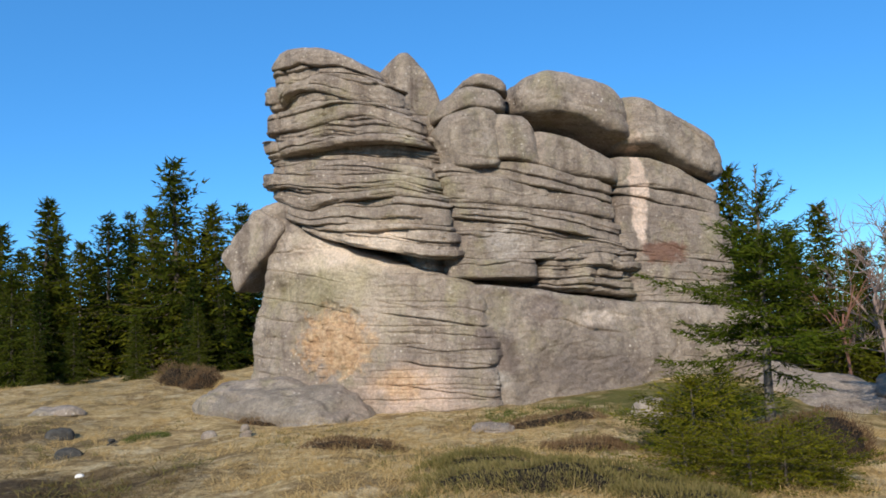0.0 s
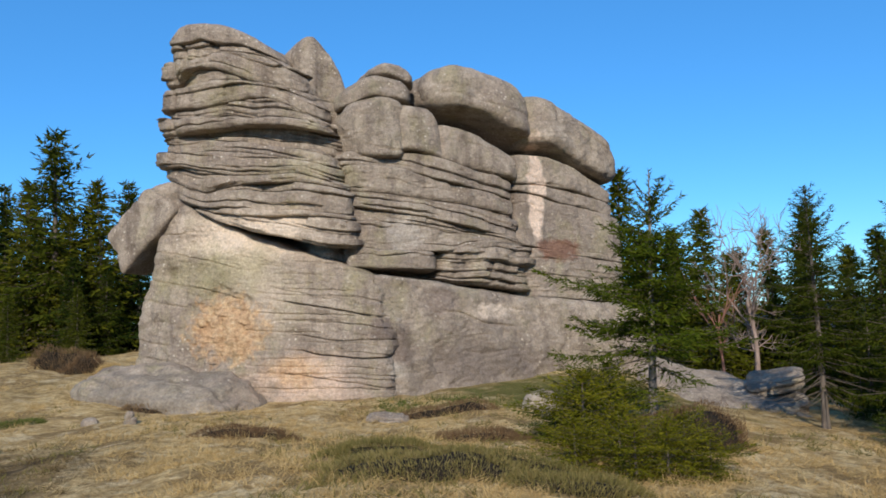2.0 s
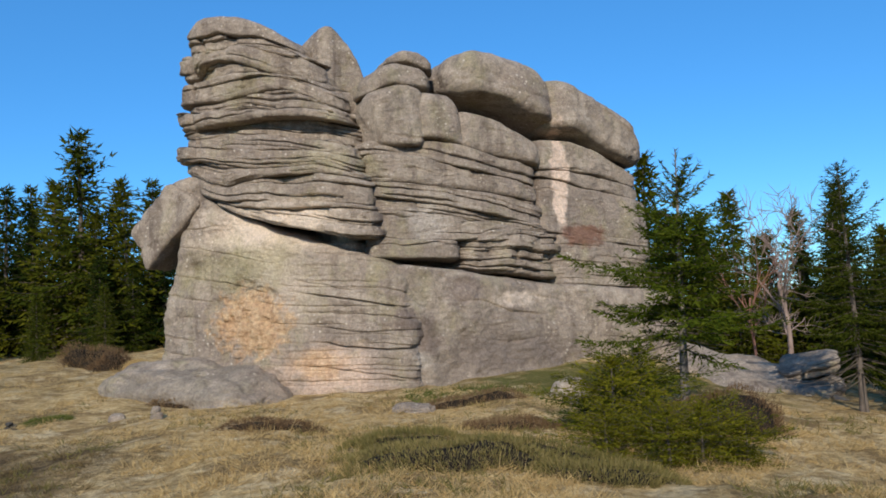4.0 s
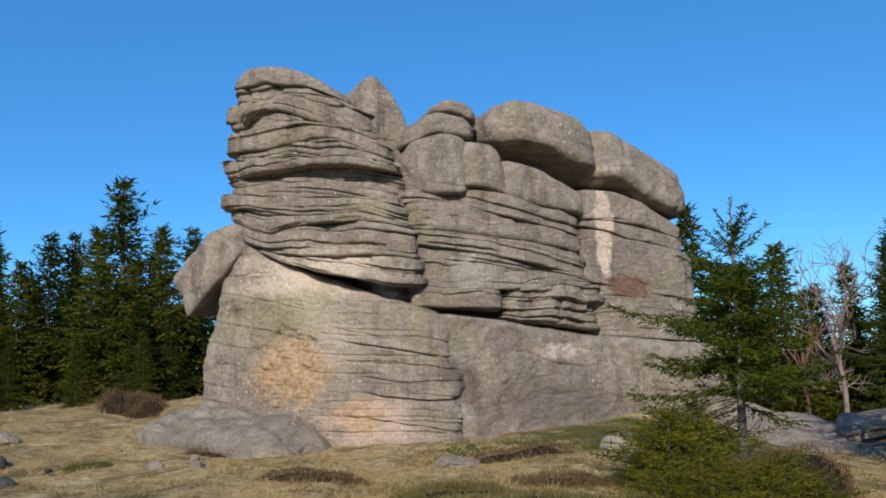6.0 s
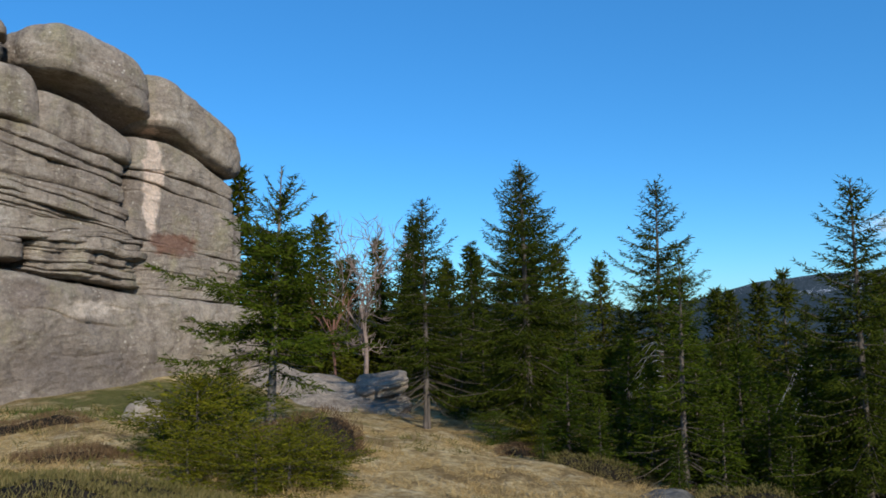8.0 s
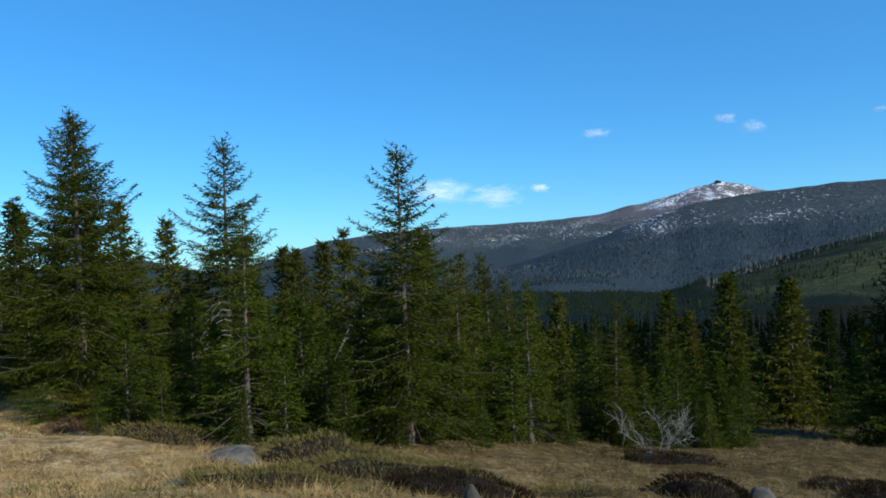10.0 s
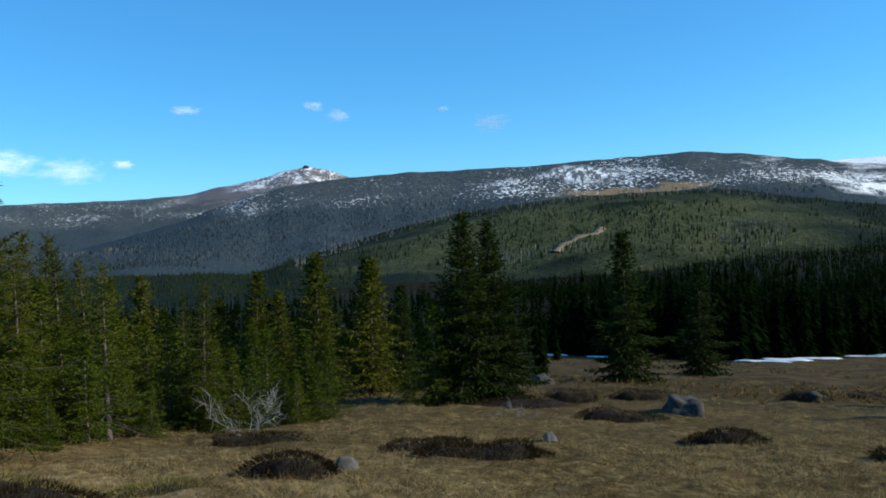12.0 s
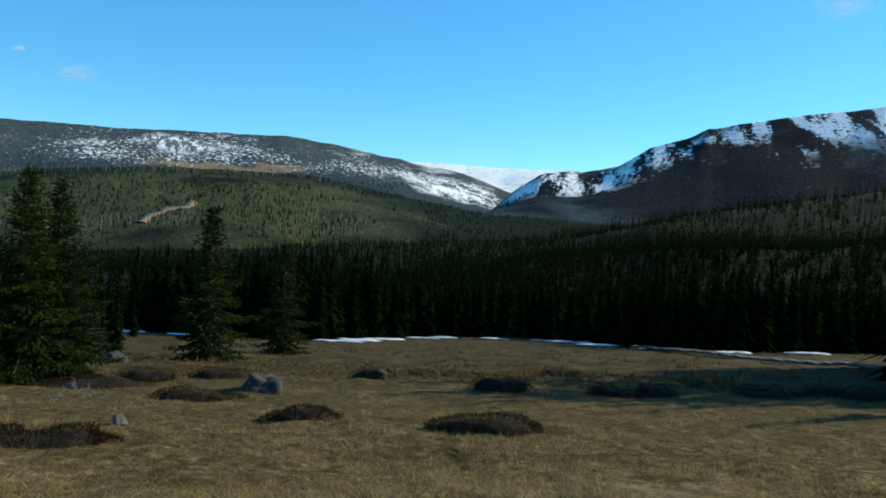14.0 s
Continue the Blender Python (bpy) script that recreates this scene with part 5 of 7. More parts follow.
plant([
    ("lofty", 8.76, 13.62, 4.5),
    ("grand", 10.42, 12.50, 5.46),
    ("gappy", 14.35, 12.44, 6.1),
    ("gappy", 10.98, 6.27, 4.6),
    ("slim", 19.78, 19.14, 5.21),
    ("slim", 20.45, 15.13, 4.59),
    ("slim_b", 21.4, 13.67, 5.32),
    ("slim", 22.69, 15.38, 5.13),
    ("young_b", 11.58, 9.48, 2.48),
    ("slim_b", 15.9, 22.58, 4.54),
    ("slim", 17.75, 23.7, 5.21),
    ("slim", 14.11, 22.61, 4.76),
    ("slim", 14.52, 24.71, 3.83),
    ("slim", 23.5, 11.86, 5.55),
    ("slim", 21.26, 9.51, 4.68),
    ("slim_b", 18.11, 19.41, 3.28),
    ("young", 14.17, 14.88, 2.03),
    ("young", 11.91, 19.26, 1.25),
    ("slim", 18.05, 16.57, 3.44),
    ("young_b", 12.12, 16.04, 2.37),
    ("young_b", 13.21, 14.41, 1.71),
    ("young_b", 14.7, 14.32, 2.12),
], "spruces on the slope beside the outcrop")
for k in range(11):
    a, r = radians(22 + 2.1 * k), 25 + 5 * ((k * 0.618) % 1)
    plant([("full" if k % 2 else "slim", r * math.sin(a), r * math.cos(a), 4.4 + 1.3 * ((k * 0.377) % 1))], "spruces on the slope beside the outcrop")
plant([
    ("young", 13.71, 12.42, 1.78),
    ("young_b", 15.86, 11.21, 2.57),
    ("young", 14.47, 9.67, 1.93),
    ("young_b", 16.56, 10.07, 2.86),
    ("young", 10.67, 15.26, 1.17),
    ("young", 10.86, 12.51, 0.77),
    ("young_b", 11.87, 12.22, 1.29),
    ("young_b", 16.41, 8.13, 2.82),
    ("young_b", 16.69, 7.48, 2.8),
    ("young_b", 17.15, 12.87, 2.91),
    ("slim", 17.2, 14.47, 4.53),
    ("slim_b", 16.27, 17.01, 4.17),
    ("full", 16.58, 11.94, 3.69),
    ("slim", 18.19, 11.23, 3.96),
    ("full", 15.28, 14.42, 3.4),
    ("full", 13.53, 16.83, 3.06),
    ("slim", 18.3, 8.8, 3.95),
    ("full", 17.1, 9.03, 3.25),
    ("full", 17.74, 7.52, 3.63),
    ("slim_b", 12.59, 17.57, 2.63),
    ("young_b", 13.06, 10.83, 1.8),
    ("full", 12.78, 14.14, 1.95),
], "spruces on the slope beside the outcrop")
plant([
    ("slim_b", 19.94, 10.21, 4.62),
    ("slim", 20.51, 8.94, 4.53),
    ("slim", 21.78, 8.42, 3.91),
    ("slim_b", 23.16, 7.39, 3.59),
    ("slim", 23.84, 4.38, 3.76),
    ("full", 25.05, 2.68, 4.48),
    ("slim", 27.13, 1.11, 4.62),
    ("slim_b", 22.93, 10.92, 3.64),
    ("slim", 26.74, 9.37, 3.9),
    ("slim_b", 21.5, 5.88, 2.84),
    ("slim", 25.6, 5.86, 3.08),
    ("slim", 26.93, 3.96, 3.45),
    ("young_b", 14.86, 9.14, 2.11),
    ("young", 14.18, 9.3, 1.62),
    ("young_b", 16.02, 7.99, 1.79),
    ("young_b", 15.78, 7.29, 1.69),
    ("young_b", 16.54, 6.73, 1.74),
    ("young", 16.23, 6.11, 1.69),
    ("young_b", 17.43, 5.63, 1.98),
    ("young", 17.09, 4.96, 1.89),
    ("young", 17.75, 4.35, 1.72),
    ("young_b", 18.89, 3.65, 2.16),
], "young spruces along the meadow edge")
plant([
    ("young", 17.99, 2.92, 1.37),
    ("young", 18.04, 2.42, 1.8),
    ("young_b", 18.58, 2.0, 1.56),
    ("young", 15.47, 6.73, 1.14),
    ("young", 14.85, 8.11, 1.2),
    ("slim", 18.56, 12.67, 2.3),
    ("slim", 15.07, 12.39, 3.05),
    ("young_b", 14.17, 10.24, 1.6),
    ("slim", 19.73, 14.51, 4.41),
    ("slim", 19.55, 20.82, 3.48),
    ("slim", 17.56, 17.16, 2.35),
    ("young_b", 13.75, 13.9, 1.25),
    ("young", 12.88, 14.74, 1.26),
    ("gappy", 13.24, 15.76, 6.51),
    ("slim_b", 20.85, 12.77, 3.14),
    ("slim", 23.91, 13.45, 3.75),
], "young spruces along the meadow edge")
EDGE = [(8.1, 9.6), (8.5, 8.2), (8.8, 7.3), (9.3, 6.6), (10.0, 6.2), (10.8, 5.8), (11.6, 5.3), (12.4, 4.8), (14.1, 4.3), (15.1, 3.4), (15.8, 2.6), (17.0, 2.1)]
plant([("slim_b", 9.25, 7.95, 3.3), ("slim", 12.6, 6.1, 3.0), ("slim_b", 13.6, 5.2, 2.9), ("slim", 15.6, 4.1, 2.8), ("slim_b", 11.3, 6.9, 2.6)], "young spruces along the meadow edge")
for k in range(34):
    at = k / 33 * (len(EDGE) - 1.001)
    (x0, y0), (x1, y1) = EDGE[int(at)], EDGE[int(at) + 1]
    back = 0.25 + 1.6 * ((k * 0.618) % 1)
    x, y = x0 + (x1 - x0) * (at % 1), y0 + (y1 - y0) * (at % 1)
    grow = 1 + back / math.hypot(x, y)
    plant([("young" if k % 3 else "young_b", x * grow, y * grow, (0.75 + 0.75 * back) * tree_rng.uniform(0.7, 1.25))], "young spruces along the meadow edge")
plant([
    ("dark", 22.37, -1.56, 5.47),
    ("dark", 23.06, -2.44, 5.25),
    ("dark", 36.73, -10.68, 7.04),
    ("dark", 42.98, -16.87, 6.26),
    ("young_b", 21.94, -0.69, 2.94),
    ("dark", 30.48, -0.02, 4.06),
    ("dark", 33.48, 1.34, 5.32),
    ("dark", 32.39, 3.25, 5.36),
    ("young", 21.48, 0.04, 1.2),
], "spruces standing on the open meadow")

# the lone spruce in front of the outcrop
lone = spruce_meshes(4.04, 21, spread=0.36, whorls=36, clear=0.27, droop=0.3, fine=2.3, leader=0.22, gap=0.16, stout=0.014, ragged=0.6, taper=1.05, bare_low=0.36, slim=0.24, open_top=0.26, needles=NEEDLES_BRIGHT, bark=GREY_BARK)
spruce(4.63, 11.63, "young spruce with a bare grey lower trunk on open grass", lone, "", name="lone_spruce").rotation_euler = (0, radians(2.6), 0)


# ---- bare tree, deadwood ----
def limb_paths(rng, start, direction, length, radius, depth, spread, up, tip=0.006):
    """A branching set of crooked tapered limbs."""
    paths = []
    n = 6
    pts, d = [np.array(start, float)], np.array(direction, float)
    for _ in range(n):
        d = d + rng.normal(size=3) * 0.13 + np.array([0, 0, up * 0.06])
        d /= np.linalg.norm(d)
        pts.append(pts[-1] + d * length / n)
    rad = np.linspace(radius, radius * (0.55 if depth else 0.25), n + 1)
    paths.append((np.array(pts), rad))
    if depth:
        for k in range(rng.integers(4, 6)):
            i = rng.integers(2, n + 1)
            side = rng.normal(size=3)
            side -= d * np.dot(side, d)
            side /= np.linalg.norm(side) + 1e-9
            nd = d * rng.uniform(0.5, 0.9) + side * spread * rng.uniform(0.6, 1.2) + np.array([0, 0, up * 0.3])
            paths += limb_paths(rng, pts[i], nd / np.linalg.norm(nd), length * rng.uniform(0.5, 0.75), max(rad[i] * 0.6, tip), depth - 1, spread, up, tip)
    return paths


def bare_tree(x, y, stems, height, seed, mat, label, name="bare_tree", depth=4, spread=0.95, thick=0.016):
    rng = np.random.default_rng(seed)
    ob = thing(name, x, y, float(ground_z(x, y)) - 0.1, label, "tree")
    for k in range(stems):
        lean = rng.normal(size=2) * 0.10
        d = np.array([lean[0], lean[1], 1.0])
        paths = limb_paths(rng, (rng.normal() * 0.15, rng.normal() * 0.15, 0), d / np.linalg.norm(d), height * 0.5 * rng.uniform(0.9, 1.1), thick * height, depth, spread, 0.8, 0.009)
        v, f = tubes(paths, 5)
        v[:, 2] *= height / v[:, 2].max() if k == 0 else 0.85 * height / v[:, 2].max()
        part("stem", mesh_of("stem", v, f, [mat]), ob)
    return ob


bare_tree(10.19, 18.91, 1, 4.89, 3, ROWAN, "leafless grey-pink rowan with fine twigs behind flat rocks")
bare_tree(9.63, 18.65, 1, 3.53, 8, ROWAN_RED, "leafless thin reddish tree beside a bare rowan", depth=2, spread=0.4, thick=0.012)


def deadwood(x, y, size, seed, label, count=6):
    rng = np.random.default_rng(seed)
    ob = thing("dead_branches", x, y, float(ground_z(x, y)) - 0.05, label, "deadwood")
    for k in range(count):
        a = k / count * 6.28 + rng.normal() * 0.3
        d = np.array([math.cos(a), math.sin(a), rng.uniform(0.2, 1.0)])
        v, f = tubes(limb_paths(rng, (0.1 * math.cos(a), 0.1 * math.sin(a), 0), d / np.linalg.norm(d), size * rng.uniform(0.6, 1.0), 0.009 * size, 2, 0.9, 0.2, 0.005), 5)
        part("branch", mesh_of("branch", v, f, [SILVER]), ob)
    return ob


deadwood(14.7, 3.2, 0.75, 5, "bleached silvery dead branches spread over grass", 7)
deadwood(17.85, -2.14, 0.4, 9, "small bleached dead branches on the meadow", 4)
deadwood(17.97, 2.61, 0.6, 12, "small bleached dead branches under young spruces", 3)


def dead_limb_fan(x, y, z, direction, seed):
    """Grey dead limbs hanging in an arc from a trunk."""
    rng = np.random.default_rng(seed)
    ob = thing("dead_limbs", x, y, z, "grey leafless dead limbs drooping from a spruce trunk", "deadwood")
    for k in range(9):
        t = np.linspace(0, 1, 8)
        a = direction + rng.normal() * 0.25
        reach, drop = rng.uniform(0.35, 0.85), rng.uniform(0.35, 0.95)
        z0 = -0.35 + 0.11 * k + rng.normal() * 0.06
        pts = np.stack([math.cos(a) * reach * t, math.sin(a) * reach * t, z0 + 0.25 * t - drop * t ** 2.2], -1) + rng.normal(size=(8, 3)) * 0.012
        v, f = tubes([(pts, 0.008 * (1.05 - t) + 0.003)], 5)
        part("branch", mesh_of("branch", v, f, [SILVER]), ob)


dead_limb_fan(13.1, 11.36, 0.62, 2.4, 1)
dead_limb_fan(14.3, 8.88, 0.35, 2.6, 2)


# ---- loose stones and slabs ----
def stone(x, y, radii, turn, seed, label, sink=0.3, name="stone", power=3.4, group="", taper=0.35, mat=STONE):
    z = float(ground_z(x, y)) + radii[2] * (1 - 2 * sink)
    me = boulder_mesh(name, (x, y, z), radii, turn, seed, power=power, rough=0.12 * min(1, max(radii)), n=14, base=(x, y, z), mat=mat, taper=taper, fine=0.03 * min(1, max(radii) * 2), strata=0.02, facets=min(0.5 * max(radii), 0.7 * radii[2]))
    ob = new(name, me)
    ob.location = (x, y, z)
    return tagged(ob, label, "rock", group)


stone(-3.49, 13.89, (0.09, 0.08, 0.12), (0, 0, 20), 1, "small grey stone standing in dry grass")
stone(-4.35, 14.69, (0.12, 0.09, 0.05), (0, 0, 10), 2, "small flat grey stone in dry grass")
stone(0.77, 13.68, (0.42, 0.25, 0.07), (0, 4, -10), 3, "flat grey stone lying in dry grass", power=5)
stone(3.35, 13.08, (0.22, 0.2, 0.07), (8, -28, 20), 4, "pale grey angular rock on a mossy bank", power=4)
stone(-8.53, 17.6, (0.65, 0.4, 0.07), (0, 0, 10), 5, "low grey boulder beside the wood")
stone(8.05, 7.3, (0.55, 0.4, 0.11), (0, 4, 30), 21, "low rounded grey boulder in the grass", sink=0.52, power=3, mat=MID_STONE)
stone(10.25, 1.24, (0.07, 0.12, 0.075), (12, 8, 10), 22, "pale stone at the end of a heather bank", power=7, mat=MID_STONE)
stone(12.48, -1.79, (0.12, 0.09, 0.07), (0, 24, 10), 23, "small pale pointed stone among heather", power=7, taper=0.6, mat=MID_STONE)
stone(18.71, -6.38, (0.36, 0.42, 0.24), (9, 0, -14), 27, "dark grey angular boulder on the meadow", mat=DARK_STONE, power=8, taper=0.25)
stone(34.02, -6.1, (0.5, 0.4, 0.2), (0, 0, 10), 25, "dark grey boulder below the lone trees", mat=DARK_STONE, power=5)
stone(21.9, -11.44, (0.22, 0.2, 0.13), (0, 0, 10), 26, "small dark stone on the meadow", mat=DARK_STONE)
stone(3.39, 13.48, (0.3, 0.24, 0.15), (0, -10, 20), 27, "pale grey rock on a mossy bank", power=4)
stone(7.18, 3.67, (0.05, 0.05, 0.16), (0, -18, 10), 28, "small grey stump in the heather", mat=DARK_STONE)

stone(-7.35, 15.35, (0.26, 0.18, 0.09), (0, 4, 20), 31, "dark stone half sunk in peat and grass", mat=DARK_STONE, power=4)
stone(-6.3, 13.4, (0.2, 0.15, 0.10), (0, -6, 35), 32, "dark stone half sunk in peat and grass", mat=DARK_STONE, power=4)
stone(-5.25, 11.5, (0.06, 0.045, 0.02), (0, 0, 15), 33, "small white pebble lying on dark peat", mat=PEBBLE)
stone(-5.95, 14.3, (0.09, 0.07, 0.06), (0, 0, 50), 34, "small dark stone in dry grass", mat=DARK_STONE, power=4)


def rock_slab(x, y, z, wide, deep, thick, turn, seed, label, cut=0.35):
    """A flat angular slab; wide and deep along its own axes, its far right corner pushed out by cut."""
    corners = [(-wide / 2, -deep / 2), (wide / 2 - cut * wide * 0.6, -deep * 0.55), (wide / 2, deep * 0.3), (wide * 0.3, deep / 2), (-wide * 0.42, deep * 0.46)]
    me = slab_mesh("rock_slab", corners, (-thick, -thick), (0.0, -0.06), seed, edge=0.07, power=4.0, rough=0.09, strata=0.04, joints=(seed, seed + 1), mat=STONE, spacing=0.05, corner=0.08, wobble=0.08, cracks=[(0.5, 0.05, 0.08)])
    ob = new("rock_slab", me)
    ob.location = (x, y, z)
    ob.rotation_euler = [radians(q) for q in turn]
    return tagged(ob, label, "rock", "granite slabs beside the outcrop")


rock_slab(8.40, 16.25, -0.09, 3.2, 2.4, 0.8, (15, 11, -29), 61, "broad grey granite slab in sloping ground", 0.35)
rock_slab(8.27, 18.00, 0.28, 2.4, 1.6, 0.7, (16, 12, -20), 62, "broad grey granite slab in sloping ground", 0.2)
rock_slab(9.6, 16.75, 0.33, 1.15, 1.1, 0.32, (14, -12, -23), 63, "flat grey slab stacked on another rock", 0.3)
rock_slab(9.96, 16.66, -0.09, 0.85, 0.9, 0.4, (8, 12, -32), 64, "grey granite slab under a flat one", 0.3)
rock_slab(9.40, 15.18, -0.42, 0.55, 0.9, 0.5, (10, 10, -23), 65, "grey granite slab with a shaded end", 0.4)


# ---- heather, bilberry and juniper ----
def mound(x, y, rx, ry, rz, seed, mat, label, name, count, length=0.14, turn=0.0, category="shrub", group="", width=0.022):
    """A low bush: a lumpy twiggy core under a coat of short sprigs."""
    rng = np.random.default_rng(seed)
    count = int(count * 1.9)
    z = float(ground_z(x, y))
    ob = thing(name, x, y, z, label, category, group)
    ca, sa = math.cos(turn), math.sin(turn)
    n, m = 20, 8
    th = np.arange(n) / n * 2 * math.pi
    rings = []
    for k in range(m):
        e = k / (m - 1) * math.pi / 2
        px, py = rx * np.cos(th) * math.cos(e), ry * np.sin(th) * math.cos(e)
        rings.append(np.stack([ca * px - sa * py, sa * px + ca * py, np.full(n, rz * math.sin(e))], -1))
    core = np.array(rings)
    lump = 1 + 0.28 * fbm(core * 2.2 + seed, 3, seed)
    core = core * 0.86 * lump[..., None]
    g = ground_z(x + core[..., 0], y + core[..., 1]) - z
    core[..., 2] += g - 0.06
    part("core", mesh_of("core", core.reshape(-1, 3), grid_faces(m, n), [SOIL]), ob)
    a, e = rng.random(count) * 6.283, np.arcsin(rng.random(count))
    px, py = rx * np.cos(a) * np.cos(e), ry * np.sin(a) * np.cos(e)
    P = np.stack([ca * px - sa * py, sa * px + ca * py, rz * np.sin(e)], -1)
    P *= (0.8 + 0.2 * rng.random(count) ** 0.5)[:, None] * (1 + 0.28 * fbm(P * 2.2 + seed, 3, seed))[:, None]
    D = P / np.array([rx, ry, rz]) * 0.7 + np.array([0, 0, 0.75]) + rng.normal(size=(count, 3)) * 0.4
    P[:, 2] += ground_z(x + P[:, 0], y + P[:, 1]) - z - 0.03
    v, f = blades(P, D, length * 0.42 * rng.uniform(0.6, 1.4, count), width * 0.42 * rng.uniform(0.7, 1.4, count), rng)
    part("foliage", mesh_of("foliage", v, f, [mat], smooth=False), ob)["kind"] = "stuff"
    return ob


mound(10.0, 1.83, 0.62, 0.3, 0.26, 1, HEATHER, "low dark brown heather mound on the meadow", "heather_mound", 1500, 0.14, -1.39, group="heather mounds on the meadow")
mound(11.25, -0.57, 1.1, 0.45, 0.2, 2, HEATHER, "low dark brown heather mound on the meadow", "heather_mound", 2600, 0.14, -1.62, group="heather mounds on the meadow")
mound(11.84, 0.08, 0.7, 0.35, 0.16, 3, HEATHER, "low dark brown heather mound on the meadow", "heather_mound", 1400, 0.14, -1.56, group="heather mounds on the meadow")
mound(12.32, -4.5, 0.65, 0.35, 0.22, 4, HEATHER, "low dark brown heather mound on the meadow", "heather_mound", 1600, 0.14, -1.92, group="heather mounds on the meadow")
mound(10.03, -6.49, 0.95, 0.5, 0.24, 5, HEATHER, "low dark brown heather mound on the meadow", "heather_mound", 2200, 0.14, -2.15, group="heather mounds on the meadow")
mound(17.51, -4.36, 0.95, 0.4, 0.25, 6, HEATHER, "low dark brown heather mound on the meadow", "heather_mound", 1600, 0.14, -1.81, group="heather mounds on the meadow")
mound(23.06, -4.74, 0.9, 0.5, 0.35, 7, HEATHER, "low dark brown heather mound on the meadow", "heather_mound", 1300, 0.14, -1.77, group="heather mounds on the meadow")
mound(23.51, -6.8, 1.0, 0.5, 0.35, 8, HEATHER, "low dark brown heather mound on the meadow", "heather_mound", 1300, 0.14, -1.85, group="heather mounds on the meadow")
mound(20.63, -2.94, 1.3, 0.6, 0.3, 9, HEATHER, "low dark brown heather mound on the meadow", "heather_mound", 1400, 0.14, -1.71, group="heather mounds on the meadow")
mound(17.15, -12.49, 0.85, 0.5, 0.42, 10, HEATHER, "low dark brown heather mound on the meadow", "heather_mound", 1300, 0.14, -2.20, group="heather mounds on the meadow")
mound(15.65, -14.76, 0.55, 0.4, 0.3, 11, HEATHER, "low dark brown heather mound on the meadow", "heather_mound", 800, 0.14, -2.33, group="heather mounds on the meadow")
mound(14.72, -15.37, 0.75, 0.4, 0.32, 12, HEATHER, "low dark brown heather mound on the meadow", "heather_mound", 900, 0.14, -2.38, group="heather mounds on the meadow")
mound(13.14, -17.91, 0.75, 0.5, 0.34, 13, HEATHER, "low dark brown heather mound on the meadow", "heather_mound", 900, 0.14, -2.51, group="heather mounds on the meadow")
mound(13.49, -20.99, 0.95, 0.5, 0.34, 14, HEATHER, "low dark brown heather mound on the meadow", "heather_mound", 900, 0.14, -2.57, group="heather mounds on the meadow")
mound(11.97, -21.3, 1.0, 0.5, 0.36, 15, HEATHER, "low dark brown heather mound on the meadow", "heather_mound", 900, 0.14, -2.63, group="heather mounds on the meadow")
mound(22.11, -11.26, 0.7, 0.4, 0.32, 16, HEATHER, "low dark brown heather mound on the meadow", "heather_mound", 700, 0.14, -2.04, group="heather mounds on the meadow")
mound(22.48, -19.37, 1.0, 0.5, 0.34, 17, HEATHER, "low dark brown heather mound on the meadow", "heather_mound", 700, 0.14, -2.28, group="heather mounds on the meadow")
mound(24.45, -15.88, 1.2, 0.5, 0.26, 18, HEATHER, "low dark brown heather mound on the meadow", "heather_mound", 800, 0.14, -2.15, group="heather mounds on the meadow")
mound(24.4, -14.37, 0.7, 0.4, 0.28, 19, HEATHER, "low dark brown heather mound on the meadow", "heather_mound", 600, 0.14, -2.10, group="heather mounds on the meadow")
mound(16.28, -19.52, 0.4, 0.3, 0.2, 20, HEATHER, "low dark brown heather mound on the meadow", "heather_mound", 400, 0.14, -2.45, group="heather mounds on the meadow")
mound(8.3, 5.08, 1.2, 0.5, 0.28, 21, HEATHER_GREEN, "low green and brown bilberry mound in dry grass", "bilberry_mound", 2600, 0.14, -1.02, group="heather mounds on the meadow")
mound(7.94, 4.19, 0.9, 0.4, 0.26, 22, HEATHER, "low dark brown heather mound on the meadow", "heather_mound", 1800, 0.14, -1.09, group="heather mounds on the meadow")
mound(6.78, 5.66, 0.9, 0.4, 0.2, 23, HEATHER_GREEN, "low green and brown bilberry mound in dry grass", "bilberry_mound", 2200, 0.14, -0.88, group="heather mounds on the meadow")
mound(9.1, 3.2, 0.5, 0.3, 0.14, 24, HEATHER_GREEN, "low green and brown bilberry mound in dry grass", "bilberry_mound", 900, 0.14, -1.23, group="heather mounds on the meadow")
mound(13.45, 2.84, 0.8, 0.35, 0.22, 25, HEATHER, "low dark brown heather mound on the meadow", "heather_mound", 1200, 0.14, -1.36, group="heather mounds on the meadow")
mound(0.87, 8.32, 1.3, 0.7, 0.2, 26, HEATHER_GREEN, "low green and brown bilberry mound in dry grass", "bilberry_mound", 4200, 0.14, -0.10, group="bilberry patches before the outcrop")
mound(1.73, 8.58, 1.0, 0.6, 0.18, 27, HEATHER_GREEN, "low green and brown bilberry mound in dry grass", "bilberry_mound", 2800, 0.14, -0.20, group="bilberry patches before the outcrop")
mound(-1.4, 12.12, 0.75, 0.35, 0.16, 28, HEATHER_RUST, "low dark brown heather mound on the meadow", "heather_mound", 1500, 0.14, 0.12, group="bilberry patches before the outcrop")
mound(4.59, 10.4, 0.9, 0.6, 0.5, 29, HEATHER_RUST, "rusty brown heath bank behind low bushes", "heather_mound", 2600, 0.14, -0.42, group="bilberry patches before the outcrop")
mound(1.71, 13.9, 0.9, 0.3, 0.2, 30, HEATHER_RUST, "rusty brown heather at the foot of the rock", "heather_mound", 1400, 0.14, -0.12, group="bilberry patches before the outcrop")
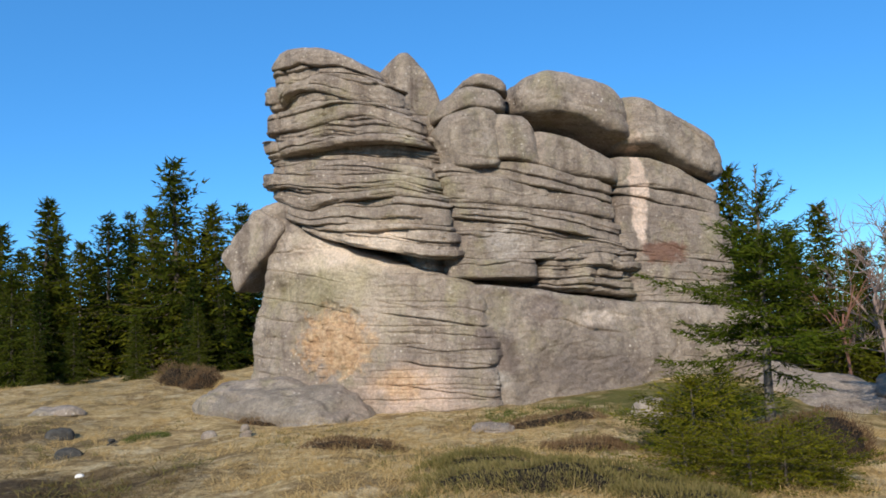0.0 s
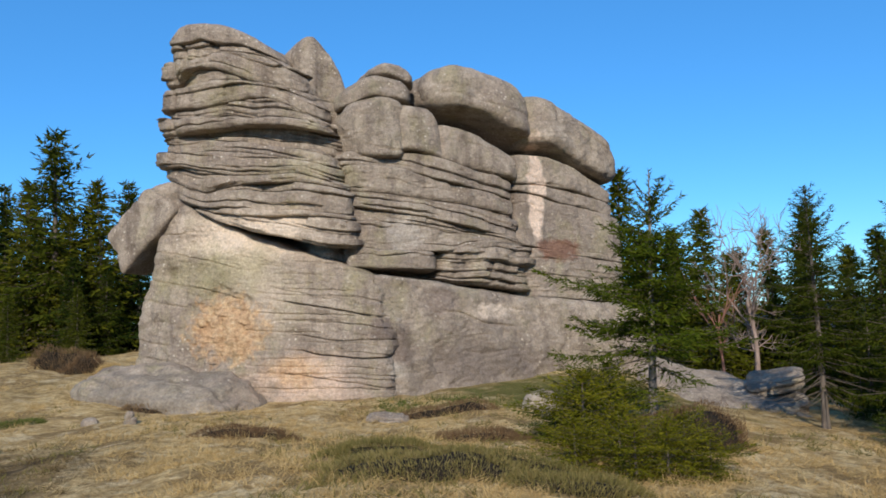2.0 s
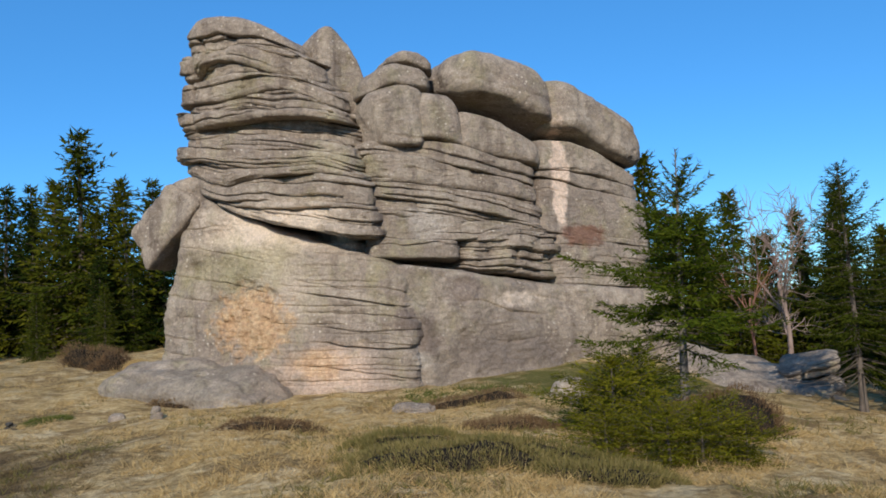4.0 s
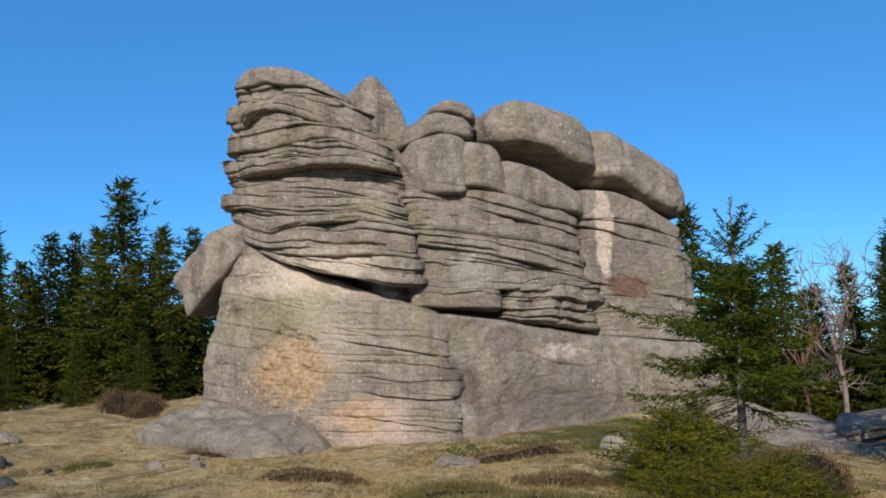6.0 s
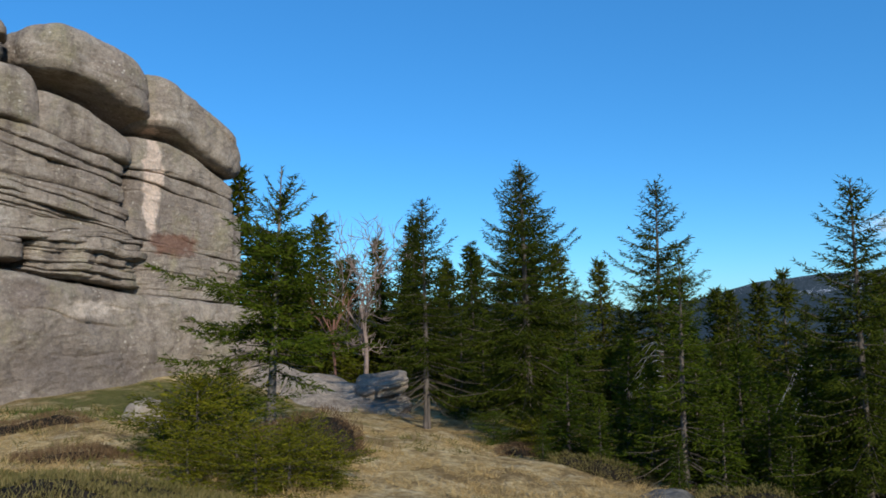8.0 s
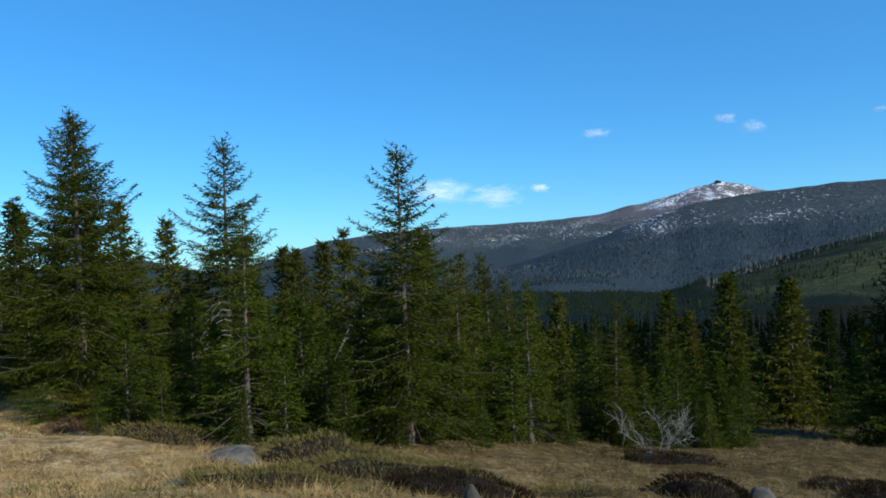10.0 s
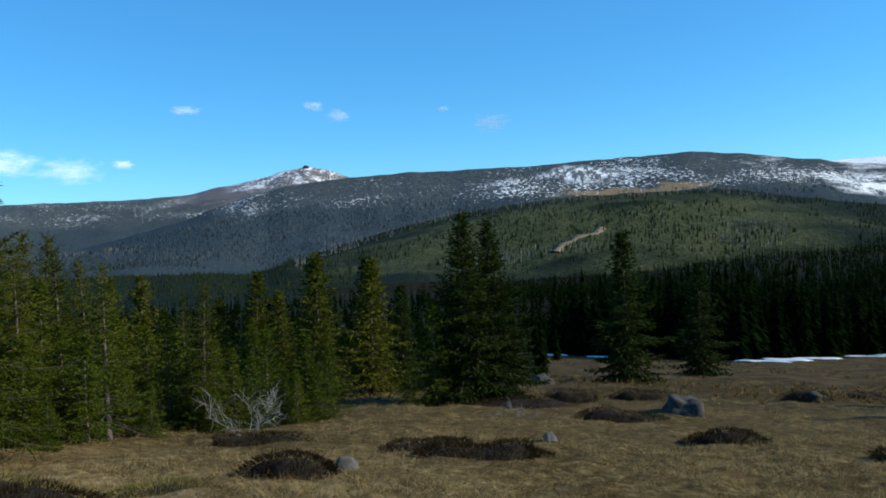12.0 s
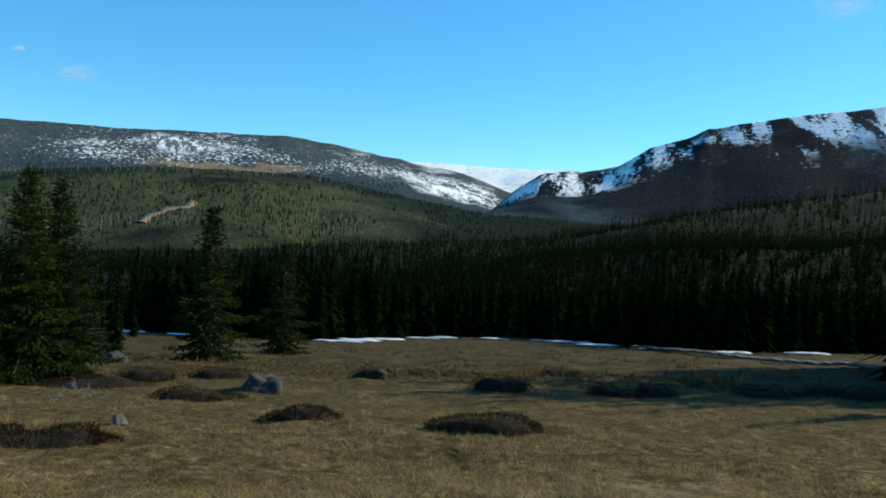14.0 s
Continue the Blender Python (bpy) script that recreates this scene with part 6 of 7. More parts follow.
mound(-3.69, 16.83, 0.8, 0.3, 0.18, 31, HEATHER_RUST, "rusty brown heather at the foot of the rock", "heather_mound", 1200, 0.14, 0.22, group="bilberry patches before the outcrop")
mound(9.12, 10.3, 1.0, 0.5, 0.16, 32, HEATHER_RUST, "brown heath bank under the spruces", "heather_mound", 1800, 0.14, -0.72, group="bilberry patches before the outcrop")
mound(9.62, 8.84, 0.8, 0.4, 0.12, 34, HEATHER_RUST, "brown heath bank under the spruces", "heather_mound", 1300, 0.14, -0.83, group="bilberry patches before the outcrop")
mound(8.62, 8.94, 0.7, 0.4, 0.22, 35, HEATHER_GREEN, "low green and brown bilberry mound in dry grass", "bilberry_mound", 1200, 0.14, -0.77, group="bilberry patches before the outcrop")
mound(10.77, 8.81, 0.8, 0.4, 0.14, 36, HEATHER_RUST, "brown heath bank under the spruces", "heather_mound", 1200, 0.14, -0.89, group="bilberry patches before the outcrop")
mound(8.75, 6.33, 0.9, 0.4, 0.3, 33, HEATHER_GREEN, "low green and brown bilberry mound in dry grass", "bilberry_mound", 1700, 0.14, -0.94, group="heather mounds on the meadow")

mound(-7.1, 22.3, 0.9, 0.45, 0.55, 40, HEATHER_RUST, "tangle of reddish brown twigs at the corner of the rock", "twig_tangle", 1500, 0.34, 0.3, group="bilberry patches before the outcrop")
mound(-6.4, 21.6, 0.55, 0.35, 0.42, 41, HEATHER_RUST, "tangle of reddish brown twigs at the corner of the rock", "twig_tangle", 900, 0.34, 0.3, group="bilberry patches before the outcrop")
mound(-5.55, 20.6, 0.32, 0.28, 0.36, 42, STRAW, "pale yellow grass clump against the rock", "grass_clump", 1100, 0.34, 0.0, category="grass", group="bilberry patches before the outcrop")
mound(0.55, 9.35, 1.0, 0.45, 0.14, 43, HEATHER_GREEN, "low green and brown bilberry mound in dry grass", "bilberry_mound", 2600, 0.2, -0.05, group="bilberry patches before the outcrop")
mound(2.0, 11.3, 0.8, 0.4, 0.12, 44, HEATHER_RUST, "low rusty heather in dry grass", "heather_mound", 1500, 0.2, -0.15, group="bilberry patches before the outcrop")
mound(2.15, 7.7, 0.7, 0.4, 0.12, 45, HEATHER_GREEN, "low green and brown bilberry mound in dry grass", "bilberry_mound", 1600, 0.2, -0.25, group="bilberry patches before the outcrop")
mound(-5.6, 15.0, 0.4, 0.28, 0.07, 46, MOSS, "small bright moss cushion in dry grass", "moss_cushion", 900, 0.14, 0.2, category="moss", group="bilberry patches before the outcrop")


BUSHES = [spruce_meshes(1.0, 31 + k, spread=0.85, whorls=11, clear=0.02, droop=0.1, fine=2.0, leader=0.06, taper=0.6, slim=0.26, ragged=0.65, needles=m, stout=0.012) for k, m in enumerate((BUSH_NEEDLES, NEEDLES_BRIGHT, BUSH_NEEDLES))]


def low_bush(x, y, size, kind, turn, label):
    """A low spreading spruce bush."""
    ob = thing("low_spruce_bush", x, y, float(ground_z(x, y)), label, "shrub", "low bushes round the lone spruce")
    part("trunk", BUSHES[kind][0], ob)
    part("branchwork", BUSHES[kind][1], ob)["kind"] = "stuff"
    part("foliage", BUSHES[kind][2], ob)["kind"] = "stuff"
    ob.scale, ob.rotation_euler = (size, size, size * 0.8), (0, 0, turn)


low_bush(3.19, 10.48, 1.2, 0, 0.0, "low spreading green spruce bush on the grass")
low_bush(4.05, 11.9, 1.25, 1, 0.7, "taller spreading spruce bush beside the lone spruce")
low_bush(3.55, 11.5, 1.05, 2, 2.1, "taller spreading spruce bush beside the lone spruce")
low_bush(3.3, 9.48, 0.8, 2, 1.3, "low spreading green spruce bush on the grass")
low_bush(3.11, 8.47, 0.7, 0, 2.6, "low spreading green spruce bush on the grass")
low_bush(4.02, 9.19, 0.75, 2, 3.9, "low spreading green spruce bush on the grass")
low_bush(4.04, 12.56, 0.6, 1, 5.2, "low spreading green spruce bush on the grass")
low_bush(4.53, 10.42, 0.55, 2, 6.5, "low spreading green spruce bush on the grass")
low_bush(2.93, 10.98, 0.5, 1, 7.8, "low spreading green spruce bush on the grass")
low_bush(4.09, 8.7, 0.6, 0, 9.1, "low spreading green spruce bush on the grass")
low_bush(9.3, 11.2, 0.75, 0, 11.7, "low spreading green spruce bush on the grass")
low_bush(3.51, 8.53, 0.75, 0, 13.0, "low spreading green spruce bush on the grass")
low_bush(2.64, 9.16, 0.7, 2, 14.3, "low spreading green spruce bush on the grass")
low_bush(3.73, 10.95, 0.55, 1, 15.6, "low spreading green spruce bush on the grass")
low_bush(8.7, 11.5, 0.6, 1, 3.3, "low spreading green spruce bush at the feet of taller trees")
low_bush(9.0, 10.6, 0.65, 0, 4.1, "low spreading green spruce bush at the feet of taller trees")
low_bush(9.3, 9.6, 0.6, 2, 5.9, "low spreading green spruce bush at the feet of taller trees")
low_bush(10.1, 11.6, 0.8, 1, 7.2, "low spreading green spruce bush at the feet of taller trees")
low_bush(9.7, 10.1, 0.7, 1, 18.2, "low spreading green spruce bush on the grass")
low_bush(11.45, 9.91, 0.9, 0, 19.5, "low spreading green spruce bush on the grass")
low_bush(13.51, 12.59, 0.8, 1, 20.8, "low spreading green spruce bush on the grass")


# ---- grass ----
def grass(name, label, places, mat, blades_each, length, width, seed, flat=0.5):
    rng = np.random.default_rng(seed)
    places = np.asarray(places)
    n = len(places)
    base = np.repeat(places, blades_each, 0) + rng.normal(size=(n * blades_each, 2)) * 0.06
    z = ground_z(base[:, 0], base[:, 1]) - 0.01
    P = np.concatenate([base, z[:, None]], -1)
    comb = np.repeat(rng.normal(size=(n, 2)), blades_each, 0) * 0.5
    D = np.concatenate([comb + rng.normal(size=(len(P), 2)) * flat, np.abs(rng.normal(size=(len(P), 1))) * 0.5 + 0.25], -1)
    size = np.repeat(rng.uniform(0.6, 1.3, n), blades_each)
    v, f = blades(P, D, length * size * rng.uniform(0.6, 1.3, len(P)), np.full(len(P), width), rng)
    tagged(new(name, mesh_of(name, v, f, [mat], smooth=False)), label, "grass", kind="stuff")


def scatter(n, az0, az1, r0, r1, seed, keep=None, ex=0.25, ey=0.4):
    """Random places in a sector round the viewpoint, thinning with distance."""
    rng = np.random.default_rng(seed)
    a = np.radians(rng.uniform(az0, az1, n))
    r = r0 * (r1 / r0) ** rng.random(n)
    p = np.stack([ex + r * np.sin(a), ey + r * np.cos(a)], -1)
    return p if keep is None else p[keep(p)]


def patchy(p, scale, seed, level):
    return vnoise(np.concatenate([p * scale, np.zeros((len(p), 1))], -1), seed) > level


def clear_of_rock(p):
    x, y = p[:, 0], p[:, 1]
    left = (y - 19.3) * 5.2 + (x + 4.9) * 2.7 < 0
    right = (y - 16.6) * 6.9 - (x - 0.3) * 2.8 < 0
    return (left & right) | (x < -5.2) | (x > 8.2)


open_ground = scatter(15000, -34, 156, 6.0, 34, 1, lambda p: clear_of_rock(p) & patchy(p, 0.9, 3, -0.35))
dimmed = (0.848 * open_ground[:, 0] - 0.53 * open_ground[:, 1] > 1.5 + 2.5 * vnoise(np.concatenate([open_ground * 0.3, np.zeros((len(open_ground), 1))], -1), 6))
dimmed |= np.hypot((open_ground[:, 0] + 5.8) / 3.5, (open_ground[:, 1] - 9.8) / 2.8) < 0.85
grass("brown_sedge", "brown sedge tussocks darkened to the dim lower meadow", open_ground[dimmed], DIM_SEDGE, 13, 0.12, 0.007, 12, 0.9)
tufts = scatter(5200, 40, 150, 6.5, 26, 14, lambda p: patchy(p, 0.7, 23, -0.15))
grass("sedge_tussocks", "pale straw tussocks standing on the lower meadow", tufts, SEDGE_PALE, 18, 0.14, 0.007, 15, 0.7)
far_tufts = scatter(2600, 88, 152, 24, 80, 16, lambda p: patchy(p, 0.25, 29, -0.1))
grass("heath_tufts", "dark heath tufts dotted over the lower meadow", far_tufts, DIM_SEDGE, 9, 0.30, 0.05, 17, 0.8)
mossy = np.hypot((open_ground[:, 0] - 4.9) / 3.2, (open_ground[:, 1] - 16.2) / 2.6) < 1
open_ground = open_ground[~dimmed & (~mossy | (np.arange(len(open_ground)) % 5 == 0))]
grass("dry_grass", "matted straw-coloured dry grass tussocks across the meadow", open_ground, STRAW, 22, 0.15, 0.0075, 2, 0.85)
foot = np.array([(x, y) for x, y in scatter(2600, -30, 28, 13, 20, 5) if clear_of_rock(np.array([[x, y]]))[0] and abs(x - 5) < 4.2 and y > 14.5])
grass("moss_grass", "short green mossy grass at the foot of the rock", foot, MOSS, 14, 0.15, 0.018, 6, 0.7)
rusty = scatter(3200, -34, 60, 6.5, 19, 8, lambda p: clear_of_rock(p) & patchy(p, 0.45, 21, 0.1))
grass("heath_sprigs", "brown heath and bilberry sprigs scattered in the grass", rusty, HEATHER_GREEN, 9, 0.13, 0.014, 9, 0.6)


# ---- forest beyond the meadow ----
def far_forest(name, label, places, heights, seed, mat, tiers=5, sides=7):
    """Many small conifers in one mesh, each a spire of drooping sprays round its trunk."""
    rng = np.random.default_rng(seed)
    places, heights = np.asarray(places), np.asarray(heights)
    n, m = len(places), tiers * sides * 2
    foot = np.concatenate([places, ground_z(places[:, 0], places[:, 1])[:, None]], -1)
    h = heights[:, None]
    u = (np.arange(m) + rng.random((n, m))) / m
    u = 0.02 + 0.95 * (1 - (1 - u) ** 0.62)
    r = h * rng.uniform(0.14, 0.21, (n, 1)) * (1 - u) ** 0.85 * rng.uniform(0.55, 1.2, (n, m)) + 0.012 * h
    a = rng.random((n, m)) * 6.283
    out = np.stack([np.cos(a), np.sin(a), np.zeros_like(a)], -1)
    across = np.stack([-np.sin(a), np.cos(a), rng.normal(size=a.shape) * 0.25], -1)
    root = np.stack([np.zeros_like(u), np.zeros_like(u), u * h], -1) + out * (0.1 * r)[..., None]
    w = (r * rng.uniform(0.2, 0.38, (n, m)))[..., None]
    drop = (r * rng.uniform(0.25, 0.75, (n, m)))[..., None] * np.array([0, 0, 1.0])
    rise = (r * 0.22)[..., None] * np.array([0, 0, 1.0])
    spray = np.stack([root + rise + across * w, root + rise - across * w, root + out * r[..., None] - drop], 2)
    # the leading shoot
    b = rng.random((n, 3)) * 6.283
    side = np.stack([np.cos(b), np.sin(b), np.zeros_like(b)], -1) * (0.022 * h)[..., None]
    low, top = np.array([0, 0, 0.84]) * h[..., None], np.array([0, 0, 1.0]) * h[..., None]
    shoot = np.stack([low + side, low - side, top + 0 * side], 2)
    v = np.concatenate([spray, shoot], 1) + foot[:, None, None]
    v = v.reshape(-1, 3)
    tagged(new(name, mesh_of(name, v, np.arange(len(v)).reshape(-1, 3), [mat], smooth=False)), label, "forest", kind="stuff")


def forest_places(n, az0, az1, r0, r1, seed, power=1.0):
    rng = np.random.default_rng(seed)
    a = np.radians(rng.uniform(az0, az1, n))
    r = r0 + (r1 - r0) * rng.random(n) ** power
    return np.stack([r * np.sin(a), r * np.cos(a)], -1), rng


# the wood along the lower end of the meadow: its edge runs from near the lone trees to far right
back, rng = forest_places(150, -36, -10, 56, 85, 2)
far_forest("forest", "dark spruces deeper in the wood behind the outcrop", back, rng.uniform(3.5, 5.5, len(back)), 3, FAR_SHADE_NEEDLES, 7, 8)
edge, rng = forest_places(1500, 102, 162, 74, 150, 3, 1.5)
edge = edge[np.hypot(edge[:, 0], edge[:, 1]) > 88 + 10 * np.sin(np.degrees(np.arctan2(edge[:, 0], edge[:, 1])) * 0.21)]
far_forest("forest_edge", "dense dark spruce wood along the lower meadow", edge, rng.uniform(5.5, 10, len(edge)), 4, FAR_SHADE_NEEDLES, 13, 7)
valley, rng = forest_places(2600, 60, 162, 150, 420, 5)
far_forest("forest", "dense dark spruce forest in the valley", valley, rng.uniform(6, 10, len(valley)), 6, FAR_SHADE_NEEDLES, 4, 5)
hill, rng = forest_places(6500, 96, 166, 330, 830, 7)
far_forest("forest", "spruce forest rising over the nearer hillside", hill, rng.uniform(6, 11, len(hill)), 8, FAR_SHADE_NEEDLES, 3, 4)
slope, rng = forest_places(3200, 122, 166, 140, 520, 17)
far_forest("forest", "dense spruce forest on the slope above the meadow", slope, rng.uniform(6, 10, len(slope)), 18, FAR_SHADE_NEEDLES, 3, 4)
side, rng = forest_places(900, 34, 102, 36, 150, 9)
far_forest("forest", "young spruces filling the slope behind the meadow edge", side, rng.uniform(2.6, 4.2, len(side)), 10, FAR_SHADE_NEEDLES, 7, 8)


# unseen spruces added above the meadow to cast shade over the lower grass
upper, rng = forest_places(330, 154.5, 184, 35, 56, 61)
far_forest("forest", "unseen tall spruces added to shade the lower meadow", upper, rng.uniform(10, 14, len(upper)), 62, FAR_SHADE_NEEDLES, 9, 8)


# ---- trees and snags far up the mountainsides ----
def slope_trees(name, label, places, heights, seed, mat, width=0.17, sides=5):
    """Distant conifers in one mesh, two ragged skirts each."""
    rng = np.random.default_rng(seed)
    n = len(places)
    z = ground_z(places[:, 0], places[:, 1])
    ang = np.arange(sides) / sides * 2 * math.pi
    V, F = [], []
    for lo, hi, w in ((0.0, 0.72, 1.0), (0.42, 1.0, 0.55)):
        r = (heights * width * w)[:, None] * rng.uniform(0.6, 1.3, (n, sides))
        turn = ang[None] + rng.random((n, 1)) * 6.28
        ring = np.stack([places[:, :1] + np.cos(turn) * r, places[:, 1:] + np.sin(turn) * r, np.repeat((z + heights * lo - (1.0 if lo == 0 else 0.0))[:, None], sides, 1)], -1)
        tip = np.stack([places[:, 0], places[:, 1], z + heights * hi], -1)[:, None]
        off = len(V) * n * (sides + 1)
        k = np.arange(n)[:, None] * (sides + 1) + off
        j = np.arange(sides)[None]
        F.append(np.stack([k + j, k + (j + 1) % sides, k + sides + 0 * j], -1).reshape(-1, 3))
        V.append(np.concatenate([ring, tip], 1).reshape(-1, 3))
    tagged(new(name, mesh_of(name, np.concatenate(V), np.concatenate(F), [mat], smooth=False)), label, "forest", kind="stuff")


def slope_snags(name, label, places, heights, seed):
    rng = np.random.default_rng(seed)
    v, f = [], []
    z = ground_z(places[:, 0], places[:, 1])
    for i, (p, h) in enumerate(zip(places, heights)):
        a = rng.random() * 2
        for q in range(3):
            v.append((p[0] + 0.36 * math.cos(a + q * 2.09), p[1] + 0.36 * math.sin(a + q * 2.09), z[i] - 1))
        v.append((p[0] + rng.normal() * 0.4, p[1] + rng.normal() * 0.4, z[i] + h))
        f += [(4 * i, 4 * i + 1, 4 * i + 3), (4 * i + 1, 4 * i + 2, 4 * i + 3), (4 * i + 2, 4 * i, 4 * i + 3)]
    tagged(new(name, mesh_of(name, v, f, [SNAG], smooth=False)), label, "forest", kind="stuff")


def clumps(p, scale, seed, level):
    return fbm(np.concatenate([p * scale, np.zeros((len(p), 1))], -1), 3, seed) > level


foothill, rng = forest_places(9000, 62, 136, 930, 1500, 41)
bearing = np.degrees(np.arctan2(foothill[:, 0], foothill[:, 1]))
reach = np.hypot(foothill[:, 0], foothill[:, 1])
dense = (clumps(foothill, 0.005, 43, 0.5) | (bearing > 122) | (bearing < 88)) & (rng.random(len(foothill)) < 0.9) | (rng.random(len(foothill)) < 0.03) | (np.abs(reach - 1440) < 40)
slope_trees("forest", "dark spruce stands scattered over the felled foothill", foothill[dense], 2.5 + 6 * rng.random(int(dense.sum())) ** 2, 44, FOOTHILL_NEEDLES, 0.24)
dead, rng = forest_places(3000, 84, 118, 1000, 1500, 45)
dead = dead[clumps(dead, 0.006, 46, 0.12) | (np.hypot(dead[:, 0], dead[:, 1]) > 1425)]
slope_snags("dead_snags", "pale dead standing trunks on the felled foothill", dead, rng.uniform(4, 12, len(dead)), 47)
ridge, rng = forest_places(9000, 58, 134, 1950, 2600, 48, 1.3)
ridge = ridge[(ground_z(ridge[:, 0], ridge[:, 1]) < 95 + rng.normal(size=len(ridge)) * 18) & clumps(ridge, 0.003, 49, -0.45)]
slope_trees("forest", "dark forest on the lower side of the long ridge", ridge, rng.uniform(4.5, 9, len(ridge)), 50, HAZY_NEEDLES)
grey, rng = forest_places(1500, 66, 96, 2050, 2600, 51)
grey = grey[clumps(grey, 0.004, 52, 0.05)]
slope_snags("dead_snags", "pale dead standing trunks on the long ridge", grey, rng.uniform(9, 15, len(grey)), 53)


# ---- path on the foothill ----
def hill_path(points, width):
    p = np.asarray(points, float)
    s = np.linspace(0, len(p) - 1, 40)
    c = np.stack([np.interp(s, np.arange(len(p)), p[:, i]) for i in (0, 1)], -1)
    c += fbm(np.concatenate([c * 0.03, np.zeros((40, 1))], -1), 3, 5)[:, None] * 4
    d = np.gradient(c, axis=0)
    d /= np.hypot(d[:, 0], d[:, 1])[:, None]
    nrm = np.stack([-d[:, 1], d[:, 0]], -1)
    w = width * (0.7 + 0.5 * np.abs(fbm(np.concatenate([c * 0.05, np.zeros((40, 1))], -1), 2, 9)))
    V = []
    for side, lift in ((-1.15, -1.5), (-1.0, 1.8), (0.0, 2.1), (1.0, 1.8), (1.15, -1.5)):
        q = c + nrm * (w * side)[:, None]
        V.append(np.concatenate([q, (ground_z(q[:, 0], q[:, 1]) + lift)[:, None]], -1))
    V = np.stack(V, 1).reshape(-1, 3)
    tagged(new("path", mesh_of("path", V, grid_faces(40, 5, False), [TRACK])), "bare tan earth track crossing the felled foothill", "path", kind="structure")


hill_path([(983.6, -221.8), (1037.7, -245.2), (1057.0, -267.4), (1068.1, -288.2), (1095.4, -316.7)], 6.5)


# ---- snow left at the wood's edge ----
def snow_patch(x, y, rx, ry, turn, seed):
    n = 26
    rng = np.random.default_rng(seed)
    th = np.arange(n) / n * 2 * math.pi
    wob = 1 + 0.35 * fbm(np.stack([np.cos(th) * 1.7, np.sin(th) * 1.7, th * 0 + seed], -1), 3, seed)
    rings = []
    for k, (s, h) in enumerate(((1.0, -0.02), (0.93, 0.05), (0.7, 0.10), (0.35, 0.12), (0.02, 0.13))):
        px, py = rx * np.cos(th) * wob * s, ry * np.sin(th) * wob * s
        X, Y = math.cos(turn) * px - math.sin(turn) * py, math.sin(turn) * px + math.cos(turn) * py
        rings.append(np.stack([X, Y, ground_z(x + X, y + Y) + h], -1))
    v = np.array(rings).reshape(-1, 3)
    ob = new("snow_patch", mesh_of("snow_patch", v, grid_faces(5, n), [SNOW]))
    ob.location = (x, y, 0)
    tagged(ob, "thin patch of old snow at the edge of the wood", "snow", "old snow patches")


snow_patch(88.54, -18.73, 1.8, 1.0, 0.2, 0)
snow_patch(82.44, -22.13, 1.5, 0.9, 0.3, 1)
snow_patch(68.1, -32.76, 2.2, 1.2, 0.5, 2)
snow_patch(70.48, -36.52, 2.4, 1.3, 0.5, 3)
snow_patch(73.12, -40.56, 2.2, 1.5, 0.5, 4)
snow_patch(76.91, -48.07, 1.8, 1.1, 0.6, 5)
snow_patch(77.69, -51.31, 1.5, 0.9, 0.6, 6)
snow_patch(75.74, -57.34, 1.6, 0.8, 0.6, 7)
snow_patch(72.54, -62.15, 1.5, 1.2, 0.7, 8)
snow_patch(69.05, -61.73, 1.8, 1.6, 0.7, 9)
snow_patch(61.12, -59.83, 2.2, 1.2, 0.7, 10)
snow_patch(67.06, -62.96, 1.4, 1.5, 0.7, 11)
snow_patch(53.01, -59.07, 1.8, 0.9, 0.8, 12)
snow_patch(45.12, -60.2, 2.2, 1.1, 0.9, 13)
snow_patch(43.81, -70.32, 2.4, 0.8, 0.9, 14)


# ---- boardwalk ----
def boardwalk(p, q, width, count):
    p, q = np.array(p, float), np.array(q, float)
    d = (q - p) / np.hypot(*(q - p))
    nrm = np.array([-d[1], d[0]])
    ob = thing("boardwalk", p[0], p[1], 0, "grey weathered plank walkway crossing the meadow", "walkway")
    board = None
    for i in range(count):
        c = p + (q - p) * (i + 0.5) / count
        z = float(ground_z(c[0], c[1])) + 0.3
        if board is None:
            bm = bmesh.new()
            bmesh.ops.create_cube(bm, size=1.0)
            bmesh.ops.scale(bm, vec=(np.hypot(*(q - p)) / count - 0.02, width, 0.05), verts=bm.verts)
            bmesh.ops.bevel(bm, geom=bm.edges, offset=0.008, segments=1, affect="EDGES")
            board = bpy.data.meshes.new("plank")
            bm.to_mesh(board)
            bm.free()
            board.materials.append(PLANK)
        plank = part("plank", board, ob)
        plank.location = (c[0] - p[0], c[1] - p[1], z)
        plank.rotation_euler = (0, 0, math.atan2(d[1], d[0]))
    for side in (-1, 1):
        pts = []
        for t in np.linspace(0, 1, 30):
            c = p + (q - p) * t + nrm * side * width * 0.4 - p
            pts.append((c[0], c[1], float(ground_z(c[0] + p[0], c[1] + p[1])) + 0.2))
        v, f = tubes([(np.array(pts), np.full(30, 0.06))], 4)
        part("bearer", mesh_of("bearer", v, f, [PLANK]), ob)
    return ob


boardwalk((54.19, -57.98), (17.73, -40.57), 0.8, 67)


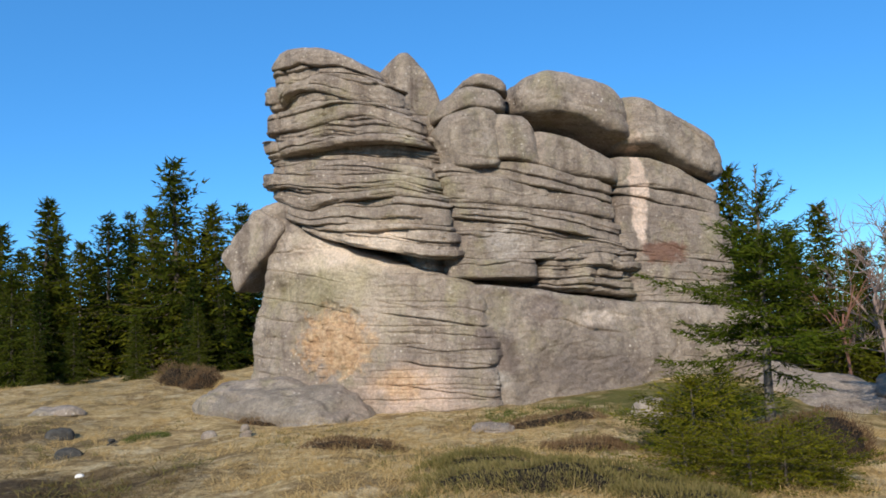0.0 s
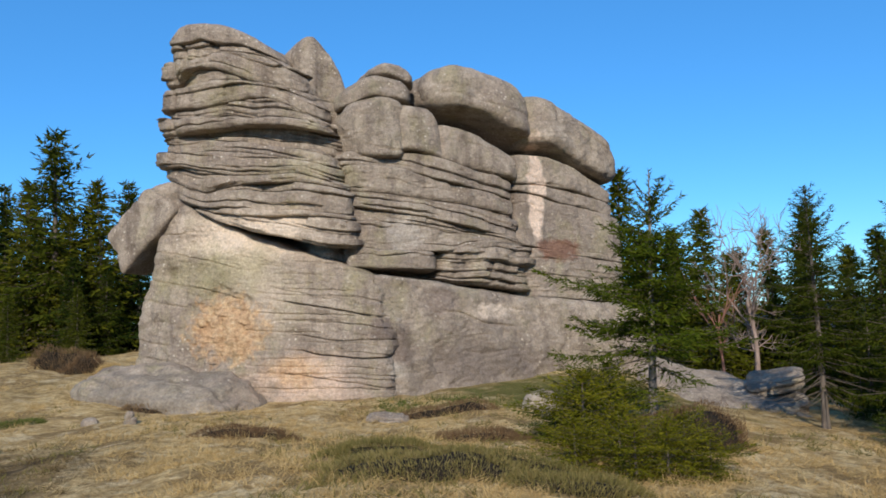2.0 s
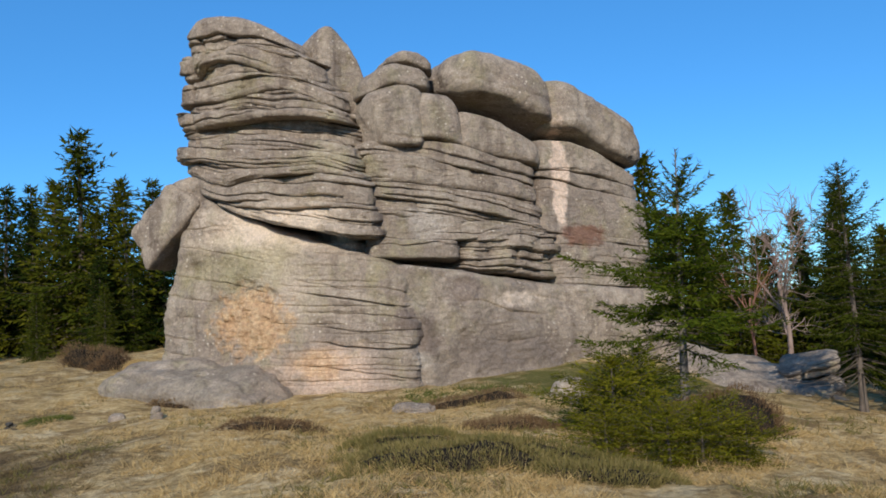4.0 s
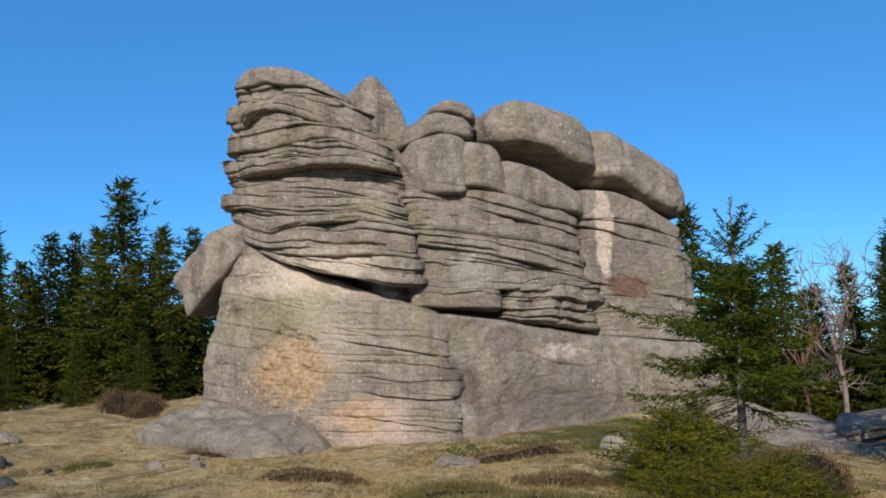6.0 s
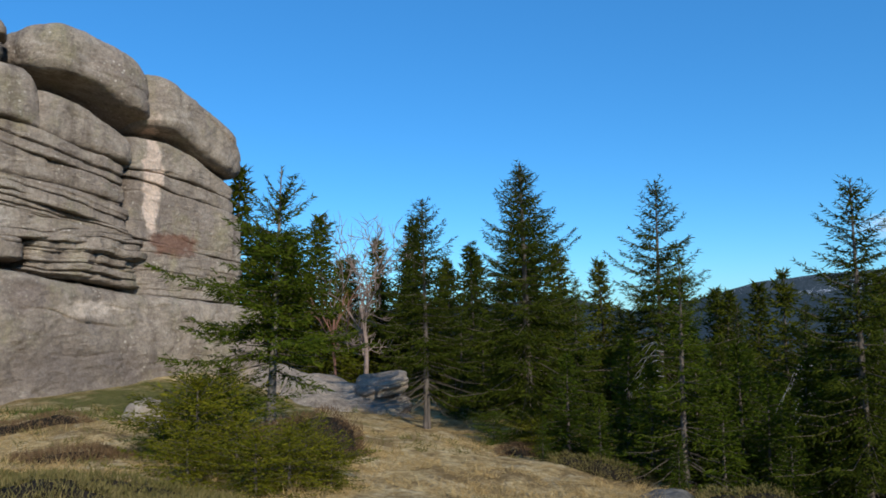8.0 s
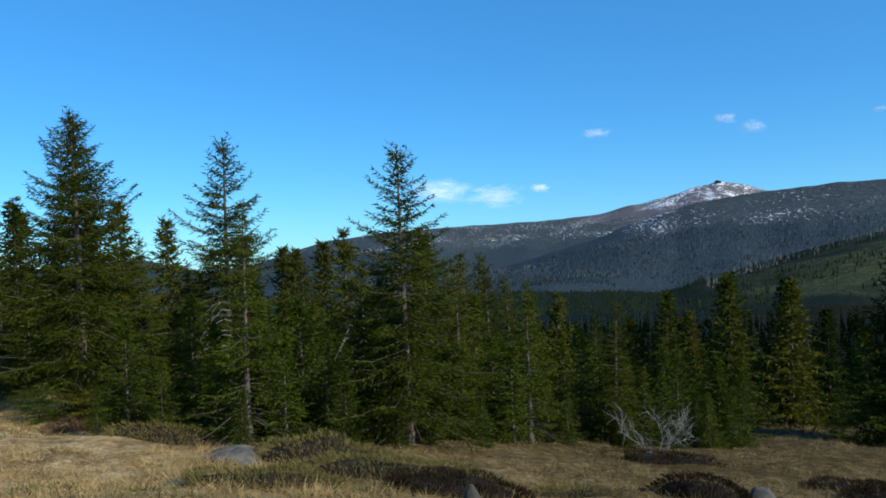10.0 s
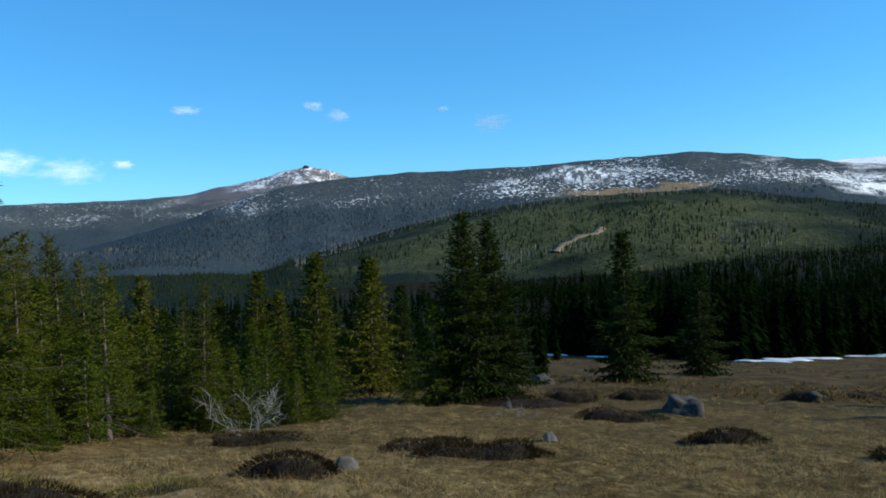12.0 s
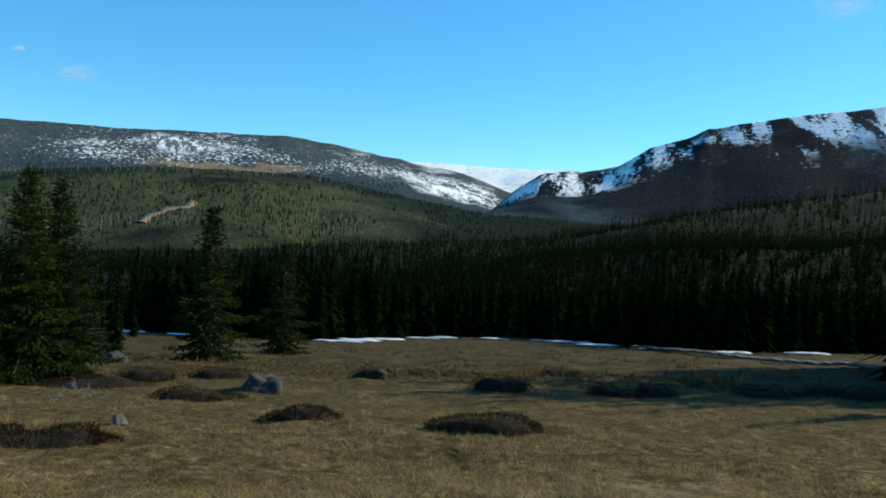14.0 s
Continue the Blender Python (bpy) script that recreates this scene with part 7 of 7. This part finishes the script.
# ---- summit house ----
def summit_house(az, r):
    a = radians(az)
    x, y = r * math.sin(a), r * math.cos(a)
    z = float(ground_z(x, y))
    ob = thing("summit_house", x, y, z, "small dark round building on the snowy summit", "building")
    for name, dx, rad, h, zz in (("hall", 0, 13, 16, -10), ("disc", 14, 9, 12, -6), ("disc", 3, 7, 6, 4)):
        bm = bmesh.new()
        bmesh.ops.create_cone(bm, cap_ends=True, segments=14, radius1=rad, radius2=rad * 0.85, depth=h)
        bmesh.ops.translate(bm, vec=(dx * math.cos(a), -dx * math.sin(a), zz + h / 2), verts=bm.verts)
        me = bpy.data.meshes.new(name)
        bm.to_mesh(me)
        bm.free()
        me.materials.append(SOIL)
        part(name, me, ob)


summit_house(85.0, 4440)


# ---- clouds ----
def cloud_material():
    m, t, b = material("thin_cloud")
    co = t.nodes.new("ShaderNodeTexCoord").outputs["Object"]
    info = t.nodes.new("ShaderNodeObjectInfo")
    ln = t.nodes.new("ShaderNodeVectorMath")
    ln.operation = "LENGTH"
    t.links.new(co, ln.inputs[0])
    shift = t.nodes.new("ShaderNodeVectorMath")
    shift.operation = "ADD"
    t.links.new(co, shift.inputs[0])
    t.links.new(info.outputs["Location"], shift.inputs[1])
    n = noise_tex(t, shift.outputs[0], 2.2, 6, 0.6)
    fade = math_node(t, "SUBTRACT", math_node(t, "MULTIPLY", n, 1.7), math_node(t, "MULTIPLY", ln.outputs["Value"], 1.05))
    alpha = ramp(t, fade, (0.0, 0.0), (0.8, 0.5))
    t.links.new(alpha, b.inputs["Alpha"])
    b.inputs["Base Color"].default_value = (0.9, 0.9, 0.92, 1)
    b.inputs["Roughness"].default_value = 1.0
    b.inputs["Emission Color"].default_value = (0.85, 0.9, 1.0, 1)
    b.inputs["Emission Strength"].default_value = 0.28
    return m


CLOUD = cloud_material()


def cloud(az, el, wide, tall):
    """A thin cloud far off, as a shallow dish facing the valley."""
    a, e, r = radians(az), radians(el), 4600.0
    ob_at = Vector((r * math.sin(a) * math.cos(e), r * math.cos(a) * math.cos(e), r * math.sin(e) + EYE))
    n, m = 24, 6
    th = np.arange(n) / n * 2 * math.pi
    rings = [np.stack([np.cos(th) * s, np.sin(th) * s, np.full(n, 0.12 * (1 - s * s))], -1) for s in np.linspace(1.0, 0.02, m)]
    ob = new("cloud", mesh_of("cloud", np.array(rings).reshape(-1, 3), grid_faces(m, n), [CLOUD]))
    turn = (-ob_at).to_track_quat("Z", "Y").to_matrix().to_4x4()
    ob.matrix_world = Matrix.Translation(ob_at) @ turn @ Matrix.Diagonal((r * radians(wide) / 2, r * radians(tall) / 2, 60, 1))
    ob.visible_shadow = False
    tagged(ob, "small thin white cloud low over the mountains", "cloud", "small clouds")


cloud(65.56, 5.31, 6.2, 2.2)
cloud(69.62, 4.80, 5.5, 2.0)
cloud(73.02, 5.23, 1.6, 0.8)
cloud(85.68, 9.09, 1.9, 1.0)
cloud(87.44, 8.42, 2.2, 1.2)
cloud(98.46, 7.57, 3.4, 1.6)
cloud(77.05, 8.84, 2.6, 0.9)
cloud(94.99, 8.65, 1.2, 0.5)
cloud(149.31, 14.48, 4.2, 2.4)
cloud(72.68, 5.25, 1.4, 0.8)
